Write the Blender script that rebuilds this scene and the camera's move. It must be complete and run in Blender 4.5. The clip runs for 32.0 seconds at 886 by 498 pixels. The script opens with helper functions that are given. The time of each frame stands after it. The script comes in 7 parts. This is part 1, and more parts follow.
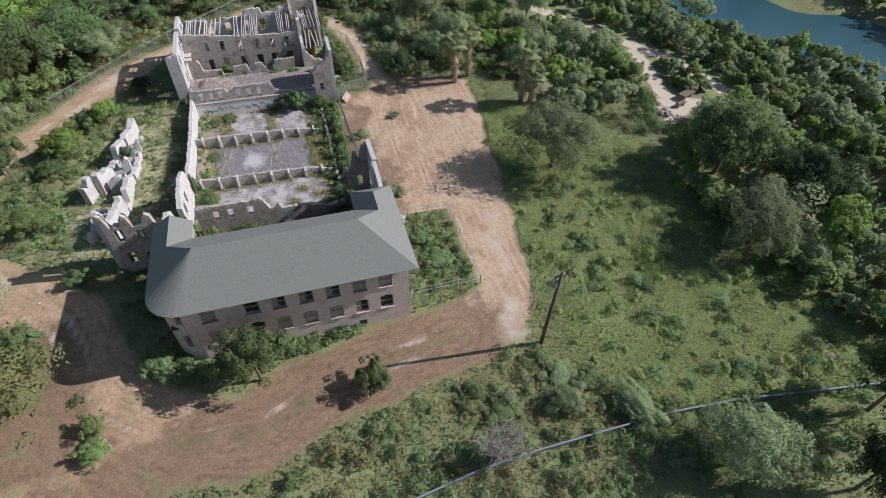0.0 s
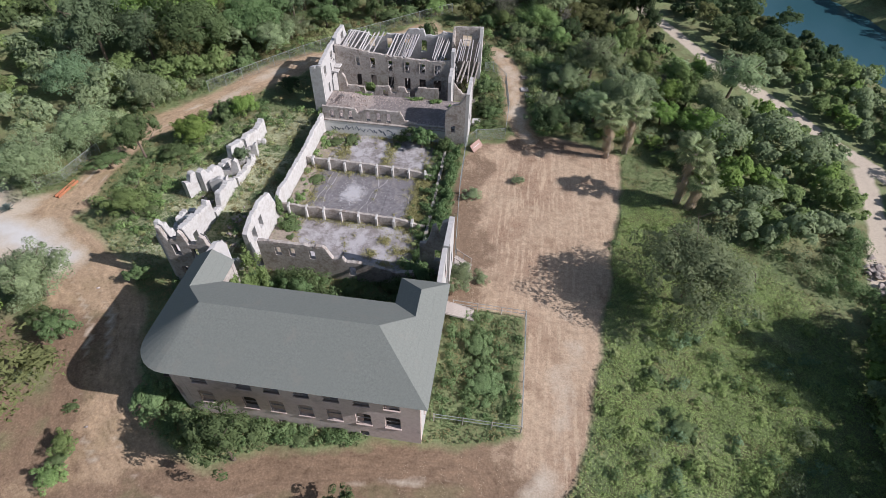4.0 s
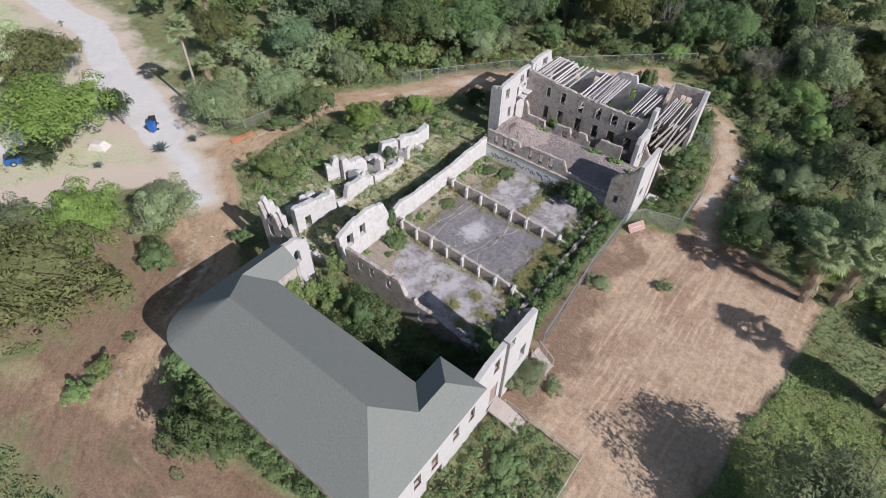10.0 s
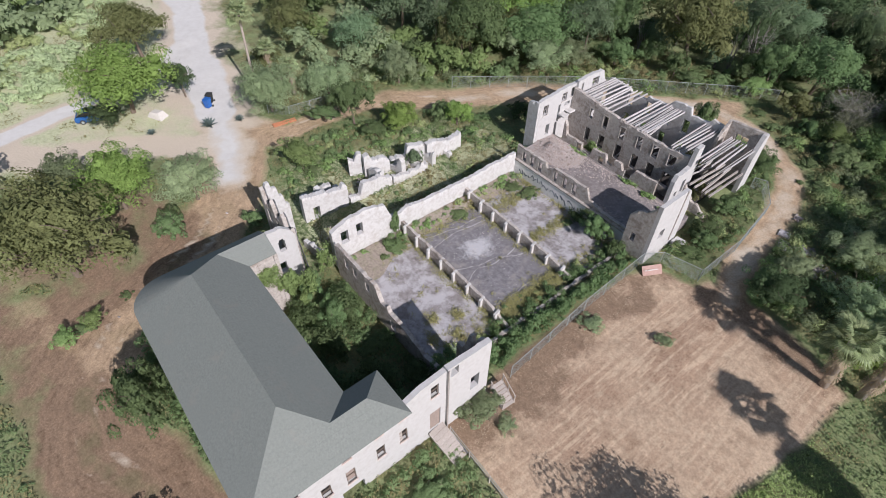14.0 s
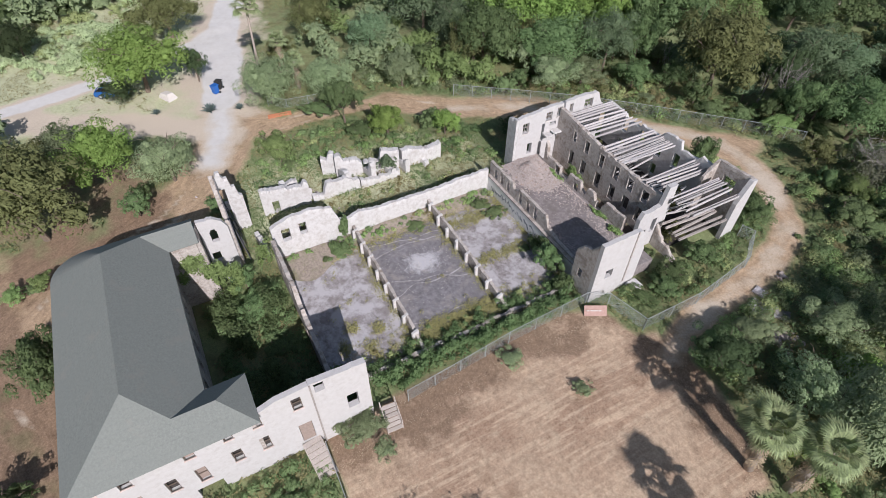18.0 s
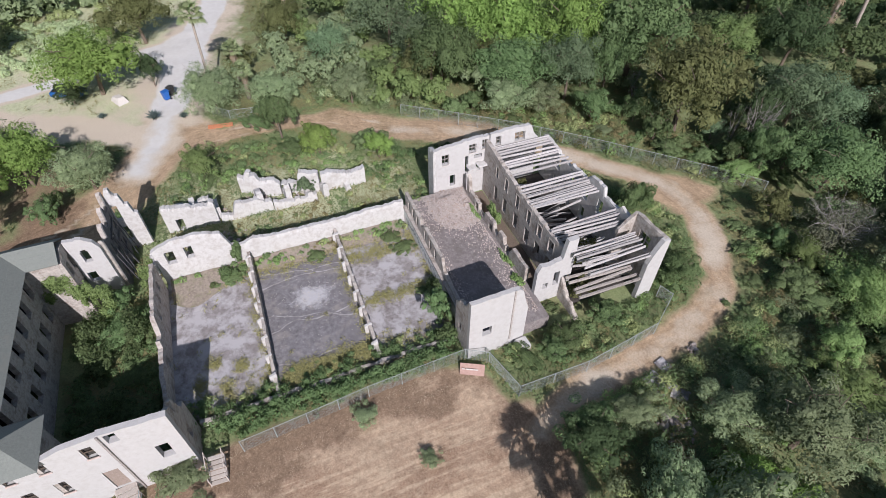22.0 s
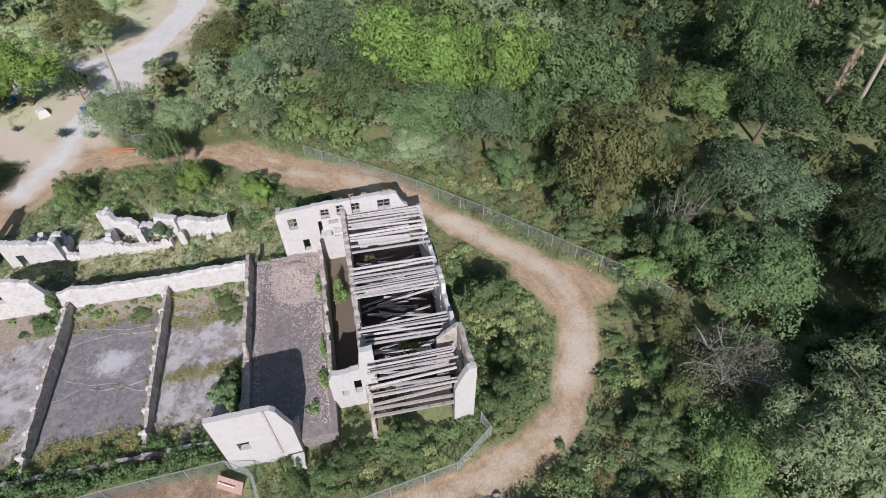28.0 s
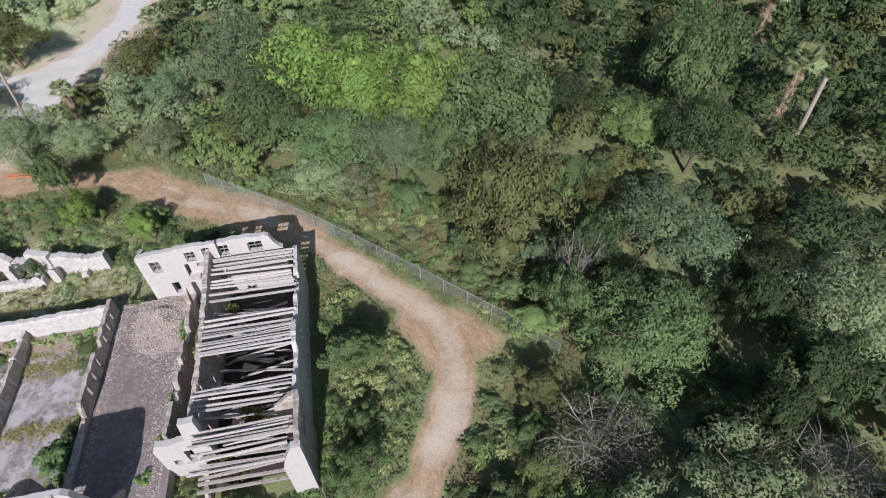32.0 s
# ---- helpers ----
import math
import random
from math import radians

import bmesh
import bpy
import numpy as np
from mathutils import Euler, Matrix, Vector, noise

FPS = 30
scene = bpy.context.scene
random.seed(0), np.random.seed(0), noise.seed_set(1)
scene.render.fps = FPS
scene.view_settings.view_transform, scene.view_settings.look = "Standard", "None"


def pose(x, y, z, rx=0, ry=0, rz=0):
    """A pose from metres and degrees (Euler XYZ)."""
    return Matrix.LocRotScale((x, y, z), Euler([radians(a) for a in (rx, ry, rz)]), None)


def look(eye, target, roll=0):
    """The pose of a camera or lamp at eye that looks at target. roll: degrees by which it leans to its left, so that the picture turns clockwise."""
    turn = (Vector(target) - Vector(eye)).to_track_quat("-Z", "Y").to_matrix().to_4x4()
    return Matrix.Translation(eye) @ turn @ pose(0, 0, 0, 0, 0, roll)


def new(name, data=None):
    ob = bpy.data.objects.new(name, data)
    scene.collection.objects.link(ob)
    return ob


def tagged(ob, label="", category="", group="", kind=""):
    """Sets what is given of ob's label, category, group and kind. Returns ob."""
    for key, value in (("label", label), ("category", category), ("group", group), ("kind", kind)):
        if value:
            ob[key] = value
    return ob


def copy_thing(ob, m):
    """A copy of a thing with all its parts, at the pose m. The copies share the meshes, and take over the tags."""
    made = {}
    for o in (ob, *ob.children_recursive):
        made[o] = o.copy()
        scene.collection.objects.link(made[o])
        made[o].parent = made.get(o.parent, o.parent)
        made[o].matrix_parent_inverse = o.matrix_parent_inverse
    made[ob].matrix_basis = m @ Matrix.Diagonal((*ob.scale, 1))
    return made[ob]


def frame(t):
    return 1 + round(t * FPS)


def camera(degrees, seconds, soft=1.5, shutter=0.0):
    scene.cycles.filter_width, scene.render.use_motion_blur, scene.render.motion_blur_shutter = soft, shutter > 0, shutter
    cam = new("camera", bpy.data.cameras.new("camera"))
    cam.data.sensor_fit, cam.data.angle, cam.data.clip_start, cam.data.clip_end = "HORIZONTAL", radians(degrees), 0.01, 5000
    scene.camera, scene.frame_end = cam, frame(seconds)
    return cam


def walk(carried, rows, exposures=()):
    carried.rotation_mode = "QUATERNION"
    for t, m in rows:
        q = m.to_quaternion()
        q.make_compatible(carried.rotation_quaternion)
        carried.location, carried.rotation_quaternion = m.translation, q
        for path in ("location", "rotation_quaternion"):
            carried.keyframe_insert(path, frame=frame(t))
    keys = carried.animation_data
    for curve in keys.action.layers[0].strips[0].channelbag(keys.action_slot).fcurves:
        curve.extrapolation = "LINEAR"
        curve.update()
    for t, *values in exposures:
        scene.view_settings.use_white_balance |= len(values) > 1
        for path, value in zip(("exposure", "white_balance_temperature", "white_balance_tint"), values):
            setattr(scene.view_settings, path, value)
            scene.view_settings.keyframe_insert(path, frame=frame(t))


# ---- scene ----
cam = camera(78.7, 32.0, soft=0.75)
METRES, EYE, TILT, LEAN, TURN = 101.0, 40.0, 2.9, 1.3, -18.5
ROWS = [
    (0.0, 0.0, 0.0, 0.0, 2.4, -48.7, -2.11),
    (0.5, 0.0106, 0.0177, 0.0001, 4.4, -48.74, -1.98),
    (1.0, 0.0195, 0.0358, -0.0001, 5.96, -48.74, -1.88),
    (1.5, 0.0272, 0.0544, -0.0009, 9.15, -48.77, -1.78),
    (2.0, 0.0341, 0.0735, -0.0014, 13.04, -48.9, -1.62),
    (2.5, 0.0402, 0.0922, -0.0028, 16.64, -48.94, -1.45),
    (3.0, 0.0454, 0.1105, -0.004, 19.84, -48.98, -1.32),
    (3.5, 0.0495, 0.128, -0.005, 23.37, -49.01, -1.14),
    (5.5, 0.0616, 0.1863, -0.0088, 33.95, -49.01, -0.58),
    (6.0, 0.0631, 0.1982, -0.0105, 35.67, -48.92, -0.49),
    (6.5, 0.0641, 0.2091, -0.0121, 39.3, -48.89, -0.34),
    (7.0, 0.0652, 0.2195, -0.0139, 42.23, -48.87, -0.22),
    (7.5, 0.0658, 0.2285, -0.0162, 45.09, -48.73, -0.08),
    (8.0, 0.0651, 0.2373, -0.0179, 48.23, -48.75, 0.01),
    (8.5, 0.0661, 0.2462, -0.0196, 50.77, -48.72, 0.21),
    (9.0, 0.0672, 0.2544, -0.0211, 52.13, -48.67, 0.35),
    (9.5, 0.0685, 0.2616, -0.0223, 54.08, -48.59, 0.45),
    (10.0, 0.0702, 0.2698, -0.0234, 56.74, -48.54, 0.62),
    (10.5, 0.0725, 0.2788, -0.0242, 58.68, -48.47, 0.79),
    (11.0, 0.0749, 0.2879, -0.0253, 59.75, -48.37, 0.86),
    (11.5, 0.077, 0.2979, -0.0254, 61.4, -48.39, 0.99),
    (12.0, 0.0801, 0.3084, -0.026, 63.09, -48.35, 1.1),
    (12.5, 0.0835, 0.3191, -0.0267, 64.64, -48.3, 1.22),
    (13.0, 0.0875, 0.3303, -0.0274, 66.25, -48.22, 1.32),
    (13.5, 0.0917, 0.3424, -0.0281, 68.04, -48.14, 1.44),
    (15.5, 0.1055, 0.3968, -0.0307, 74.0, -47.91, 1.79),
    (16.0, 0.1075, 0.4121, -0.0314, 75.56, -47.84, 1.9),
    (16.5, 0.1089, 0.4283, -0.032, 76.76, -47.83, 2.04),
    (17.0, 0.11, 0.4443, -0.0329, 77.74, -47.76, 2.09),
    (17.5, 0.1106, 0.4612, -0.0336, 78.91, -47.71, 2.17),
    (18.0, 0.1103, 0.4783, -0.0345, 80.21, -47.64, 2.22),
    (18.5, 0.109, 0.4957, -0.0351, 81.43, -47.61, 2.31),
    (19.0, 0.1068, 0.5139, -0.0356, 82.44, -47.61, 2.42),
    (19.5, 0.1038, 0.5316, -0.0364, 82.86, -47.56, 2.43),
    (20.0, 0.1001, 0.55, -0.037, 84.02, -47.55, 2.5),
    (20.5, 0.0959, 0.5687, -0.0372, 85.26, -47.53, 2.58),
    (21.0, 0.0907, 0.5877, -0.0377, 85.71, -47.53, 2.65),
    (21.5, 0.0848, 0.6062, -0.0383, 86.07, -47.48, 2.71),
    (22.0, 0.0773, 0.6244, -0.0385, 86.7, -47.52, 2.73),
    (22.5, 0.07, 0.6428, -0.0391, 87.43, -47.49, 2.8),
    (23.0, 0.0623, 0.6611, -0.0398, 88.32, -47.43, 2.84),
    (23.5, 0.0539, 0.6793, -0.0404, 89.51, -47.39, 2.9),
    (24.0, 0.0451, 0.697, -0.0412, 90.73, -47.35, 2.96),
    (24.5, 0.0358, 0.7146, -0.0419, 91.82, -47.32, 3.02),
    (25.0, 0.0263, 0.7319, -0.0429, 92.62, -47.27, 3.05),
    (25.5, 0.0166, 0.7487, -0.0436, 93.56, -47.23, 3.11),
    (27.5, -0.0196, 0.8117, -0.0461, 95.74, -47.11, 3.3),
    (28.0, -0.0272, 0.8264, -0.0467, 96.11, -47.09, 3.32),
    (28.5, -0.0351, 0.8407, -0.0474, 96.29, -47.08, 3.34),
    (29.0, -0.0434, 0.8542, -0.0482, 96.42, -47.06, 3.38),
    (29.5, -0.0515, 0.8674, -0.0489, 96.55, -47.05, 3.39),
    (30.0, -0.0599, 0.8804, -0.0496, 96.71, -47.04, 3.43),
    (30.5, -0.0683, 0.8931, -0.0503, 96.84, -47.05, 3.45),
    (31.0, -0.0767, 0.9058, -0.0512, 96.95, -47.01, 3.48),
    (31.5, -0.0852, 0.9185, -0.0519, 97.04, -47.01, 3.51),
    (32.0, -0.0933, 0.9316, -0.0531, 97.13, -46.99, 3.54),
]
walk(cam, [(t, pose(0, 0, EYE, TILT, LEAN, TURN) @ pose(METRES * x, METRES * y, METRES * z, 90 + pitch, roll, yaw)) for t, x, y, z, yaw, pitch, roll in ROWS], exposures=[(0.0, 0.0), (32.0, -0.04)])


# ---- light ----
SUN_EL, SUN_AZ = 35.0, 97.0   # degrees above the horizon; azimuth clockwise from +y
world = bpy.data.worlds.new("sky")
scene.world = world
world.use_nodes = True
wn = world.node_tree
sky = wn.nodes.new("ShaderNodeTexSky")
sky.sky_type, sky.sun_disc = "NISHITA", False
sky.sun_elevation, sky.sun_rotation = radians(SUN_EL), radians(SUN_AZ)
wn.links.new(sky.outputs[0], wn.nodes["Background"].inputs[0])
wn.nodes["Background"].inputs[1].default_value = 0.082
sun_data = bpy.data.lights.new("sun", "SUN")
sun_data.energy, sun_data.angle, sun_data.color = 5.0, radians(0.55), (1.0, 0.953, 0.985)
sun = new("sun", sun_data)
sun_dir = Vector((math.sin(radians(SUN_AZ)) * math.cos(radians(SUN_EL)), math.cos(radians(SUN_AZ)) * math.cos(radians(SUN_EL)), math.sin(radians(SUN_EL))))
sun.matrix_basis = look(sun_dir * 120, (0, 0, 0))


# ---- materials ----
def nodes_of(name):
    m = bpy.data.materials.new(name)
    m.use_nodes = True
    t = m.node_tree
    return m, t, t.nodes["Principled BSDF"]


def node(t, kind, **values):
    n = t.nodes.new(kind)
    for k, v in values.items():
        n.inputs[k].default_value = v
    return n


def ramp(t, fac, stops):
    r = t.nodes.new("ShaderNodeValToRGB")
    t.links.new(fac, r.inputs[0])
    while len(r.color_ramp.elements) < len(stops):
        r.color_ramp.elements.new(0.5)
    for e, (p, c) in zip(r.color_ramp.elements, stops):
        e.position, e.color = p, (*c, 1) if len(c) == 3 else (c[0], c[0], c[0], 1)
    return r.outputs[0]


def blend(t, fac, a, b, mode="MIX"):
    n = t.nodes.new("ShaderNodeMix")
    n.data_type, n.blend_type = "RGBA", mode
    for s, v in ((n.inputs[0], fac), (n.inputs[6], a), (n.inputs[7], b)):
        if isinstance(v, (int, float)):
            s.default_value = v
        elif isinstance(v, tuple):
            s.default_value = (*v, 1)
        else:
            t.links.new(v, s)
    return n.outputs[2]


def noise_at(t, co, scale, detail=5.0, rough=0.6):
    n = node(t, "ShaderNodeTexNoise", Scale=scale, Detail=detail, Roughness=rough)
    t.links.new(co, n.inputs["Vector"])
    return n.outputs["Fac"]


def bumped(t, p, height, strength, distance):
    b = node(t, "ShaderNodeBump", Strength=strength, Distance=distance)
    t.links.new(height, b.inputs["Height"])
    t.links.new(b.outputs[0], p.inputs["Normal"])


def weathered(name, base, dark, light, stain=None, coarse=0.35, fine=4.0, rough=0.9, bump=0.35, distance=0.03, stain_at=0.6, per_object=0.0):
    """A worn mineral or wooden surface: grain, broad patches and stains of their own shape."""
    m, t, p = nodes_of(name)
    g = t.nodes.new("ShaderNodeNewGeometry")
    co = g.outputs["Position"]
    f1, f2 = noise_at(t, co, coarse), noise_at(t, co, fine, 7.0, 0.7)
    c = ramp(t, f2, ((0.3, dark), (0.5, base), (0.72, light)))
    c = blend(t, ramp(t, f1, ((0.4, (0.0,)), (0.65, (0.55,)))), c, base)
    if stain:
        f3 = noise_at(t, co, coarse * 2.3, 8.0, 0.72)
        c = blend(t, ramp(t, f3, ((stain_at - 0.06, (0.0,)), (stain_at + 0.08, (0.85,)))), c, stain)
    if per_object:
        o = t.nodes.new("ShaderNodeObjectInfo")
        h = node(t, "ShaderNodeHueSaturation")
        mr = node(t, "ShaderNodeMapRange")
        mr.inputs[3].default_value, mr.inputs[4].default_value = 1 - per_object, 1 + per_object
        t.links.new(o.outputs["Random"], mr.inputs[0])
        t.links.new(mr.outputs[0], h.inputs["Value"])
        t.links.new(c, h.inputs["Color"])
        c = h.outputs[0]
    t.links.new(c, p.inputs["Base Color"])
    p.inputs["Roughness"].default_value = rough
    bumped(t, p, f2, bump, distance)
    return m


def leafy(name, lo, mid, hi, spread=0.25, through_light=0.38):
    """Foliage: each leaf and each plant a little apart in colour, and light coming through."""
    lo, hi = (tuple(0.45 * p + 0.55 * q for p, q in zip(e, mid)) for e in (lo, hi))
    m, t, p = nodes_of(name)
    g = t.nodes.new("ShaderNodeNewGeometry")
    o = t.nodes.new("ShaderNodeObjectInfo")
    f = noise_at(t, g.outputs["Position"], 0.55, 3.0)
    c = ramp(t, g.outputs["Random Per Island"], ((0.0, lo), (0.55, mid), (1.0, hi)))
    c = blend(t, ramp(t, f, ((0.35, (0.0,)), (0.7, (0.5,)))), c, mid)
    h = node(t, "ShaderNodeHueSaturation")
    for sock, a, b in (("Hue", 0.485, 0.515), ("Value", 1 - spread, 1 + spread)):
        mr = node(t, "ShaderNodeMapRange")
        mr.inputs[3].default_value, mr.inputs[4].default_value = a, b
        t.links.new(o.outputs["Random"], mr.inputs[0])
        t.links.new(mr.outputs[0], h.inputs[sock])
    fine = noise_at(t, g.outputs["Position"], 8.0, 3.0, 0.7)
    c = blend(t, 1.0, c, ramp(t, fine, ((0.3, (0.72, 0.72, 0.74)), (0.5, (1.0, 1.0, 1.0)), (0.7, (1.25, 1.25, 1.18)))), "MULTIPLY")
    t.links.new(c, h.inputs["Color"])
    t.links.new(h.outputs[0], p.inputs["Base Color"])
    p.inputs["Roughness"].default_value = 0.75
    p.inputs["Specular IOR Level"].default_value = 0.12
    tr = t.nodes.new("ShaderNodeBsdfTranslucent")
    t.links.new(h.outputs[0], tr.inputs[0])
    mx = t.nodes.new("ShaderNodeMixShader")
    mx.inputs[0].default_value = through_light
    t.links.new(p.outputs[0], mx.inputs[1])
    t.links.new(tr.outputs[0], mx.inputs[2])
    t.links.new(mx.outputs[0], t.nodes["Material Output"].inputs[0])
    return m


def ground_material():
    m, t, p = nodes_of("ground_soil")
    g = t.nodes.new("ShaderNodeNewGeometry")
    co = g.outputs["Position"]
    n1, n2, n3, n4 = noise_at(t, co, 0.12, 6.0), noise_at(t, co, 0.9, 7.0, 0.68), noise_at(t, co, 6.0, 6.0, 0.72), noise_at(t, co, 0.35, 5.0)

    def mask(name, wobble=0.5):
        a = t.nodes.new("ShaderNodeAttribute")
        a.attribute_name = name
        s = node(t, "ShaderNodeMath")
        s.operation = "MULTIPLY_ADD"
        t.links.new(n2, s.inputs[0])
        s.inputs[1].default_value = wobble
        t.links.new(a.outputs["Fac"], s.inputs[2])
        return ramp(t, s.outputs[0], ((0.5 + wobble * 0.5 - 0.22, (0.0,)), (0.5 + wobble * 0.5 + 0.22, (1.0,))))

    grass = ramp(t, n3, ((0.25, (0.135, 0.17, 0.078)), (0.5, (0.225, 0.27, 0.13)), (0.75, (0.31, 0.345, 0.18))))
    weed = ramp(t, n2, ((0.3, (0.11, 0.11, 0.055)), (0.55, (0.20, 0.185, 0.10)), (0.75, (0.31, 0.265, 0.165))))
    c = blend(t, ramp(t, n4, ((0.42, (0.0,)), (0.62, (0.75,)))), grass, weed)
    lawn = ramp(t, n3, ((0.25, (0.36, 0.38, 0.225)), (0.5, (0.49, 0.505, 0.33)), (0.75, (0.60, 0.59, 0.425))))
    c = blend(t, mask("lawn"), c, lawn)
    soil = ramp(t, n3, ((0.22, (0.21, 0.135, 0.09)), (0.5, (0.37, 0.25, 0.175)), (0.78, (0.50, 0.37, 0.265))))
    straw = ramp(t, n3, ((0.25, (0.38, 0.27, 0.195)), (0.55, (0.56, 0.425, 0.305)), (0.8, (0.66, 0.53, 0.40))))
    rot = node(t, "ShaderNodeMapping")
    rot.inputs["Rotation"].default_value = (0, 0, radians(-8))
    rot.inputs["Scale"].default_value = (2.6, 0.22, 1.0)
    t.links.new(co, rot.inputs[0])
    rut = noise_at(t, rot.outputs[0], 1.0, 5.0, 0.65)
    mown = blend(t, ramp(t, n1, ((0.36, (0.0,)), (0.62, (1.0,)))), soil, straw)
    mown = blend(t, ramp(t, rut, ((0.49, (0.0,)), (0.58, (0.95,)))), mown, straw)
    mown = blend(t, ramp(t, n2, ((0.55, (0.0,)), (0.68, (0.6,)))), mown, (0.58, 0.46, 0.335))
    mown = blend(t, ramp(t, n4, ((0.56, (0.0,)), (0.72, (0.5,)))), mown, (0.20, 0.12, 0.075))
    n5 = noise_at(t, co, 22.0, 4.0, 0.75)
    loam = ramp(t, n3, ((0.2, (0.14, 0.092, 0.062)), (0.5, (0.25, 0.172, 0.118)), (0.8, (0.37, 0.27, 0.195))))
    mown = blend(t, mask("loam", 0.9), mown, loam)
    mown = blend(t, 0.6, mown, ramp(t, n5, ((0.3, (0.55, 0.53, 0.51)), (0.5, (1.0, 1.0, 1.0)), (0.72, (1.0, 1.0, 1.0)))), "MULTIPLY")
    mown = blend(t, ramp(t, n5, ((0.56, (0.0,)), (0.70, (0.75,)))), mown, (0.60, 0.475, 0.36))
    c = blend(t, mask("dirt"), c, mown)
    clay = ramp(t, n3, ((0.22, (0.28, 0.19, 0.125)), (0.5, (0.435, 0.315, 0.212)), (0.78, (0.555, 0.425, 0.305))))
    clay = blend(t, ramp(t, n4, ((0.5, (0.0,)), (0.7, (0.35,)))), clay, (0.17, 0.15, 0.07))
    clay = blend(t, mask("loam", 0.9), clay, loam)
    c = blend(t, mask("track"), c, clay)
    lat = t.nodes.new("ShaderNodeAttribute")
    lat.attribute_name = "lat"
    shrink = node(t, "ShaderNodeVectorMath")
    shrink.operation = "MULTIPLY"
    shrink.inputs[1].default_value = (0.5, 0.5, 0.5)
    t.links.new(co, shrink.inputs[0])
    away = node(t, "ShaderNodeMath")
    away.operation = "MULTIPLY"
    away.inputs[1].default_value = 2.3
    t.links.new(lat.outputs["Fac"], away.inputs[0])
    along = t.nodes.new("ShaderNodeCombineXYZ")
    t.links.new(away.outputs[0], along.inputs[2])
    mix = node(t, "ShaderNodeVectorMath")
    mix.operation = "ADD"
    t.links.new(shrink.outputs[0], mix.inputs[0])
    t.links.new(along.outputs[0], mix.inputs[1])
    streak = noise_at(t, mix.outputs[0], 1.0, 5.0, 0.65)
    worn = blend(t, 1.0, c, ramp(t, streak, ((0.34, (0.80, 0.79, 0.77)), (0.5, (1.0, 1.0, 1.0)), (0.66, (1.13, 1.12, 1.1)))), "MULTIPLY")
    c = blend(t, mask("track", 0.6), c, worn)
    crest = ramp(t, lat.outputs["Fac"], ((0.0, (0.42,)), (0.55, (0.3,)), (1.0, (0.0,))))
    patchy = node(t, "ShaderNodeMath")
    patchy.operation = "MULTIPLY"
    t.links.new(crest, patchy.inputs[0])
    t.links.new(ramp(t, n4, ((0.42, (0.0,)), (0.55, (1.0,)))), patchy.inputs[1])
    green = t.nodes.new("ShaderNodeMath")
    green.operation = "MULTIPLY"
    t.links.new(patchy.outputs[0], green.inputs[0])
    t.links.new(mask("loam", 0.9), green.inputs[1])
    c = blend(t, green.outputs[0], c, (0.16, 0.17, 0.085))
    grit = noise_at(t, co, 2.1, 7.0, 0.72)
    c = blend(t, 1.0, c, ramp(t, grit, ((0.3, (0.72, 0.71, 0.70)), (0.5, (1.0, 1.0, 1.0)), (0.7, (1.16, 1.15, 1.13)))), "MULTIPLY")
    sand = ramp(t, n3, ((0.25, (0.42, 0.345, 0.27)), (0.5, (0.575, 0.49, 0.395)), (0.75, (0.67, 0.585, 0.49))))
    c = blend(t, mask("sand", 0.6), c, sand)
    white = ramp(t, n2, ((0.3, (0.58, 0.555, 0.53)), (0.6, (0.64, 0.62, 0.60))))
    c = blend(t, mask("gravel", 0.35), c, white)
    t.links.new(c, p.inputs["Base Color"])
    p.inputs["Roughness"].default_value = 0.97
    p.inputs["Specular IOR Level"].default_value = 0.2
    bumped(t, p, n3, 0.28, 0.06)
    return m


PLASTER = weathered("pink_plaster", (0.59, 0.485, 0.45), (0.48, 0.39, 0.355), (0.66, 0.565, 0.525), (0.40, 0.33, 0.295), 0.3, 3.0, 0.92, 0.25)
WHITE = weathered("white_plaster", (0.505, 0.49, 0.485), (0.44, 0.42, 0.41), (0.545, 0.535, 0.535), (0.455, 0.43, 0.415), 0.4, 2.5, 0.9, 0.3, stain_at=0.63)
RUIN = weathered("ruin_plaster", (0.55, 0.535, 0.527), (0.41, 0.385, 0.365), (0.60, 0.588, 0.582), (0.435, 0.405, 0.385), 0.5, 3.2, 0.93, 0.6, 0.05, 0.56)
# masonry darkened to carry the shade of a north-facing wall
SHADEWALL = weathered("shade_dark_masonry", (0.15, 0.148, 0.155), (0.08, 0.078, 0.083), (0.25, 0.245, 0.25), (0.30, 0.29, 0.285), 0.6, 4.0, 0.95, 0.7, 0.05, 0.62)
INNER = weathered("bare_masonry", (0.44, 0.40, 0.372), (0.30, 0.25, 0.215), (0.60, 0.535, 0.48), (0.25, 0.205, 0.175), 0.6, 4.0, 0.95, 0.8, 0.06, 0.55)
SHINGLE = weathered("green_shingle", (0.195, 0.209, 0.193), (0.160, 0.174, 0.16), (0.23, 0.244, 0.226), (0.222, 0.22, 0.198), 0.25, 7.0, 0.88, 0.2, 0.02, 0.62)
st_ = SHINGLE.node_tree
sw_ = node(st_, "ShaderNodeTexWave", Scale=1.05, Distortion=0.25)
sw_.wave_type, sw_.bands_direction, sw_.wave_profile = "BANDS", "Z", "SAW"
sg_ = st_.nodes.new("ShaderNodeNewGeometry")
st_.links.new(sg_.outputs["Position"], sw_.inputs["Vector"])
sb_ = node(st_, "ShaderNodeBump", Strength=0.5, Distance=0.03)
st_.links.new(sw_.outputs["Fac"], sb_.inputs["Height"])
st_.links.new(st_.nodes["Bump"].outputs[0], sb_.inputs["Normal"])
st_.links.new(sb_.outputs[0], st_.nodes["Principled BSDF"].inputs["Normal"])
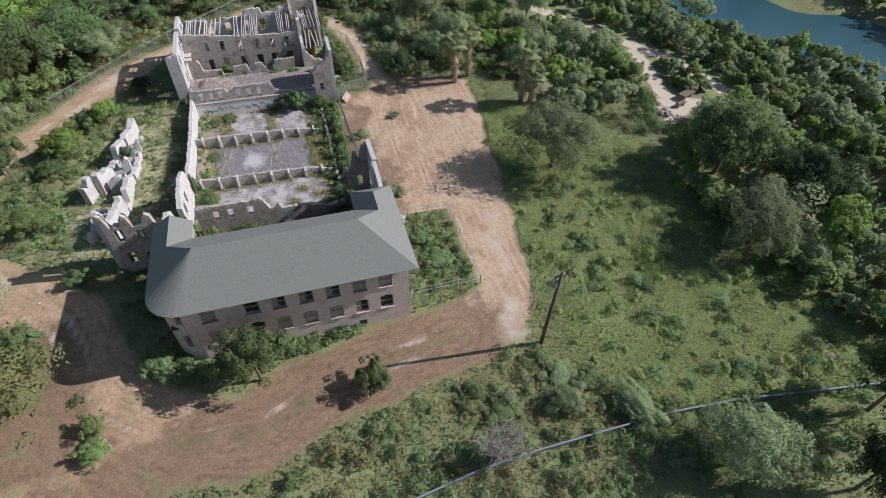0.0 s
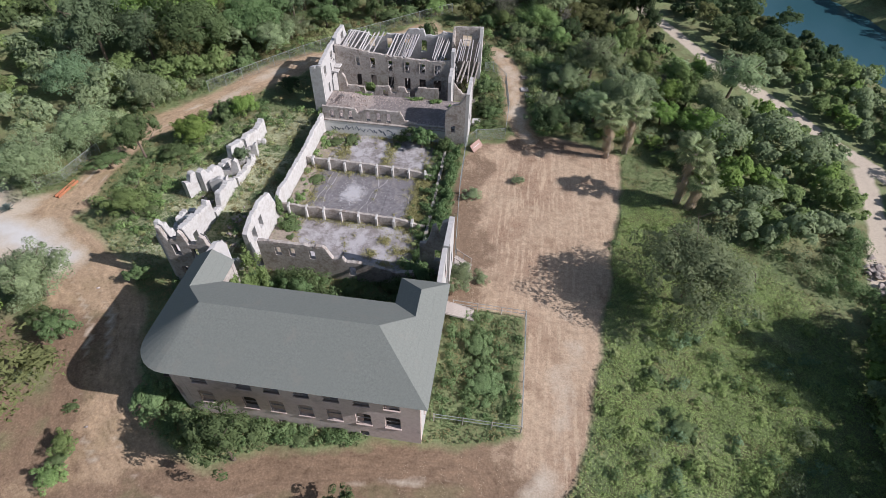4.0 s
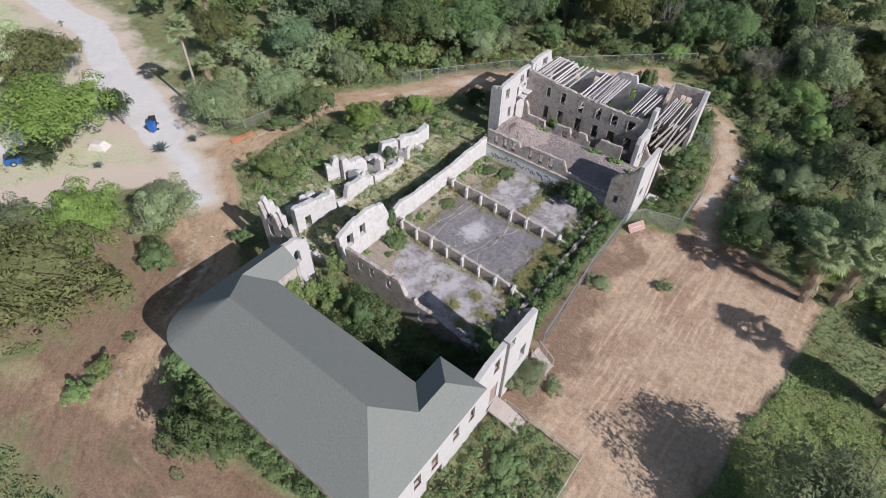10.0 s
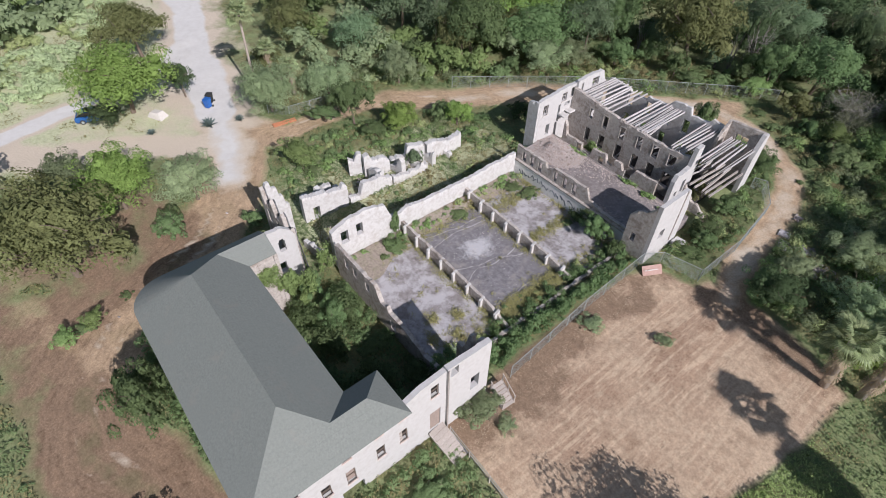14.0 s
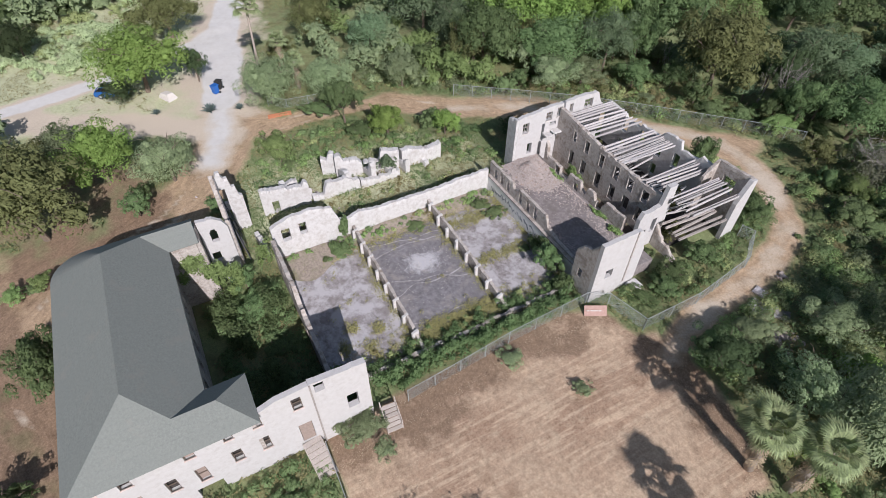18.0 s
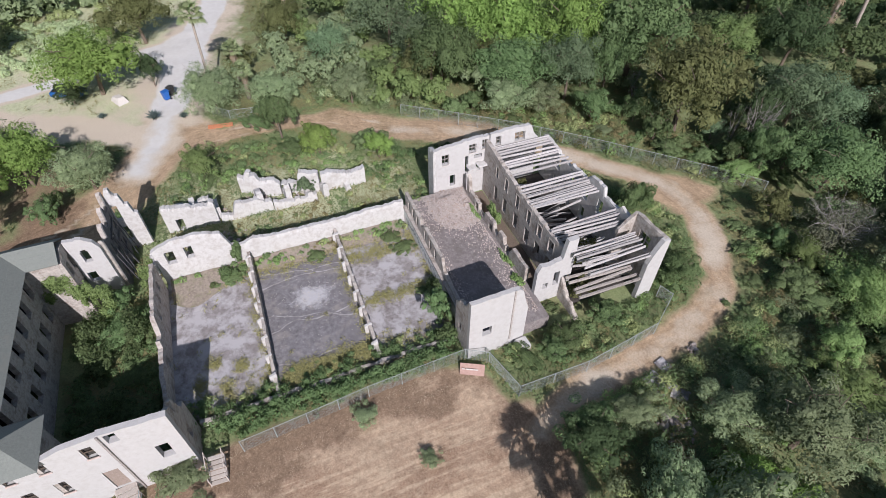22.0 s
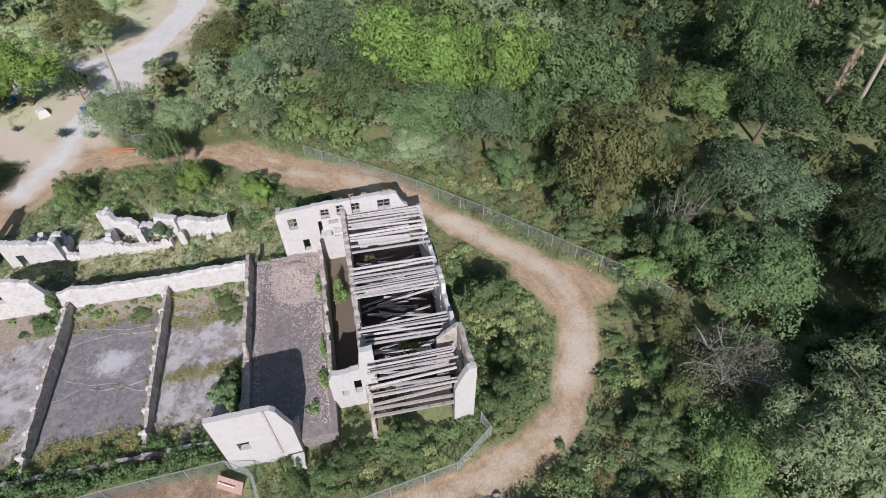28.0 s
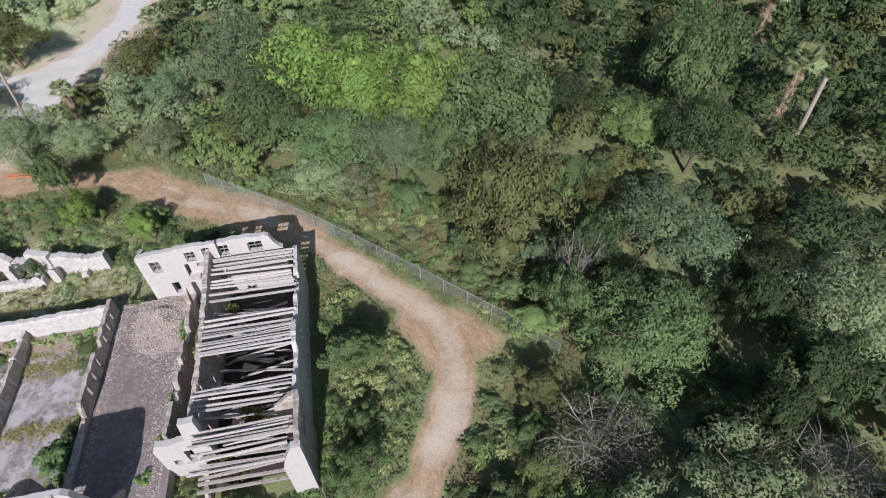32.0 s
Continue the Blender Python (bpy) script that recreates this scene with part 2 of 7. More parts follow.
CONCRETE_PALE = weathered("pale_court_concrete", (0.265, 0.24, 0.238), (0.15, 0.128, 0.12), (0.375, 0.345, 0.345), (0.50, 0.48, 0.50), 0.26, 2.6, 0.93, 0.3, 0.02, 0.49)
CONCRETE_WORN = weathered("whitened_court_concrete", (0.20, 0.188, 0.20), (0.12, 0.11, 0.117), (0.315, 0.30, 0.312), (0.30, 0.275, 0.262), 0.26, 2.6, 0.93, 0.3, 0.02, 0.57)
ct_ = CONCRETE_WORN.node_tree
cg_ = ct_.nodes.new("ShaderNodeNewGeometry")
cm_ = node(ct_, "ShaderNodeMapping")
cm_.inputs["Location"].default_value, cm_.inputs["Scale"].default_value = (3.0, -19.3, 0.0), (0.46, 0.333, 0.0)
cs_ = ct_.nodes.new("ShaderNodeTexGradient")
cs_.gradient_type = "SPHERICAL"
ct_.links.new(cg_.outputs["Position"], cm_.inputs[0])
ct_.links.new(cm_.outputs[0], cs_.inputs[0])
cn_ = noise_at(ct_, cg_.outputs["Position"], 1.5, 8.0, 0.75)
ca_ = node(ct_, "ShaderNodeMath")
ca_.operation = "MULTIPLY_ADD"
ct_.links.new(cs_.outputs[1], ca_.inputs[0])
ca_.inputs[1].default_value = 0.55
ct_.links.new(cn_, ca_.inputs[2])
cp_ = ct_.nodes["Principled BSDF"]
ct_.links.new(blend(ct_, ramp(ct_, ca_.outputs[0], ((0.66, (0.0,)), (0.9, (0.75,)))), cp_.inputs["Base Color"].links[0].from_socket, (0.60, 0.59, 0.62)), cp_.inputs["Base Color"])
TERRACE = weathered("terrace_floor", (0.24, 0.21, 0.208), (0.14, 0.12, 0.118), (0.36, 0.325, 0.318), (0.185, 0.16, 0.15), 0.35, 3.4, 0.94, 0.5, 0.03, 0.54)
RUBBLE = weathered("rubble_stone", (0.36, 0.31, 0.29), (0.23, 0.19, 0.172), (0.46, 0.415, 0.395), (0.30, 0.21, 0.17), 0.9, 5.0, 0.95, 0.5, 0.03, 0.6, 0.25)
TIMBER = weathered("grey_timber", (0.36, 0.325, 0.305), (0.18, 0.155, 0.145), (0.54, 0.505, 0.48), (0.17, 0.14, 0.125), 0.8, 9.0, 0.9, 0.5, 0.01, 0.6, 0.2)
JOIST = weathered("bleached_joist", (0.48, 0.455, 0.455), (0.24, 0.215, 0.205), (0.60, 0.575, 0.57), (0.23, 0.20, 0.19), 0.8, 9.0, 0.9, 0.5, 0.01, 0.62, 0.22)
BOARD = weathered("window_board", (0.33, 0.26, 0.225), (0.25, 0.19, 0.165), (0.41, 0.335, 0.30), None, 0.9, 6.0, 0.85, 0.2, 0.01, 0.6, 0.18)
# near-black colour for indoor shade: window sheets, house slab, roofless block's floor
DARK = weathered("interior_shade", (0.05, 0.042, 0.038), (0.03, 0.026, 0.024), (0.075, 0.065, 0.06))
SILL = weathered("pale_sill", (0.56, 0.52, 0.495), (0.45, 0.415, 0.39), (0.64, 0.61, 0.585))
STEEL = weathered("galvanised_steel", (0.33, 0.36, 0.355), (0.25, 0.275, 0.27), (0.42, 0.45, 0.445), None, 0.8, 9.0, 0.75)
STEEL.node_tree.nodes["Principled BSDF"].inputs["Metallic"].default_value = 0.2
LIME = weathered("lime_wash", (0.74, 0.73, 0.72), (0.62, 0.605, 0.59), (0.80, 0.795, 0.79), (0.52, 0.49, 0.46), 0.5, 3.0, 0.9, 0.3, 0.02, 0.64)
PALEWOOD = weathered("pale_wood", (0.50, 0.44, 0.40), (0.37, 0.32, 0.28), (0.62, 0.57, 0.53), None, 0.8, 9.0, 0.85, 0.3, 0.01, 0.6, 0.12)
PINKBOARD = weathered("pink_board", (0.40, 0.26, 0.225), (0.32, 0.20, 0.17), (0.46, 0.33, 0.29), None, 0.6, 5.0)
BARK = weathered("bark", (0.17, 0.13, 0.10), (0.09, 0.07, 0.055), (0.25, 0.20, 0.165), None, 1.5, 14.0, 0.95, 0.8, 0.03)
GREYBARK = weathered("grey_bark", (0.31, 0.285, 0.265), (0.20, 0.18, 0.165), (0.42, 0.39, 0.37), None, 1.5, 14.0, 0.95, 0.6, 0.02)
POLEWOOD = weathered("pole_wood", (0.13, 0.10, 0.08), (0.08, 0.06, 0.05), (0.19, 0.15, 0.12), None, 1.0, 12.0)
STRAW = weathered("dry_straw", (0.52, 0.42, 0.30), (0.36, 0.27, 0.18), (0.64, 0.54, 0.41), None, 0.6, 3.0)
EARTH = weathered("dry_earth", (0.285, 0.238, 0.198), (0.17, 0.14, 0.115), (0.39, 0.335, 0.29), (0.185, 0.185, 0.105), 0.5, 4.0, 0.96, 0.6, 0.04, 0.56)
SOIL = ground_material()
LEAF = {
    "a": leafy("leaf_green", (0.085, 0.122, 0.056), (0.165, 0.238, 0.107), (0.255, 0.36, 0.16)),
    "b": leafy("leaf_bright", (0.12, 0.175, 0.05), (0.24, 0.345, 0.10), (0.36, 0.50, 0.15)),
    "y": leafy("leaf_yellow_green", (0.13, 0.18, 0.07), (0.25, 0.34, 0.135), (0.37, 0.48, 0.195)),
    "g": leafy("leaf_grey_green", (0.185, 0.23, 0.13), (0.30, 0.37, 0.208), (0.42, 0.515, 0.29)),
    "d": leafy("leaf_dark_green", (0.045, 0.065, 0.032), (0.082, 0.118, 0.056), (0.12, 0.172, 0.082)),
    "o": leafy("leaf_olive", (0.09, 0.096, 0.042), (0.175, 0.185, 0.08), (0.255, 0.27, 0.12)),
    "t": leafy("leaf_blue_green", (0.105, 0.15, 0.085), (0.20, 0.28, 0.16), (0.29, 0.40, 0.23)),
    "n": leafy("leaf_sparse_olive", (0.12, 0.13, 0.085), (0.21, 0.22, 0.15), (0.31, 0.32, 0.225)),
    "s": leafy("leaf_weed", (0.105, 0.143, 0.065), (0.18, 0.245, 0.112), (0.255, 0.345, 0.16), 0.3, 0.25),
    "w": leafy("leaf_dry_weed", (0.202, 0.185, 0.091), (0.31, 0.285, 0.14), (0.419, 0.385, 0.189), 0.3, 0.2),
    "m": leafy("leaf_meadow", (0.22, 0.26, 0.115), (0.345, 0.40, 0.18), (0.47, 0.53, 0.26), 0.2, 0.15),
    "f": leafy("leaf_fresh_grass", (0.19, 0.26, 0.095), (0.31, 0.41, 0.155), (0.43, 0.54, 0.23), 0.2, 0.25),
    "l": leafy("leaf_pale_grass", (0.30, 0.35, 0.19), (0.42, 0.485, 0.28), (0.52, 0.57, 0.36), 0.2, 0.2),
    "p": leafy("leaf_palm", (0.16, 0.188, 0.1), (0.32, 0.375, 0.2), (0.48, 0.562, 0.3)),
}


# ---- geometry helpers ----
def mesh_ob(name, verts, faces, material, parent=None, label="", smooth=False):
    me = bpy.data.meshes.new(name)
    me.from_pydata([tuple(v) for v in verts], [], [tuple(f) for f in faces])
    me.materials.append(material)
    if smooth:
        me.polygons.foreach_set("use_smooth", [True] * len(me.polygons))
    me.update()
    ob = new(name, me)
    if parent:
        ob.parent = parent
    if label:
        ob["label"] = label
    return ob


def part(name, bm, material, parent, label="", smooth=False):
    me = bpy.data.meshes.new(name)
    bm.to_mesh(me)
    bm.free()
    me.materials.append(material)
    if smooth:
        me.polygons.foreach_set("use_smooth", [True] * len(me.polygons))
    ob = new(name, me)
    ob.parent = parent
    if label:
        ob["label"] = label
    return ob


def thing(name, label, category, group="", kind="", at=(0, 0, 0)):
    ob = new(name)
    ob.location = at
    ob.empty_display_size = 0.5
    return tagged(ob, label, category, group, kind)


def quads(arr_v, arr_f, name, material, parent=None):
    """A mesh straight from arrays of quads."""
    me = bpy.data.meshes.new(name)
    nv, nf = len(arr_v), len(arr_f)
    me.vertices.add(nv)
    me.vertices.foreach_set("co", np.asarray(arr_v, dtype=np.float32).ravel())
    me.loops.add(nf * 4)
    me.loops.foreach_set("vertex_index", np.asarray(arr_f, dtype=np.int32).ravel())
    me.polygons.add(nf)
    me.polygons.foreach_set("loop_start", np.arange(0, nf * 4, 4, dtype=np.int32))
    me.materials.append(material)
    me.update(calc_edges=True)
    ob = new(name, me)
    if parent:
        ob.parent = parent
    return ob


def tris(arr_v, name, material, parent=None, facing=None):
    """A mesh of loose triangles straight from an array of corners; facing: the soft normal of each."""
    me = bpy.data.meshes.new(name)
    nv = len(arr_v)
    me.vertices.add(nv)
    me.vertices.foreach_set("co", np.asarray(arr_v, dtype=np.float32).ravel())
    me.loops.add(nv)
    me.loops.foreach_set("vertex_index", np.arange(nv, dtype=np.int32))
    me.polygons.add(nv // 3)
    me.polygons.foreach_set("loop_start", np.arange(0, nv, 3, dtype=np.int32))
    me.materials.append(material)
    me.update(calc_edges=True)
    if facing is not None:
        facing = facing / np.linalg.norm(facing, axis=1, keepdims=True)
        me.normals_split_custom_set(np.repeat(facing, 3, 0).tolist())
    ob = new(name, me)
    if parent:
        ob.parent = parent
    return ob


def box(bm, c, size, rz=0.0, ry=0.0, rx=0.0, jit=0.0, bevel=0.0):
    geo = bmesh.ops.create_cube(bm, size=1.0)
    m = Matrix.Translation(c) @ Euler((rx, ry, rz)).to_matrix().to_4x4() @ Matrix.Diagonal((*size, 1))
    bmesh.ops.transform(bm, matrix=m, verts=geo["verts"])
    if jit:
        for v in geo["verts"]:
            v.co += Vector((random.uniform(-jit, jit), random.uniform(-jit, jit), random.uniform(-jit, jit)))
    if bevel:
        es = list({e for v in geo["verts"] for e in v.link_edges})
        bmesh.ops.bevel(bm, geom=es, offset=bevel, segments=1, affect="EDGES")


def boxed(name, c, size, material, parent, label="", **kw):
    bm = bmesh.new()
    box(bm, c, size, **kw)
    return part(name, bm, material, parent, label)


def tube(verts, faces, pts, radii, sides=6):
    """Appends a tapered tube along pts."""
    base = len(verts)
    pts = [Vector(p) for p in pts]
    for i, p in enumerate(pts):
        d = (pts[min(i + 1, len(pts) - 1)] - pts[max(i - 1, 0)]).normalized()
        u = d.orthogonal().normalized()
        w = d.cross(u)
        for k in range(sides):
            a = 2 * math.pi * k / sides
            verts.append(p + (u * math.cos(a) + w * math.sin(a)) * radii[i])
    for i in range(len(pts) - 1):
        for k in range(sides):
            a, b = base + i * sides + k, base + i * sides + (k + 1) % sides
            faces.append((a, b, b + sides, a + sides))
    faces.append(tuple(base + k for k in range(sides))[::-1])
    faces.append(tuple(base + (len(pts) - 1) * sides + k for k in range(sides)))


def profile(points, ragged=0.0, seed=0):
    """The height of a wall's top along it, from (distance, height) pairs, with a broken edge."""
    xs, zs = [p[0] for p in points], [p[1] for p in points]

    def top(s):
        z = float(np.interp(s, xs, zs))
        if ragged:
            z += ragged * (noise.noise(Vector((s * 1.3, seed * 7.1, 0.3))) * 0.55 + 0.3 * noise.noise(Vector((s * 3.7, seed * 3.3, 1.9))))
            for cell, gain in ((0.46, 1.15), (0.23, 0.7)):
                z += ragged * gain * (math.sin(math.floor(s / cell) * 127.1 + seed * 311.7) * 43758.5453 % 1.0 - 0.5)
        return z
    return top


def wall(name, a, b, z0, top, thick, holes, material, parent, label="", step=0.3):
    """An upright wall from a to b (plan), real openings through it, its top following top(s)."""
    a, b = Vector((a[0], a[1], 0)), Vector((b[0], b[1], 0))
    length = (b - a).length
    u = (b - a).normalized()
    n = Vector((-u.y, u.x, 0)) * thick / 2
    rough = 0.9 if material in (RUIN, INNER) else 0.0
    cuts = {0.0, length}
    cuts |= {round(length * i / max(1, int(length / step)), 3) for i in range(int(length / step) + 1)}
    for h in holes:
        cuts |= {c for c in (h[0], h[1]) if 0 < c < length}
    cuts = sorted(cuts)
    cuts = [c for i, c in enumerate(cuts) if i == 0 or c - cuts[i - 1] > 1e-3]
    verts, faces = [], []
    prev = None
    cols = []
    for s0, s1 in zip(cuts, cuts[1:]):
        mid = (s0 + s1) / 2
        t0, t1 = top(s0), top(s1)
        spans = [(z0, None)]
        for h in sorted((h for h in holes if h[0] <= mid <= h[1]), key=lambda h: h[2]):
            lo = spans.pop()[0]
            if h[2] > lo + 1e-3:
                spans.append((lo, h[2]))
            spans.append((h[3], None))
        cols.append((s0, s1, t0, t1, spans))
    for i, (s0, s1, t0, t1, spans) in enumerate(cols):
        edge_l = i == 0 or cols[i - 1][4] != spans
        edge_r = i == len(cols) - 1 or cols[i + 1][4] != spans
        for lo, hi in spans:
            h0, h1 = (t0, t1) if hi is None else (min(hi, t0), min(hi, t1))
            if h0 <= lo + 0.02 and h1 <= lo + 0.02:
                continue
            h0, h1 = max(h0, lo + 0.01), max(h1, lo + 0.01)
            # the crest is a course of its own, uneven in depth; below it the face is plumb
            crest = hi is None and rough > 0 and min(h0, h1) > lo + 0.45
            rows = [((lo, lo), (h0, h1))] if not crest else [((lo, lo), (h0 - 0.3, h1 - 0.3)), ((h0 - 0.3, h1 - 0.3), (h0, h1))]
            for r_, ((b0, b1), (e0, e1)) in enumerate(rows):
                last = r_ == len(rows) - 1
                k = len(verts)
                for s, z, worn in ((s0, b0, False), (s1, b1, False), (s1, e1, crest and last), (s0, e0, crest and last)):
                    p = a + u * s
                    wa, wb = ((1 - rough * abs(noise.noise(Vector((s * 2.9, q * 5.0, a.x))))) if worn else 1.0 for q in (1, 2))
                    verts.append((p.x + n.x * wa, p.y + n.y * wa, z))
                    verts.append((p.x - n.x * wb, p.y - n.y * wb, z))
                faces += [(k, k + 6, k + 4, k + 2), (k + 1, k + 3, k + 5, k + 7)]
                if last:
                    faces.append((k + 6, k + 7, k + 5, k + 4))
                if r_ == 0:
                    faces.append((k, k + 2, k + 3, k + 1))
                if edge_l:
                    faces.append((k, k + 1, k + 7, k + 6))
                if edge_r:
                    faces.append((k + 2, k + 4, k + 5, k + 3))
    bm = bmesh.new()
    vs = [bm.verts.new(v) for v in verts]
    for f in faces:
        bm.faces.new([vs[i] for i in f])
    bmesh.ops.remove_doubles(bm, verts=bm.verts[:], dist=1e-4)
    return part(name, bm, material, parent, label)


# ---- ground ----
def smooth01(a, b, v):
    x = np.clip((v - a) / (b - a), 0, 1)
    return x * x * (3 - 2 * x)


def lattice(seed):
    return np.random.RandomState(seed).rand(64, 64)


def vnoise(x, y, scale, seed):
    """Smooth value noise for arrays."""
    g = lattice(seed)
    u, v = np.asarray(x) / scale, np.asarray(y) / scale
    i, j = np.floor(u).astype(int), np.floor(v).astype(int)
    fu, fv = u - i, v - j
    fu, fv = fu * fu * (3 - 2 * fu), fv * fv * (3 - 2 * fv)
    q = lambda di, dj: g[(i + di) % 64, (j + dj) % 64]
    return (q(0, 0) * (1 - fu) + q(1, 0) * fu) * (1 - fv) + (q(0, 1) * (1 - fu) + q(1, 1) * fu) * fv


def line_dist(x, y, pts):
    best = np.full(np.shape(x), 1e9)
    for (ax, ay), (bx, by) in zip(pts, pts[1:]):
        dx, dy = bx - ax, by - ay
        t = np.clip(((x - ax) * dx + (y - ay) * dy) / (dx * dx + dy * dy), 0, 1)
        best = np.minimum(best, np.hypot(x - ax - t * dx, y - ay - t * dy))
    return best


def inside(x, y, pts):
    r = np.zeros(np.shape(x), dtype=bool)
    for (ax, ay), (bx, by) in zip(pts, pts[1:] + pts[:1]):
        if ay != by:
            r ^= ((ay > y) != (by > y)) & (x < (bx - ax) * (y - ay) / (by - ay) + ax)
    return r


def area(x, y, pts, soft):
    """1 inside a polygon, 0 outside, softened over a width."""
    d = line_dist(x, y, pts + pts[:1])
    d = np.where(inside(x, y, pts), d, -d)
    return np.clip(0.5 + d / soft, 0, 1)


def strip(x, y, pts, width, soft):
    return np.clip(0.5 + (width / 2 - line_dist(x, y, pts)) / soft, 0, 1)


FIELD = [(5.8, 43.5), (13.6, 43.2), (13.8, 31.5), (7.0, 29.0), (-2, 26.8), (-2, 24.6), (4, 24.2), (8.5, 23.9), (12.9, 24.6), (15.8, 25.8), (17.8, 28.2), (19.0, 32), (20.2, 39.5), (21.7, 49), (23.2, 58), (24.6, 69.5), (17, 72.5), (10.5, 72), (10, 70.2), (6.2, 69.2), (5.2, 66), (5.0, 60)]
SWTRACK = [(10, 26.6), (4, 25.8), (-3, 24.3), (-7.5, 22.0), (-13, 22.6), (-18.6, 27), (-21.2, 31), (-24.3, 37), (-29, 41.5), (-36, 45.5)]
LOOP = [(-36, 50), (-36.5, 58), (-34.5, 66.5), (-29, 73.5), (-26.2, 79), (-20.6, 86), (-13, 92), (-7.5, 96.8), (-2.5, 98), (2.5, 96), (6.8, 93.4), (9.2, 89.5), (10.4, 83), (10.9, 77), (13, 71)]
ROAD = [(-130, 62), (-92, 56.5), (-82, 57), (-70, 53), (-60, 50), (-52, 48.5), (-46, 47.2)]
ROAD2 = [(-46, 47.2), (-39, 45.8), (-32.5, 43), (-27.5, 40.5), (-25, 37)]
TRACKW = [(-52, 24), (-48.5, 28), (-45, 35), (-41.5, 41.5), (-38, 45.5)]
CARROAD = [(-50, 4), (-55.7, 21.4), (-57.0, 28), (-58.6, 34), (-61.5, 40), (-64.5, 47), (-66, 51)]
RIVERPATH = [(62.5, 34), (61, 44), (60.5, 57), (58.5, 66), (53.5, 74.5), (47, 85), (40.2, 95.5), (35, 108), (28.5, 122.5), (22, 137), (18, 160)]
PLAZA = [(53.5, 66), (52.2, 61), (52.5, 58), (55.5, 56), (52, 53.5), (47.5, 51), (48.2, 56), (50.5, 61), (51.5, 66), (52.5, 72), (54.5, 72)]
GRASSLAND = [(19, 18), (19.5, 33), (23.5, 63), (30, 60), (42, 46), (52, 30), (46, 10), (24, 10)]
RIVER = [(110, 25), (87, 54.5), (79, 65), (69.5, 84), (60, 102), (48.5, 127), (42, 140), (25, 180)]


SUNK = [(-13.4, 45.2), (3.0, 45.2), (3.0, 69.8), (-13.4, 69.8)]


def height(x, y):
    d = river_side(x, y)
    return 0.4 * smooth01(52, 70, y) + 0.8 * smooth01(70, 97, y) - 0.75 * area(x, y, SUNK, 0.6) - 2.4 * smooth01(-1.5, 3.0, d) * (1 - smooth01(21, 25, d))


def river_side(x, y):
    """Distance past the near bank, positive over the water and beyond."""
    d = line_dist(x, y, RIVER)
    far = inside(x, y, RIVER + [(400, 180), (400, 25)])
    return np.where(far, d, -d)


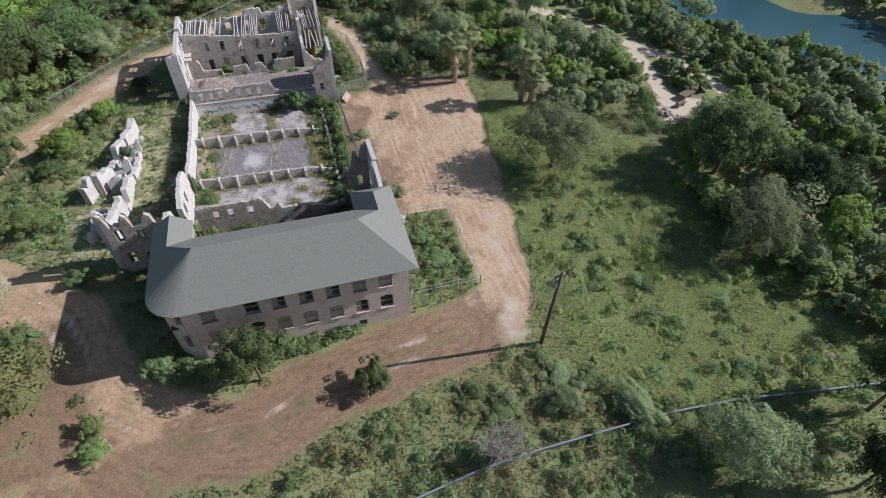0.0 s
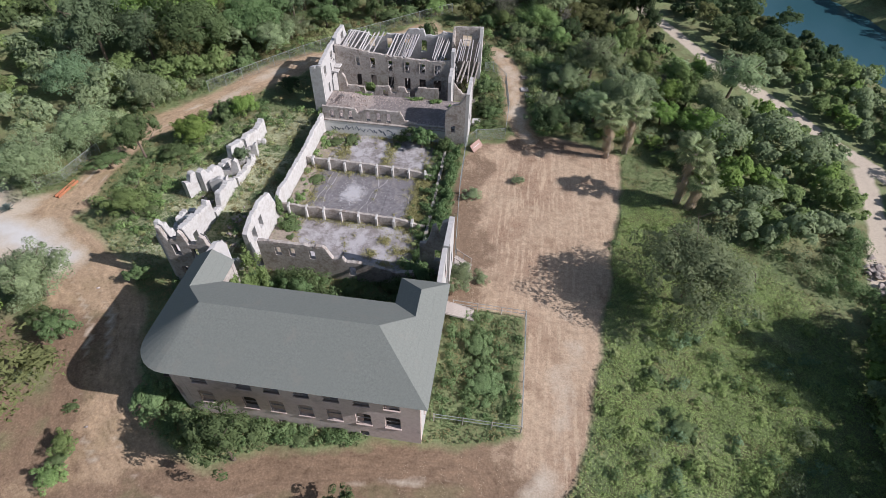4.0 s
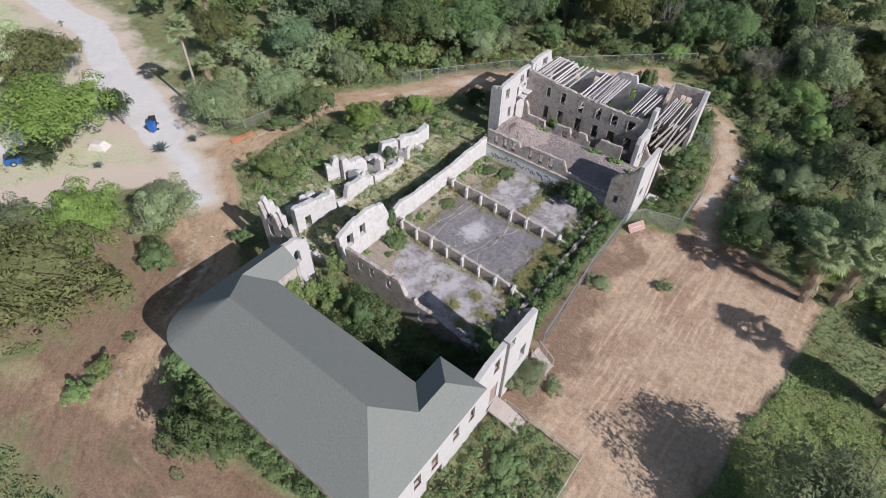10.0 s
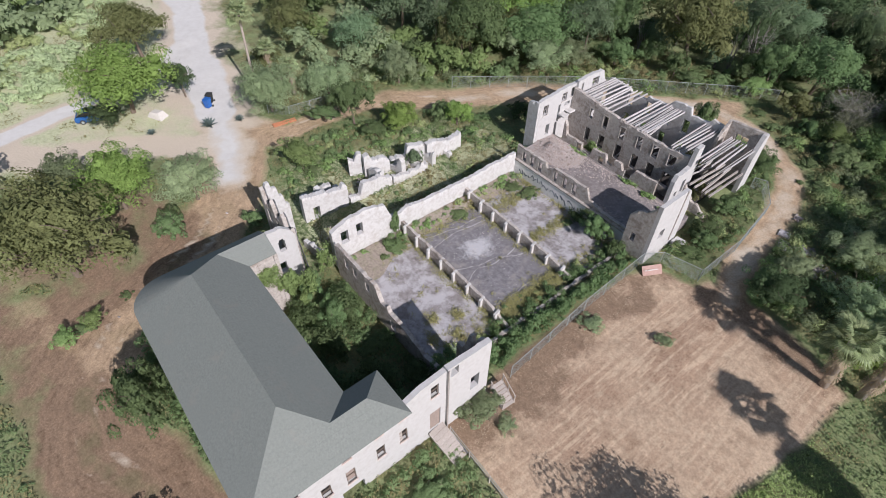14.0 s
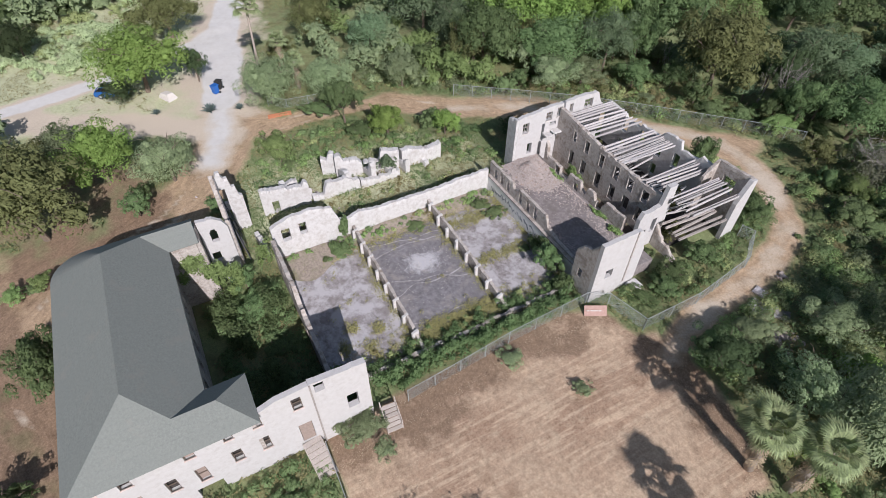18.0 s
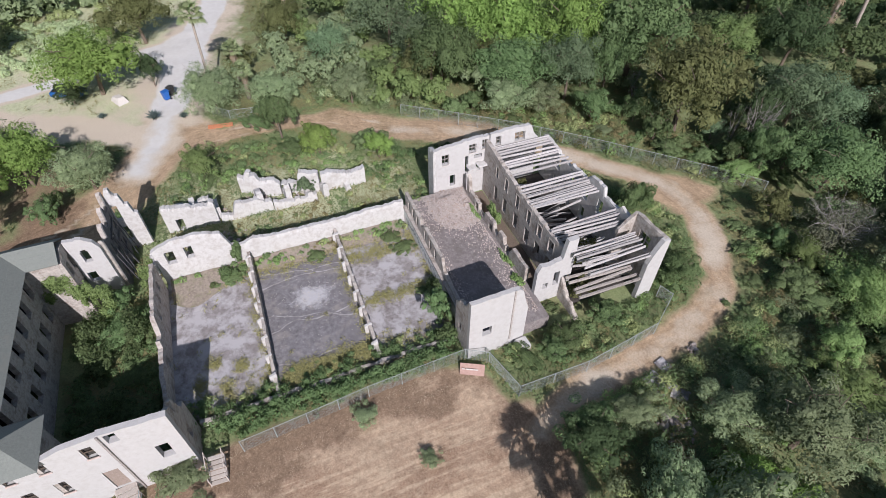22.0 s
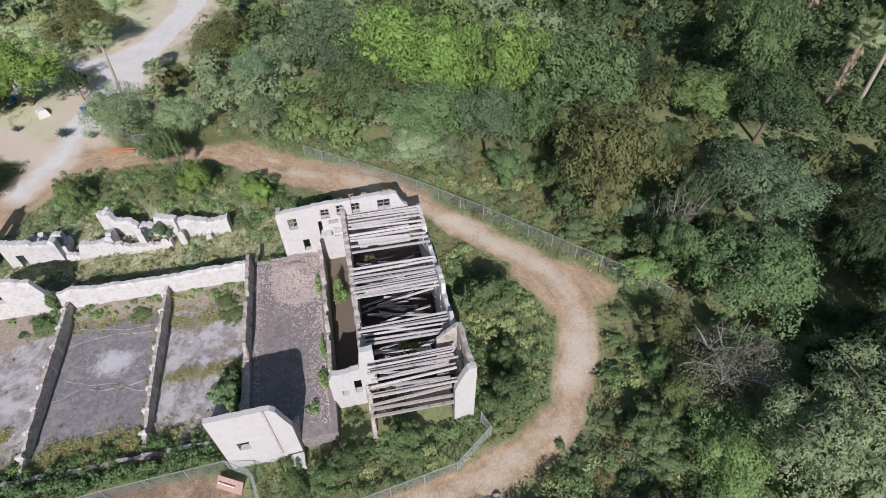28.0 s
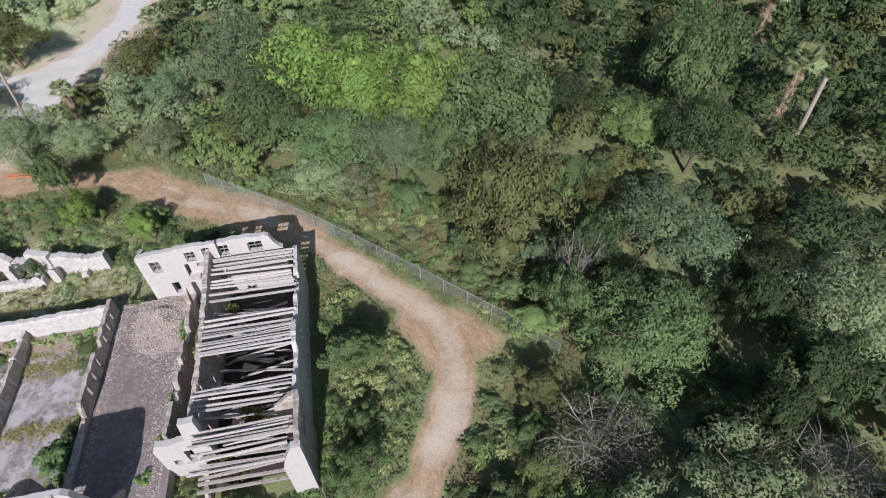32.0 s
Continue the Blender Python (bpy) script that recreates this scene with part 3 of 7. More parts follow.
def masks(x, y):
    nz = (vnoise(x, y, 3.1, 3) - 0.5) * 0.5 + (vnoise(x, y, 1.1, 4) - 0.5) * 0.3
    dirt = np.maximum(area(x, y, FIELD, 1.2), 0.62 * area(x, y, [(-22, 22), (-19, 28), (-24, 36), (-33, 38), (-41, 28), (-36, 21)], 5.0))
    track = np.maximum(strip(x, y, SWTRACK, 7.2, 2.2), strip(x, y, LOOP, 3.0, 1.3))
    track = np.maximum(track, area(x, y, [(-11, 94), (-6.5, 100.3), (-4, 102.5), (-2, 99), (-2, 96), (-7, 93.5)], 2.0))
    track = np.maximum(track, strip(x, y, LOOP[2:6], 5.0, 2.0))
    track = np.maximum(track, strip(x, y, [(-44, 46), (-36.5, 51)], 5.0, 2.5))
    track = np.maximum(track, 0.46 * area(x, y, [(-21, 20), (-19.5, 30), (-24, 38), (-32, 40), (-42, 30), (-34, 15)], 6.0))
    track = np.maximum(track, 0.75 * area(x, y, [(-30, 15), (-13.5, 18.5), (-14, 24), (-26, 25)], 3.0))
    sand = np.maximum(np.maximum(0.85 * strip(x, y, ROAD2[:3], 4.2, 2.5), 0.8 * strip(x, y, TRACKW, 6.0, 3.0)), strip(x, y, CARROAD, 4.6, 1.6))
    sand = np.maximum(sand, 0.3 * area(x, y, [(-64, 26), (-46, 30), (-38, 36), (-35, 46), (-46, 46), (-62, 44)], 5.0))
    sand = np.maximum(sand, 0.8 * strip(x, y, ROAD, 12.0, 6.0))
    sand = np.maximum(sand, np.maximum(strip(x, y, RIVERPATH, 2.2, 0.8), area(x, y, PLAZA, 1.0)))
    sand = np.maximum(sand, 0.5 * strip(x, y, [(14.5, 26.2), (16.6, 30), (17.6, 36), (17.8, 44)], 2.6, 2.5))
    sand = np.maximum(sand, 0.6 * strip(x, y, LOOP[3:], 2.4, 1.8))
    for path in (SWTRACK, LOOP):
        sand = np.maximum(sand, 0.4 * np.clip(1.15 - np.abs(line_dist(x, y, path) - 0.85) / 0.45, 0, 1))
    gravel = np.maximum(strip(x, y, ROAD, 4.9, 1.0), np.maximum(area(x, y, [(-71, 53), (-67, 47.5), (-63.5, 44.5), (-57, 46.5), (-51, 47), (-51, 51), (-60, 53.5)], 1.6), 0.6 * strip(x, y, ROAD2[:3], 2.8, 2.0)))
    gravel = np.maximum(gravel, strip(x, y, CARROAD, 2.9, 0.9))
    lawn = area(x, y, [(-130, 20), (-130, 50), (-92, 54), (-80, 54), (-66, 50), (-44, 46), (-40, 42), (-46, 26), (-52, 15)], 5.0)
    lawn = np.maximum(lawn, 0.55 * area(x, y, [(-30, 44), (-14, 44), (-14.5, 72), (-28, 72)], 4.0))
    loam = 0.62 * np.maximum(strip(x, y, [(6, 52), (6.5, 69), (13, 71), (22, 70.5)], 5.0, 4.0), strip(x, y, [(7, 44), (8.5, 52)], 5.5, 4.5))
    loam = np.maximum(loam, 0.85 * area(x, y, [(-22, 22), (-19, 28), (-24, 36), (-33, 38), (-41, 28), (-36, 21)], 5.0))
    loam = np.maximum(loam, 0.9 * strip(x, y, SWTRACK[:4] + [(-13, 20), (-18, 17), (-32, 15)], 10.0, 6.0))
    return {k: np.clip(v + nz * (v > 0) * (v < 1), 0, 1) for k, v in (("dirt", dirt), ("track", track), ("sand", sand), ("gravel", gravel), ("lawn", lawn), ("loam", loam))}


def lateral(x, y):
    """Distance from the middle of the nearest track."""
    return np.minimum.reduce([line_dist(x, y, q) for q in (SWTRACK, LOOP, ROAD, ROAD2, TRACKW, CARROAD)])


def axis(lo, hi, step, ends):
    core = np.arange(lo, hi + step / 2, step)
    grow = np.cumsum(step * 1.35 ** np.arange(1, 40))
    left = lo - grow[grow < lo - ends[0]][::-1]
    right = hi + grow[grow < ends[1] - hi]
    return np.concatenate([[ends[0]], left, core, right, [ends[1]]])


gx, gy = axis(-75, 66, 0.6, (-3000, 3000)), axis(4, 140, 0.6, (-3000, 3000))
GX, GY = np.meshgrid(gx, gy)
GZ = height(GX, GY) + 0.10 * (vnoise(GX, GY, 2.3, 7) - 0.5) + 0.05 * (vnoise(GX, GY, 0.8, 8) - 0.5)
nx, ny = len(gx), len(gy)
ii = (np.arange(ny - 1)[:, None] * nx + np.arange(nx - 1)[None, :]).ravel()
ground = quads(np.stack([GX.ravel(), GY.ravel(), GZ.ravel()], 1), np.stack([ii, ii + 1, ii + nx + 1, ii + nx], 1), "ground", SOIL)
ground.data.polygons.foreach_set("use_smooth", np.ones(len(ii), dtype=bool))
for key, val in masks(GX, GY).items():
    at = ground.data.attributes.new(key, "FLOAT", "POINT")
    at.data.foreach_set("value", val.ravel().astype(np.float32))
at = ground.data.attributes.new("lat", "FLOAT", "POINT")
at.data.foreach_set("value", lateral(GX, GY).ravel().astype(np.float32))
tagged(ground, "dry earth, tracks and weedy grass round the ruins", "ground", kind="structure")


def gz(x, y):
    return float(height(np.float64(x), np.float64(y)))


# river
wm, wt, wp = nodes_of("river_water")
wp.inputs["Base Color"].default_value = (0.03, 0.095, 0.12, 1)
wp.inputs["Roughness"].default_value = 0.3
wg = wt.nodes.new("ShaderNodeNewGeometry")
bumped(wt, wp, noise_at(wt, wg.outputs["Position"], 1.3, 4.0), 0.25, 0.05)
wv, wf = [], []
for i, (x, y) in enumerate(RIVER):
    nxt, prv = Vector(RIVER[min(i + 1, len(RIVER) - 1)]), Vector(RIVER[max(i - 1, 0)])
    d = (nxt - prv).normalized()
    o = Vector((d.y, -d.x))
    for k in range(2):
        wv.append((x + o.x * (-1.0 + 27 * k), y + o.y * (-1.0 + 27 * k), -0.75))
    if i:
        wf.append((2 * i - 2, 2 * i - 1, 2 * i + 1, 2 * i))
tagged(mesh_ob("water", wv, wf, wm), "still blue river water beyond the trees", "water", kind="structure")


# ---- roofed building ----
EAVE = 7.18
house = thing("roofed_building", "two-storey pink plaster building with a green shingle hip roof", "building", at=(-3.6, 34, 0))
HI = Matrix.Translation((3.6, -34, 0))


def under(ob, parent):
    """Keeps an object's world place under a parent that stands elsewhere."""
    ob.parent = parent
    ob.matrix_parent_inverse = parent.matrix_basis.inverted()
    return ob


S_WIN = [-10.05, -6.7, -4.6, -2.4, -0.2, 2.0, 4.2]
s_holes = []
for x in S_WIN:
    s_holes += [(x + 11.4 - 0.58, x + 11.4 + 0.58, 1.95, 3.55), (x + 11.4 - 0.58, x + 11.4 + 0.58, 4.72, 6.27)]
s_holes += [(10.7, 11.4, 0.05, 0.6), (8.5, 9.2, 0.1, 0.55), (6.4, 7.1, 0.1, 0.55), (12.95, 13.65, 0.05, 0.75)]
flat = lambda z: (lambda s: z)
under(wall("wall_south", (-11.4, 30.1), (6.25, 30.1), -0.3, flat(7.12), 0.4, s_holes, PLASTER, None, step=2.0), house)
E_HOLES = [(31.75, 5.3, 6.6, 0.95), (33.7, 2.45, 4.2, 0.95), (35.45, 5.4, 6.65, 0.9), (35.5, 2.1, 4.1, 0.95), (37.85, 5.55, 6.75, 0.8), (37.85, 2.6, 4.25, 0.9), (39.7, 5.55, 6.85, 0.85), (39.7, 2.5, 4.3, 0.9), (31.6, 2.1, 4.0, 0.95), (42.4, 5.55, 7.15, 0.9), (42.45, 1.1, 3.5, 0.95)]
E_HOLES = [(y, a + 0.1, b - 0.2, w * 0.74) if a > 1.5 else (y, a, b, w) for y, a, b, w in E_HOLES]
e_holes = [(y - 30.3 - w / 2, y - 30.3 + w / 2, a, b) for y, a, b, w in E_HOLES]
under(wall("wall_east", (6.05, 30.3), (6.05, 43.4), -0.3, profile([(0, 7.12), (9.8, 7.12), (9.9, 7.5), (13.1, 7.75)]), 0.4, e_holes + [(4.3, 6.0, -0.3, 1.3)], WHITE, None, "sunlit white plaster wall", step=2.0), house)
# rounded south-west corner, west wall, court walls
arc = [(-11.4 - 2.2 * math.sin(a), 32.3 - 2.2 * math.cos(a)) for a in [math.pi / 2 * k / 6 for k in range(7)]]
for k in range(6):
    hs = [(0.04, 0.53, 1.9, 3.4), (0.04, 0.53, 4.9, 6.4)] if k in (1, 4) else []
    under(wall("corner_wall", arc[k], arc[k + 1], -0.3, flat(7.12), 0.4, hs, PLASTER, None, step=2), house)
under(wall("wall_west", (-13.6, 32.3), (-13.6, 39.5), -0.3, flat(7.12), 0.4, [(1.2, 2.1, 1.9, 3.5), (1.2, 2.1, 4.9, 6.4), (3.8, 4.7, 1.9, 3.5), (3.8, 4.7, 4.9, 6.4)], PLASTER, None, step=2), house)
under(wall("wall_court", (-11.4, 36.8), (3.6, 36.8), -0.3, flat(7.12), 0.4, [(2 * k + 0.6, 2 * k + 1.5, a, a + 1.7) for k in range(7) for a in (1.9, 4.9)], INNER, None, step=2), house)
under(wall("wing_wall", (3.6, 36.6), (3.6, 39.5), -0.3, flat(7.12), 0.35, [(1, 1.9, 1.9, 3.6)], INNER, None, step=2), house)
under(wall("wing_wall", (3.4, 39.45), (6.2, 39.45), -0.3, flat(7.12), 0.35, [], INNER, None, step=2), house)
under(wall("wing_wall", (-11.4, 36.6), (-11.4, 39.5), -0.3, flat(7.12), 0.35, [], INNER, None, step=2), house)
under(boxed("floor_slab", (-3.6, 33.4, 4.35), (19.0, 6.4, 0.2), DARK, None), house)

# roof planes, each a slab of its own with shingle courses
RIDGE_Z, X0, X1, Y0, YR, Y1 = 9.8, -14.2, 6.95, 28.95, 33.35, 37.45
XW, XE = X0 + 4.1, X1 - 4.1
WE, WW = 3.0, -10.9            # inner eaves of the two wings
EX, WX = (X1 + WE) / 2, (X0 + WW) / 2
ez = EAVE + (RIDGE_Z - EAVE) * (X1 - EX) / 4.1
wz = EAVE + (RIDGE_Z - EAVE) * (WX - X0) / 4.1
NE_Y, NW_Y = 40.05, 39.75


def roof_plane(pts, label=""):
    """A sloping slab of shingles."""
    pts = [Vector(p) for p in pts]
    n = (pts[1] - pts[0]).cross(pts[2] - pts[0]).normalized()
    if n.z < 0:
        n = -n
        pts.reverse()
    bm = bmesh.new()
    bm.faces.new([bm.verts.new(p) for p in pts])
    r = bmesh.ops.extrude_face_region(bm, geom=bm.faces[:])
    bmesh.ops.translate(bm, vec=-n * 0.09, verts=[g for g in r["geom"] if isinstance(g, bmesh.types.BMVert)])
    bmesh.ops.recalc_face_normals(bm, faces=bm.faces[:])
    return under(part("roof_plane", bm, SHINGLE, None, label), house)


A, B = (XW, YR, RIDGE_Z), (XE, YR, RIDGE_Z)
vE, vW = (EX, YR + (EX - XE), ez), (WX, YR + (XW - WX), wz)
RC = 2.7                       # radius of the rounded eaves corner
roof_plane([(X0 + RC, Y0, EAVE), (X1, Y0, EAVE), B, A])
roof_plane([(X1, Y0, EAVE), (X1, NE_Y, EAVE), (EX, NE_Y - (X1 - EX), ez), vE, B])
roof_plane([A, B, vE, (WE, Y1, EAVE), (WW, Y1, EAVE), vW])
roof_plane([(WE, Y1, EAVE), vE, (EX, NE_Y - (X1 - EX), ez), (WE, NE_Y, EAVE)])
roof_plane([(WE, NE_Y, EAVE), (EX, NE_Y - (X1 - EX), ez), (X1, NE_Y, EAVE)])
roof_plane([(X0, Y0 + RC, EAVE), A, vW, (WX, NW_Y, wz), (X0, NW_Y, EAVE)])
roof_plane([vW, (WW, Y1, EAVE), (WW, NW_Y, EAVE), (WX, NW_Y, wz)])
cone = [(X0 + RC - RC * math.sin(a), Y0 + RC - RC * math.cos(a), EAVE) for a in [math.pi / 2 * k / 7 for k in range(8)]]
for p, q in zip(cone, cone[1:]):
    roof_plane([p, q, A], "curved corner of the shingle roof")
under(boxed("soffit", (-1.9, 33.3, 7.04), (17.2, 7.9, 0.06), PALEWOOD, None), house)


def window_set(y_or_x, z0, z1, w, side, boarded, depth=0.12):
    """A window in an opening: frame, pale sill, and a board or a sheet coloured as shade."""
    if side == "S":
        base = Matrix.Translation((y_or_x, 29.9, 0))
    elif side == "E":
        base = Matrix.Translation((6.25, y_or_x, 0)) @ Matrix.Rotation(math.pi / 2, 4, "Z")
    win = new("window")
    under(win, house)
    win.matrix_basis = base
    bm = bmesh.new()
    for dx, dz, sx, sz in ((-w / 2 + 0.035, (z0 + z1) / 2, 0.07, z1 - z0), (w / 2 - 0.035, (z0 + z1) / 2, 0.07, z1 - z0), (0, z1 - 0.04, w - 0.14, 0.08), (0, (z0 + z1) / 2, w - 0.14, 0.06)):
        box(bm, (dx, depth, dz), (sx, 0.06, sz))
    part("frame", bm, POLEWOOD if side == "E" else TIMBER, win)
    boxed("sill", (0, 0.0, z0 - 0.04), (w + 0.1, 0.2, 0.08), PLASTER, win, "pale cast sill", bevel=0.012)
    # a near-black sheet gives the opening the shade of the room
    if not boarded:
        boxed("dark_pane", (0, depth + 0.16, (z0 + z1) / 2), (w, 0.02, z1 - z0), DARK, win, "dark sheet standing for the shade of the room behind")
    if side == "S":
        # segmental head closing the top of the opening
        hv = [(-w / 2 + w * k / 8, z1 - 0.02 - 0.17 * (2 * k / 8 - 1) ** 2) for k in range(9)]
        hv = [(x_, 0.02, z_) for x_, z_ in hv] + [(x_, 0.02, z1 + 0.005) for x_, z_ in hv]
        hf = [(k, k + 1, k + 10, k + 9) for k in range(8)]
        mesh_ob("arched_head", hv + [(a_, 0.11, c_) for a_, b_, c_ in hv], hf + [tuple(q + 18 for q in f_[::-1]) for f_ in hf] + [(k + 1, k, k + 18, k + 19) for k in range(8)], PLASTER, win)
    if boarded:
        boxed("board", (0, depth + 0.06, (z0 + z1) / 2), (w - 0.1, 0.04, z1 - z0 - 0.06), BOARD, win, "brown board closing the opening")
    elif side == "S" and random.random() < 0.6:
        boxed("board", (-w / 4, depth + 0.07, (z0 + z1) / 2 - 0.1), (w / 2 - 0.08, 0.04, z1 - z0 - 0.3), BOARD, win, "brown board over half the opening", ry=0.05)
    return win


for i, x in enumerate(S_WIN):
    window_set(x, 1.95, 3.55, 1.16, "S", i not in (1, 5, 6))
    window_set(x, 4.72, 6.27, 1.16, "S", i not in (1, 2, 3, 4))
for y, a, b, w in E_HOLES[:-1]:
    window_set(y, a, b, w, "E", (y, round(a, 2)) in ((35.5, 2.2), (35.45, 5.5), (31.6, 2.2)))
under(boxed("door", (6.15, 42.45, 2.3), (0.06, 0.9, 2.36), BOARD, None, "weathered grey boarded door"), house)

under(wall("end_wall", (-13.6, 39.7), (-11.2, 39.7), -0.3, profile([(0, 7.3), (1.3, 7.6), (2.4, 6.9)], 0.1, 9), 0.35, [(0.4, 1.0, 4.9, 6.3), (1.4, 2.0, 4.9, 6.3), (0.4, 1.0, 1.9, 3.4), (1.4, 2.0, 1.9, 3.4)], INNER, None), house)
# standing wall north of the wing
east_ruin = thing("ruined_wall", "tall white plaster wall stub with window openings", "ruin", at=(6, 45.4, 0))
under(wall("wall_face", (6.12, 43.42), (6.12, 47.35), -0.3, profile([(0, 7.95), (3.9, 7.75)], 0.06, 3), 0.45, [(2.2, 3.0, 3.0, 4.7), (0.3, 0.95, 6.75, 7.7)], WHITE, None), east_ruin)
under(wall("return_wall", (3.2, 47.15), (5.9, 47.15), -0.3, profile([(0, 4.2), (0.8, 4.5), (1.1, 6.6), (1.5, 6.8), (1.7, 5.2), (2.1, 7.2), (2.7, 7.6)], 0.15, 5), 0.4, [(1.4, 2.0, 2.2, 3.6)], INNER, None), east_ruin)
under(boxed("drain_pipe", (6.42, 43.45, 4.0), (0.10, 0.12, 7.8), TIMBER, None, "dark vertical joint"), east_ruin)


def steps(name, label, top, foot, width, n, material, rails):
    """A straight flight with separate treads, two stringers and rails."""
    top, foot = Vector(top), Vector(foot)
    st = thing(name, label, "stairs", at=tuple(foot))
    run = Vector((foot.x - top.x, foot.y - top.y, 0))
    ang = math.atan2(run.y, run.x)
    side = Vector((-math.sin(ang), math.cos(ang), 0))
    for i in range(n):
        c = top.lerp(foot, (i + 0.5) / n)
        under(boxed("tread", c, (run.length / n * 1.05, width, 0.06), material, None, rz=ang), st)
    slope = math.atan2(top.z - foot.z, run.length)
    for s in (-1, 1):
        c = top.lerp(foot, 0.5) + side * s * (width / 2 + 0.04)
        under(boxed("stringer", c - Vector((0, 0, 0.1)), ((top - foot).length, 0.06, 0.22), material, None, rz=ang, ry=slope), st)
        if rails:
            under(boxed("handrail", c + Vector((0, 0, 0.85)), ((top - foot).length, 0.05, 0.07), material, None, rz=ang, ry=slope), st)
            for k in (0.05, 0.5, 0.95):
                q = top.lerp(foot, k) + side * s * (width / 2 + 0.04)
                under(boxed("baluster", q + Vector((0, 0, 0.4)), (0.07, 0.07, 0.95), material, None, rz=ang), st)
    return st


steps("stone_stairs", "pale concrete stairs up to the boarded side door", (6.3, 42.45, 1.08), (9.0, 42.75, 0.05), 1.25, 7, PALEWOOD, False)
steps("wooden_stairs", "weathered grey wooden stairs with handrails", (6.4, 48.4, 1.15), (8.1, 48.3, 0.05), 1.1, 6, PALEWOOD, True)

# ---- court between the two blocks ----
FLOOR = -0.28
court = thing("courtyard_ruin", "roofless court with cracked concrete floor and low walls", "ruin", at=(-5, 57, FLOOR))
for ya, yb, x1, mat_ in ((45.6, 53.25, 2.2, CONCRETE_PALE), (53.55, 61.75, 2.4, CONCRETE_WORN), (62.05, 69.3, 2.2, CONCRETE_PALE)):
    xs = [-13.05, -8.2 + random.uniform(-1, 1), -3.1 + random.uniform(-1, 1), x1]
    for xa, xb in zip(xs, xs[1:]):
        under(boxed("floor_slab", ((xa + xb) / 2, (ya + yb) / 2, -0.26 + random.uniform(-0.012, 0.012)), (xb - xa - 0.012, yb - ya - 0.012, 0.3), mat_, None, bevel=0.01), court)
under(wall("west_wall", (-13.3, 45.6), (-13.3, 69.3), FLOOR, profile([(0, 4.2), (0.8, 4.5), (2.5, 5.0), (5, 4.75), (6.1, 4.3), (6.5, 2.6), (7.6, 2.2), (8.6, 2.9), (9.5, 2.55), (16, 2.3), (20, 2.5), (23.7, 2.7)], 0.13, 11), 0.5, [(0.9, 1.7, 2.2, 3.7), (2.6, 3.3, 2.4, 3.8)], RUIN, None), court)
under(wall("south_wall", (-12.0, 45.45), (3.0, 45.45), FLOOR, profile([(0, 3.9), (6.5, 3.9), (6.8, 3.6), (7.0, 2.4), (7.8, 2.6), (8.0, 3.0), (8.3, 2.3), (11, 2.2), (13, 1.6), (15, 1.9)], 0.12, 12), 0.4, [(1.55, 2.15, 2.2, 3.3), (2.95, 3.55, 2.25, 3.35), (4.9, 5.5, 2.2, 3.3), (8.6, 9.3, 0.5, 1.7)], INNER, None), court)
for yy, seed, xe in ((53.4, 21, 2.6), (61.9, 22, 2.2)):
    under(wall("low_wall", (-13.0, yy), (xe, yy), FLOOR, profile([(0, 1.4), (5, 1.33), (10, 1.15), (13, 0.95), (15.5, 0.4)], 0.07, seed), 0.32, [], INNER, None), court)
    for k in range(8):
        x = -12.2 + k * 1.92
        h = 1.85 - 0.07 * k
        bm = bmesh.new()
        box(bm, (x, yy - 0.14, FLOOR + h / 2), (0.24, 0.6, h), jit=0.035, bevel=0.02)
        for q in bm.verts:
            if q.co.z > 0.6 and q.co.y < yy - 0.3:
                q.co.z -= 0.25
        under(part("buttress", bm, RUIN, None), court)
under(wall("east_curb", (2.9, 47.4), (2.9, 69.2), FLOOR, profile([(0, 0.4), (10, 0.35), (22, 0.7)], 0.15, 31), 0.35, [], INNER, None), court)

# ---- north ruin ----
TER = 1.95
ruin = thing("ruined_building", "roofless white plaster building with bare roof joists", "ruin", at=(-4.5, 77.5, 0))
under(boxed("terrace_floor", (-4.2, 73.0, 0.82), (18.2, 6.6, 2.2), TERRACE, None, "cracked grey terrace floor"), ruin)
under(wall("retaining_wall", (-13.2, 69.5), (4.6, 69.5), FLOOR, profile([(0, 1.75), (17.8, 1.75)], 0.02, 40), 0.36, [], LIME, None, "white painted retaining wall with scrawled paint"), ruin)
under(boxed("ledge", (-4.3, 69.55, 1.83), (17.8, 0.62, 0.16), INNER, None, jit=0.02), ruin)
under(wall("parapet", (-13.2, 69.75), (4.6, 69.75), 1.9, profile([(0, 3.55), (4.3, 3.6), (4.4, 3.05), (5.1, 3.1), (5.2, 3.6), (10.2, 3.7), (10.35, 2.6), (12, 2.15), (17.8, 2.1)], 0.07, 41), 0.34, [(0.9, 1.45, 2.05, 3.2), (2.1, 2.65, 2.05, 3.25), (3.3, 3.85, 2.05, 3.25), (5.6, 6.1, 2.05, 3.3), (6.9, 7.45, 2.05, 3.3), (8.2, 8.75, 2.05, 3.35)], INNER, None, "broken parapet with window holes"), ruin)
SPRAY = weathered("dark_spray_paint", (0.13, 0.15, 0.19), (0.09, 0.10, 0.13), (0.2, 0.22, 0.26))
grng = random.Random(8)
for k in range(26):
    gx0 = -12.0 + k * 0.32 + grng.uniform(-0.1, 0.1)
    gh = grng.uniform(0.25, 0.7)
    under(boxed("spray_mark", (gx0, 69.315, 0.75 + grng.uniform(-0.2, 0.3)), (grng.uniform(0.06, 0.2), 0.006, gh), SPRAY, None, ry=grng.uniform(-0.9, 0.9)), ruin)
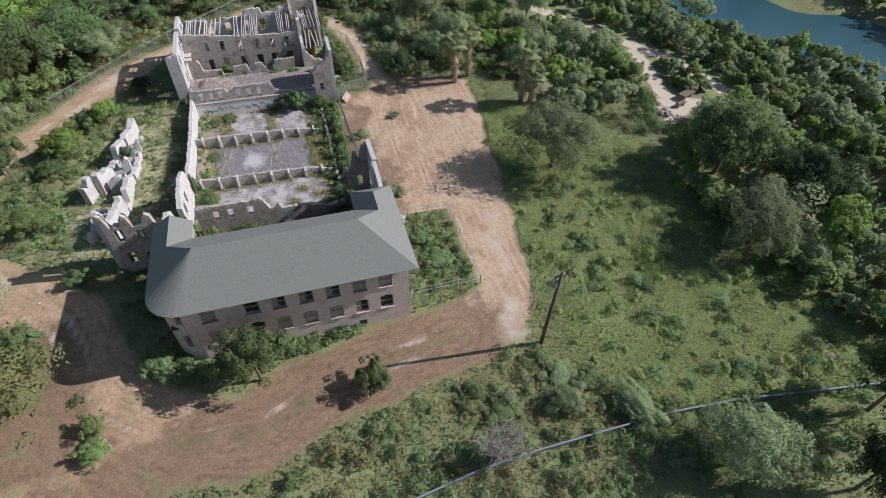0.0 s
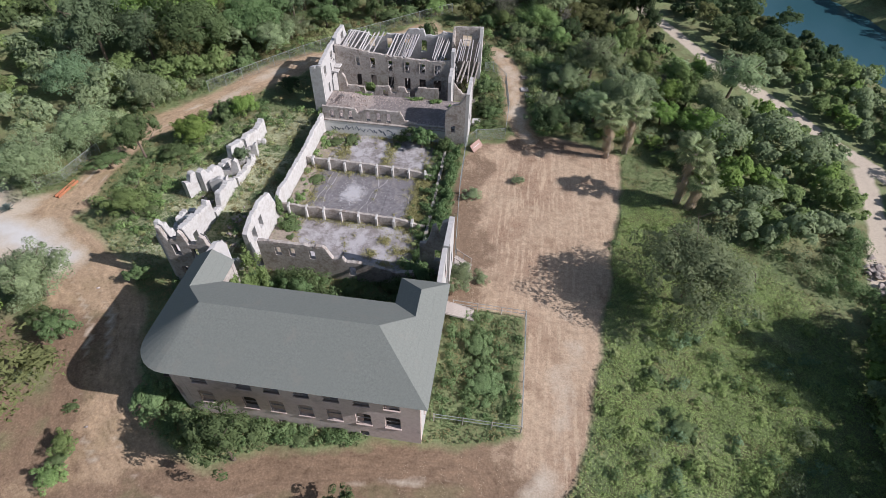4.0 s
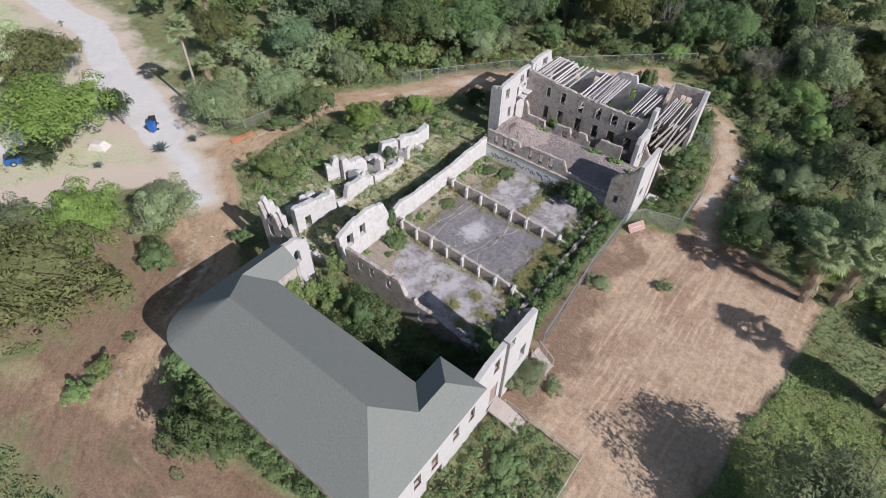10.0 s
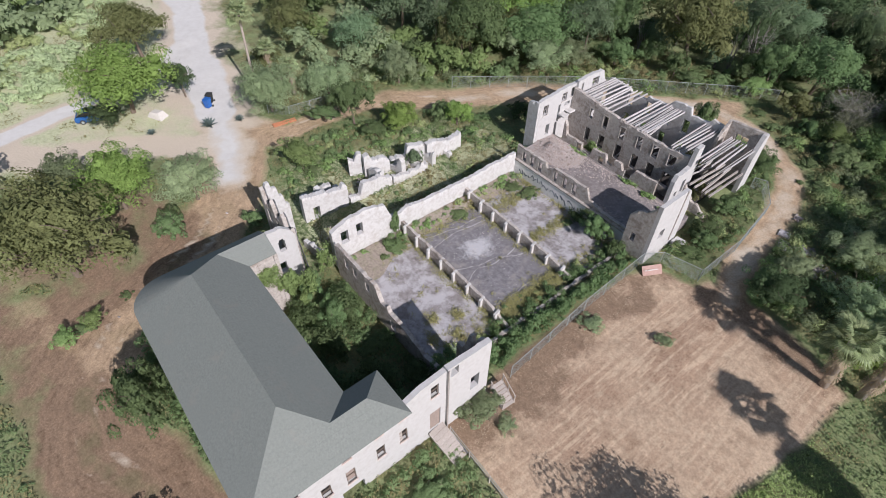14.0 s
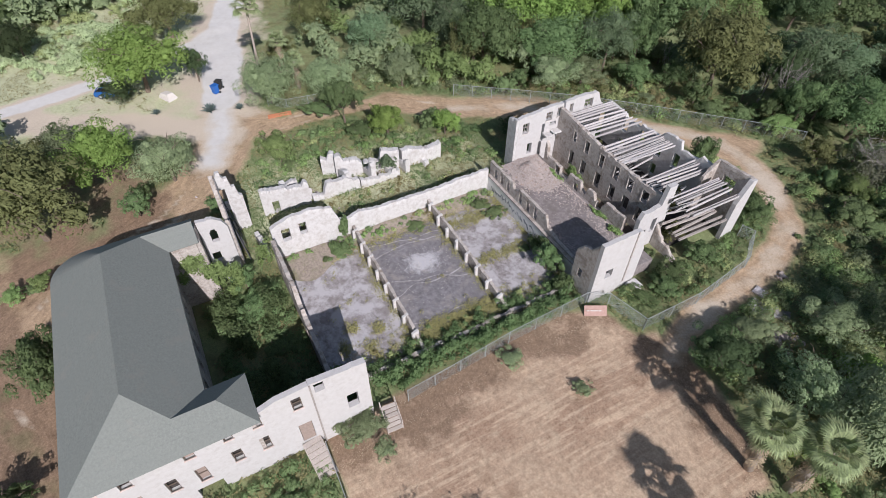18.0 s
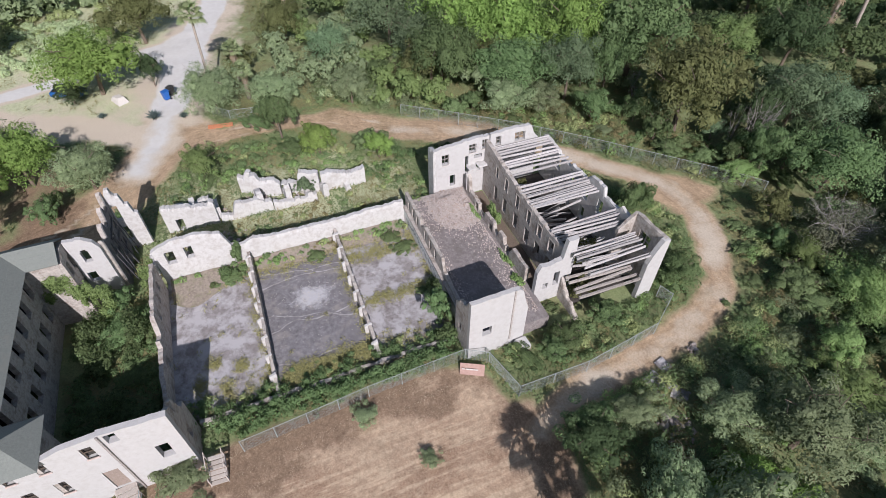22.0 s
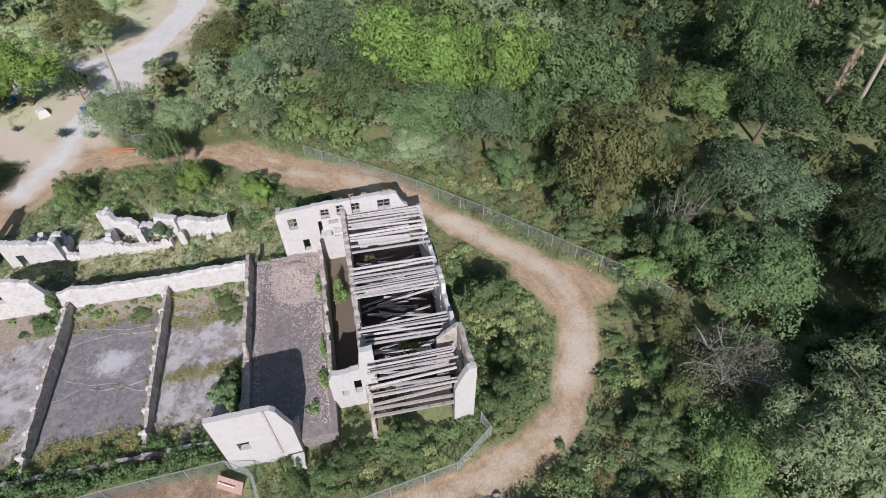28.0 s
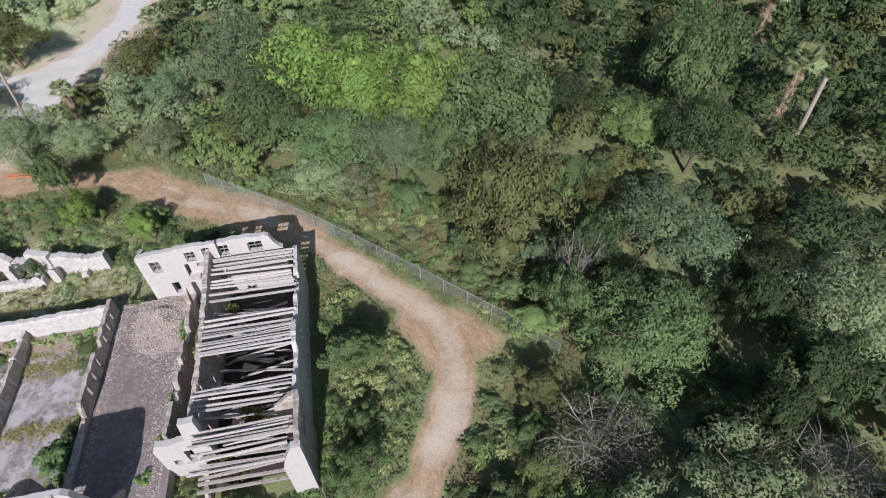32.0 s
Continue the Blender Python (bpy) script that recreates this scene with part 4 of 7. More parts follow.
under(wall("corner_block_wall", (5.2, 68.55), (5.2, 73.6), -0.2, profile([(0, 7.6), (3.6, 7.65), (4.3, 7.6), (4.6, 6.8), (4.8, 5.6), (5.05, 5.0)], 0.07, 42), 0.4, [(1.15, 1.95, 3.1, 4.1)], WHITE, None, "sunlit white block"), ruin)
under(boxed("drain_pipe", (5.44, 72.25, 4.6), (0.09, 0.14, 6.2), TIMBER, None, "dark vertical drain pipe"), ruin)
under(boxed("rubble_step", (6.0, 73.2, 0.75), (1.0, 1.0, 0.9), RUIN, None, jit=0.1), ruin)
under(wall("corner_block_wall", (2.6, 68.75), (5.0, 68.75), -0.2, profile([(0, 5.0), (0.5, 5.6), (1.6, 6.3), (2.4, 7.4)], 0.12, 43), 0.4, [(0.7, 1.2, 2.2, 3.2)], INNER, None), ruin)
under(wall("corner_block_wall", (3.2, 73.4), (5.0, 73.4), 0.2, profile([(0, 2.4), (1.0, 3.0), (1.8, 5.0)], 0.25, 44), 0.4, [], INNER, None), ruin)
W_H = [(73.9, 74.7, 5.2, 6.45), (76.9, 77.7, 6.0, 7.0), (78.35, 79.0, 6.15, 7.25), (79.7, 80.5, 6.15, 7.25), (82.1, 83.3, 6.1, 7.2), (74.8, 75.4, 2.3, 3.7), (77.75, 78.25, 3.5, 4.7), (78.6, 79.1, 3.5, 4.7), (76.5, 76.85, 3.4, 5.7), (77.5, 78.4, 5.2, 5.65)]
under(wall("west_wall", (-14.1, 73.3), (-14.1, 84.9), -0.2, profile([(0, 7.3), (4, 7.6), (8, 7.75), (10.4, 7.8), (10.8, 7.6), (11.1, 6.4), (11.6, 6.1)], 0.13, 45), 0.45, [(a - 73.3, b - 73.3, c, d) for a, b, c, d in W_H], WHITE, None, "sunlit white wall with window holes"), ruin)
under(wall("south_stub", (-15.4, 73.2), (-13.9, 73.2), -0.2, profile([(0, 6.7), (1.5, 7.2)], 0.1, 46), 0.45, [], RUIN, None), ruin)
under(wall("corridor_wall", (-12.3, 76.3), (0.6, 76.3), 0.2, profile([(0, 4.6), (0.5, 4.0), (0.6, 3.0), (2.9, 3.0), (3.0, 2.3), (4.2, 2.3), (4.3, 3.2), (6.4, 3.3), (6.5, 2.5), (7.4, 2.4), (7.5, 3.4), (8.6, 3.4), (8.7, 2.7), (10, 2.8), (10.1, 3.5), (12.9, 3.6)], 0.10, 47), 0.4, [(2.2, 2.9, 1.95, 2.9), (5.4, 6.1, 1.95, 2.8), (9.0, 9.8, 1.95, 3.1)], INNER, None), ruin)
M_H = [(2.7, 3.4, 4.7, 6.0), (4.7, 5.5, 4.4, 6.0), (7.1, 7.9, 4.2, 5.8), (9.4, 10.2, 4.2, 5.8), (11.4, 12.3, 4.2, 5.7), (13.4, 14.4, 4.2, 5.7)]
under(wall("main_wall", (-13.8, 78.9), (1.8, 78.9), 0.2, profile([(0, 7.1), (2.4, 6.9), (6, 6.4), (10, 6.2), (13, 6.0), (15.6, 6.4)], 0.12, 48), 0.45, M_H + [(a, b, 1.6, 3.4) for a, b, c, d in M_H], INNER, None), ruin)
under(wall("gable_wall", (2.1, 76.2), (2.1, 79.7), 0.2, profile([(0, 4.6), (0.3, 5.4), (1.2, 5.2), (2.3, 5.6), (2.5, 7.5), (2.6, 7.75), (3.4, 7.6)], 0.12, 49), 0.45, [(1.75, 2.3, 2.4, 4.1), (0.75, 1.25, 2.3, 3.0)], WHITE, None, "sunlit broken gable"), ruin)
under(wall("low_wall", (2.4, 78.9), (5.4, 78.9), 0.2, profile([(0, 3.4), (0.6, 2.2), (1.4, 1.7), (2.2, 1.4), (3, 1.1)], 0.25, 50), 0.4, [], INNER, None), ruin)
N_H = [(3.0, 3.8, 3.9, 5.5), (5.6, 6.4, 3.9, 5.5), (8.2, 9.0, 3.9, 5.6), (10.6, 11.4, 3.9, 5.6)]
under(wall("north_wall", (-13.9, 85.9), (1.3, 85.9), 0.2, profile([(0, 6.1), (3, 6.0), (3.2, 5.5), (5.4, 5.6), (5.6, 6.1), (8.4, 6.2), (8.6, 7.0), (11, 7.15), (11.2, 6.3), (13.4, 6.5), (13.6, 7.0), (15.2, 6.9)], 0.1, 51), 0.4, N_H + [(a, b, 1.4, 2.9) for a, b, c, d in N_H], RUIN, None), ruin)
under(wall("tower_wall", (1.3, 86.15), (5.2, 86.15), 0.2, profile([(0, 7.7), (3.9, 7.95)], 0.05, 52), 0.45, [(1.2, 2.6, 5.0, 6.7)], INNER, None), ruin)
under(wall("tower_wall", (5.2, 84.9), (5.2, 86.4), 0.2, profile([(0, 5.4), (0.4, 6.8), (0.9, 7.9), (1.5, 7.9)], 0.05, 53), 0.45, [], WHITE, None, "sunlit white corner"), ruin)
under(wall("tower_wall", (1.4, 84.4), (1.4, 86.0), 0.2, profile([(0, 6.2), (1.6, 7.7)], 0.1, 54), 0.35, [], INNER, None), ruin)
# shade below the joists is put into this floor's near-black colour
under(boxed("inner_floor", (-5.0, 82.4, 0.9), (17.4, 6.4, 0.5), DARK, None, "littered floor coloured dark for the shade under the joists"), ruin)
# dark bark brown on this earth stands in for the corridor's shade
under(boxed("corridor_floor", (-6.0, 77.6, 0.35), (15.4, 2.0, 0.6), BARK, None, "littered earth between the walls, coloured dark for the shade there"), ruin)
rng = random.Random(5)
JOISTS = [-13.3, -12.75, -12.1, -11.45, -10.85, -10.1, -9.45, -8.8, -6.8, -6.35, -5.75, -5.25, -4.85, -4.3, -3.9, -0.75, -0.3, 0.55, 2.35, 2.8, 3.3, 3.8, 4.25, 4.85]
for x in JOISTS:
    for dx in (0.0, 0.27) if rng.random() < 0.65 else (0.0,):
        z = 6.2 + rng.uniform(-0.10, 0.12)
        bm = bmesh.new()
        box(bm, (x + dx, 82.35 + rng.uniform(-0.1, 0.1), z - 0.05 * (dx > 0)), (0.075 + rng.uniform(-0.02, 0.03), (6.9 if x < 1.4 else 6.3) + rng.uniform(-0.35, 0.25), 0.22), rz=rng.uniform(-0.035, 0.035), rx=rng.uniform(-0.025, 0.025), ry=rng.uniform(-0.15, 0.15), jit=0.015)
        under(part("joist", bm, JOIST, None), ruin)
for k in range(30):
    bm = bmesh.new()
    box(bm, (rng.uniform(-12, 3), 82.4 + rng.uniform(-1, 1), rng.uniform(1.6, 4.6)), (0.11, rng.uniform(3, 6.5), 0.2), rz=rng.uniform(-0.2, 0.2), rx=rng.uniform(-0.35, 0.35))
    under(part("fallen_joist", bm, JOIST, None), ruin)
for k in range(5):
    under(boxed("floor_beam", (2.9 + 0.55 * k, 82.0, 3.35), (0.16, 6.2, 0.24), TIMBER, None, rz=rng.uniform(-0.06, 0.06), rx=rng.uniform(-0.03, 0.03)), ruin)

for y0, y1, z0, z1 in W_H[:5]:
    bm = bmesh.new()
    for yy, zz, sy, sz in ((y0 + 0.03, (z0 + z1) / 2, 0.06, z1 - z0), (y1 - 0.03, (z0 + z1) / 2, 0.06, z1 - z0), ((y0 + y1) / 2, (z0 + z1) / 2, 0.05, z1 - z0), ((y0 + y1) / 2, z1 - 0.03, y1 - y0, 0.06), ((y0 + y1) / 2, (z0 + z1) / 2, y1 - y0, 0.05)):
        box(bm, (-14.1, yy, zz), (0.08, sy, sz))
    under(part("window_sash", bm, TIMBER, None), ruin)
    under(boxed("sill", (-13.86, (y0 + y1) / 2, z0 - 0.05), (0.14, y1 - y0 + 0.16, 0.1), SILL, None), ruin)
bm = bmesh.new()
for xx, zz, sx, sz in ((2.55, 5.85, 0.07, 1.7), (3.2, 5.85, 0.07, 1.7), (3.87, 5.85, 0.07, 1.7), (3.2, 6.66, 1.4, 0.08), (3.2, 5.9, 1.4, 0.06)):
    box(bm, (xx, 86.1, zz), (sx, 0.08, sz))
under(part("window_sash", bm, TIMBER, None), ruin)
balc = [(77.1, 4.4, 0.9), (78.3, 4.6, 1.1), (79.1, 5.1, 0.6)]
for yy, zz, ln in balc:
    under(boxed("broken_slab", (-13.5, yy, zz), (0.9, ln, 0.18), RUIN, None, jit=0.08), ruin)

# ---- west ruins ----
sw = thing("ruined_tower", "tall roofless end wall with window holes beside the roof", "ruin", at=(-13.3, 41, 0))
under(wall("wall_face", (-13.2, 39.95), (-13.2, 42.3), -0.2, profile([(0, 7.5), (1.4, 7.4), (2.0, 6.9), (2.35, 6.2)], 0.10, 61), 0.4, [(0.75, 1.35, 4.9, 6.1), (0.85, 1.25, 6.1, 6.3), (0.3, 1.0, 2.6, 3.7), (0.4, 1.2, 0.1, 1.5)], WHITE, None), sw)
sw2 = thing("ruined_tower", "ragged white tower stub with tall window holes", "ruin", at=(-18, 42.8, 0))
under(wall("wall_face", (-19.4, 42.4), (-19.4, 44.6), -0.2, profile([(0, 6.3), (0.28, 6.4), (0.3, 7.5), (0.85, 7.4), (0.9, 6.5), (1.4, 6.6), (1.45, 5.4), (1.8, 5.5), (1.85, 4.4), (2.2, 4.2)], 0.12, 63), 0.5, [(0.18, 0.8, 3.7, 5.5), (0.2, 0.8, 1.0, 2.9)], RUIN, None, step=0.14), sw2)
under(wall("front_wall", (-19.15, 42.35), (-13.45, 42.35), -0.2, profile([(0, 7.4), (0.5, 7.2), (0.6, 5.9), (1.5, 6.1), (1.7, 7.1), (2.2, 6.9), (2.4, 5.6), (3.4, 5.9), (3.6, 6.9), (4.2, 6.6), (4.4, 5.4), (5.0, 5.9), (5.7, 6.6)], 0.12, 64), 0.4, [(0.8, 1.5, 4.1, 5.5), (2.5, 3.2, 3.9, 5.2), (4.3, 5.0, 3.6, 5.0), (0.8, 1.5, 1.0, 2.6), (2.5, 3.2, 0.8, 2.4), (4.2, 4.9, 0.6, 2.2)], INNER, None, "shaded bare stone wall with empty windows"), sw2)
# thin layer added on the north side, its shade put into the colour
under(wall("inner_lining", (-19.1, 42.6), (-13.5, 42.6), -0.2, profile([(0, 7.4), (0.5, 7.2), (0.6, 5.9), (1.5, 6.1), (1.7, 7.1), (2.2, 6.9), (2.4, 5.6), (3.4, 5.9), (3.6, 6.9), (4.2, 6.6), (4.4, 5.4), (5.0, 5.9), (5.7, 6.6)], 0.12, 64), 0.09, [(0.8, 1.5, 4.1, 5.5), (2.5, 3.2, 3.9, 5.2), (4.3, 5.0, 3.6, 5.0), (0.8, 1.5, 1.0, 2.6), (2.5, 3.2, 0.8, 2.4), (4.2, 4.9, 0.6, 2.2)], SHADEWALL, None, "added inner face with empty windows, coloured dark for its shade"), sw2)
def broken(length, top, seed, low=0.45):
    """A wall top broken into blocks of different heights with steep breaks."""
    r = random.Random(seed)
    pts, s = [], 0.0
    while s < length:
        w, h = r.uniform(0.5, 1.6), top * r.uniform(low, 1.0)
        pts += [(s, h), (min(length, s + w), h * r.uniform(0.88, 1.06))]
        s += w + r.uniform(0.15, 0.6)
    return pts


for a, b, top, low, seed, thick, holes in (
    ((-20.4, 46.2), (-20.1, 51.2), 3.4, 0.8, 65, 0.75, [(1.0, 1.7, 0.0, 1.6)]),
    ((-24.2, 54.0), (-23.6, 55.4), 3.2, 0.5, 66, 0.7, []),
    ((-22.9, 55.2), (-21.0, 62.2), 3.3, 0.5, 67, 0.75, [(3.0, 3.7, 0.2, 1.5)]),
    ((-20.9, 62.4), (-20.5, 67.2), 2.6, 0.7, 68, 0.8, []),
    ((-20.0, 51.4), (-20.0, 56.8), 2.2, 0.3, 69, 0.65, []),
    ((-19.8, 56.9), (-19.6, 61.5), 1.9, 0.35, 70, 0.65, []),
    ((-17.2, 44.6), (-14.0, 44.9), 1.3, 0.5, 71, 0.5, []),
    ((-22.9, 47.2), (-22.6, 50.6), 1.6, 0.4, 72, 0.6, []),
):
    ln = math.hypot(b[0] - a[0], b[1] - a[1])
    w_ = wall("ruined_wall", a, b, -0.2, profile(broken(ln, top, seed, low), 0.24, seed), thick, holes, RUIN, None, step=0.14)
    tagged(w_, "jagged remnant of a white plastered stone wall", "ruin", "wall remnants of the west wing")
for xx, ln, yys in ((-22.0, 2.0, (55.5, 58.4)), (-20.9, 1.5, (60.6, 62.3, 64.8)), (-22.5, 2.2, (48.9, 51.0))):
    for yy in yys:
        w_ = wall("ruined_wall", (xx, yy), (xx + ln, yy + 0.25), -0.2, profile(broken(ln, 2.4, int(yy * 3), 0.4), 0.24, int(yy * 3 + xx)), 0.6, [], RUIN, None)
        tagged(w_, "short jagged cross wall of white stone", "ruin", "wall remnants of the west wing")

# charred boards fallen against the tower stub
CHAR = weathered("charred_timber", (0.10, 0.10, 0.11), (0.05, 0.05, 0.055), (0.19, 0.19, 0.20), None, 1.2, 9.0, 0.85, 0.5, 0.01, 0.6, 0.25)
crng = random.Random(17)
for k in range(7):
    x_ = -18.6 + 0.75 * k
    under(boxed("charred_board", (x_, 42.78 + crng.uniform(0, 0.25), 3.0 - 0.1 * k + crng.uniform(-0.3, 0.3)), (0.16, 0.07, 5.4 - 0.25 * k), CHAR, None, rx=0.10 + crng.uniform(-0.06, 0.06), ry=crng.uniform(-0.12, 0.12)), sw2)
for z_ in (1.6, 3.4, 5.0):
    under(boxed("charred_beam", (-16.6, 42.68, z_), (4.2 - 0.3 * z_, 0.14, 0.22), CHAR, None, ry=0.05), sw2)

# pier and window frames on the north ruin
under(boxed("pier", (-13.72, 79.4, 4.0), (0.34, 0.6, 7.9), WHITE, None, jit=0.03), ruin)
for a_, b_, c_, d_ in M_H:
    xa, xb = -13.8 + a_, -13.8 + b_
    bm = bmesh.new()
    for xx, zz, sx, sz in ((xa + 0.05, (c_ + d_) / 2, 0.1, d_ - c_), (xb - 0.05, (c_ + d_) / 2, 0.1, d_ - c_), ((xa + xb) / 2, d_ - 0.05, xb - xa, 0.1)):
        box(bm, (xx, 78.72, zz), (sx, 0.14, sz), jit=0.01)
    under(part("window_frame", bm, PALEWOOD, None, "weathered pale window frame"), ruin)


# ---- plants ----
def leaf_tris(c, n, size, rs, stretch=1.5):
    """Single-triangle leaves at points c facing along n: an array of corners."""
    k = len(c)
    u = np.cross(n, rs.normal(size=(k, 3)))
    u /= np.linalg.norm(u, axis=1, keepdims=True) + 1e-9
    w = np.cross(n, u)
    s = (size * rs.uniform(0.55, 1.45, k))[:, None]
    return np.stack([c - u * s * stretch * 0.35 + w * s * 0.55, c - u * s * stretch * 0.45 - w * s * 0.5, c + u * s * stretch * 0.75], 1).reshape(-1, 3)


def crown_points(rs, R, zc, hz, lobes, count, loose=0.0, even=0.0):
    """Points and facings of leaves over a crown made of many lobes."""
    th, ph = rs.uniform(0, 2 * np.pi, lobes), np.arccos(rs.uniform(-0.45, 1, lobes))
    rad = rs.uniform(0.35, 1.08, lobes)
    lc = np.stack([R * rad * np.sin(ph) * np.cos(th), R * rad * np.sin(ph) * np.sin(th), zc + hz * rad * np.cos(ph)], 1)
    lc[0] = (0, 0, zc + hz * 0.3)
    lr = R * rs.uniform(0.11, 0.32, lobes) * np.where(rad > 0.75, 0.75, 1.0)
    lr[0] = R * 0.5
    pick = rs.choice(lobes, count, p=lr ** 2 / (lr ** 2).sum())
    d = rs.normal(size=(count, 3))
    d[:, 2] = np.where((d[:, 2] < 0) & (rs.rand(count) < 0.6), -d[:, 2], d[:, 2])
    d /= np.linalg.norm(d, axis=1, keepdims=True)
    q = rs.uniform(0.62, 1.06 + loose, count) ** 0.6
    c = lc[pick] + d * (lr[pick] * q)[:, None] * np.array([1, 1, min(1.0, hz / R + 0.25)])
    n = d + 0.34 * rs.normal(size=(count, 3)) + np.array([0, 0, 0.3])
    n /= np.linalg.norm(n, axis=1, keepdims=True)
    out = (c - np.array([0, 0, zc - 0.6 * hz])) / np.array([R, R, max(hz, 0.1)])
    soft = (0.85 - 0.4 * even) * d + (0.25 + 0.3 * even) * out + 0.5 * n + np.array([0, 0, 0.15 + 0.35 * even])
    return c, n, soft


def woody(rs, H, R, limbs, r0, bare=False):
    v, f = [], []
    top = Vector((rs.uniform(-0.2, 0.2) * R, rs.uniform(-0.2, 0.2) * R, H * 0.62))
    mid = Vector((top.x * 0.3, top.y * 0.3, H * 0.3))
    tube(v, f, [(0, 0, -0.3), mid, top], (r0 * 1.25, r0 * 0.8, r0 * 0.45), 7)
    for i in range(limbs):
        a = 2 * math.pi * (i + rs.uniform(0, 0.8)) / limbs
        b = mid.lerp(top, rs.uniform(0.0, 1.0))
        e = Vector((math.cos(a) * R * rs.uniform(0.5, 0.85), math.sin(a) * R * rs.uniform(0.5, 0.85), H * rs.uniform(0.6, 0.95)))
        m = b.lerp(e, 0.5) + Vector((0, 0, H * 0.06))
        tube(v, f, [b, m, e], (r0 * 0.42, r0 * 0.26, r0 * 0.08), 5)
        for j in range(9 if bare else 2):
            s = b.lerp(e, rs.uniform(0.3, 1.0))
            t2 = s + Vector((rs.uniform(-1, 1), rs.uniform(-1, 1), rs.uniform(0, 1))) * R * 0.38
            tube(v, f, [s, s.lerp(t2, 0.5) + Vector((0, 0, 0.05 * R)), t2], (r0 * 0.15, r0 * 0.10, r0 * 0.04), 4)
    return v, f


SPECIES = {
    "a": ("green_tree", "bushy green broadleaf tree", "tree"),
    "b": ("green_tree", "dense bright green round-crowned tree", "tree"),
    "y": ("tree", "yellow-green leafy tree with a broad crown", "tree"),
    "g": ("mesquite_tree", "feathery grey-green tree with a loose crown", "tree"),
    "d": ("dark_tree", "dark olive-green dense tree", "tree"),
    "t": ("tall_tree", "tall blue-green tree with a wide crown", "tree"),
    "o": ("olive_tree", "olive-brown leafy tree in dry ground", "tree"),
    "n": ("bare_tree", "half-bare grey tree with thin twigs", "tree"),
    "s": ("shrub", "low green shrub among weeds", "shrub"),
}
PROTO = {}


def proto(kind, size_class, variant):
    """One plant of a kind, built once at a crown radius of the class and kept for copying."""
    key = (kind, size_class, variant)
    if key in PROTO:
        return PROTO[key]
    rs = np.random.RandomState(hash_of(kind, size_class, variant))
    R = {0: 1.6, 1: 2.8, 2: 4.6}[size_class]
    tall = {"s": 0.95, "g": 1.45, "n": 1.5, "t": 1.9, "d": 1.55}.get(kind, 1.5)
    H = R * tall
    count = {0: 3000, 1: 6800, 2: 10400}[size_class]
    ls = {0: 0.085, 1: 0.104, 2: 0.132}[size_class]
    if kind == "g":
        count, ls = int(count * 1.3), ls * 0.72
    if kind == "n":
        count, ls = int(count * 0.55), ls * 0.8
    name, label, cat = SPECIES[kind]
    root = tagged(new(name), label, cat)
    hz = H * 0.42
    c, n, soft = crown_points(rs, R, H * 0.55, hz, {0: 26, 1: 50, 2: 84}[size_class], count, 0.15 if kind in "gn" else 0.0)
    c[:, 2] = np.maximum(c[:, 2], 0.12)
    v = leaf_tris(c, n, ls, rs, 1.9 if kind in "gs" else 1.4)
    if kind != "n":
        c2, n2, soft2 = crown_points(rs, R * 0.84, H * 0.53, hz * 0.84, 14, count // 5)
        c2[:, 2] = np.maximum(c2[:, 2], 0.15)
        v = np.concatenate([v, leaf_tris(c2, n2, ls * 2.3, rs, 1.2)])
        soft = np.concatenate([soft, soft2])
    tris(v, "crown", LEAF[kind], root, soft)
    v, f = woody(rs, H, R, 5 if kind != "n" else 14, 0.05 + R * 0.035, kind == "n")
    mesh_ob("trunk", v, f, GREYBARK if kind == "n" else BARK, root)
    root.location = (0, 0, -200)
    PROTO[key] = (root, R)
    return PROTO[key]


def hash_of(*k):
    h = 17
    for ch in repr(k):
        h = (h * 31 + ord(ch)) % 1000003
    return h


USED = set()
prng = random.Random(9)


def plant(kind, x, y, r, tall=1.0):
    cls = 0 if r < 2.1 else 1 if r < 3.7 else 2
    key = (kind, cls, prng.randrange(3))
    root, R = proto(*key)
    z = -0.15 if -13.2 < x < 2.8 and 45.4 < y < 69.4 else gz(x, y) - 0.05
    m = pose(x, y, z, 0, 0, prng.uniform(0, 360)) @ Matrix.Diagonal((r / R * prng.uniform(0.78, 1.25), r / R * prng.uniform(0.78, 1.25), r / R * tall * prng.uniform(0.85, 1.15), 1))
    if key not in USED:
        USED.add(key)
        root.matrix_basis = m
        return root
    return copy_thing(root, m)


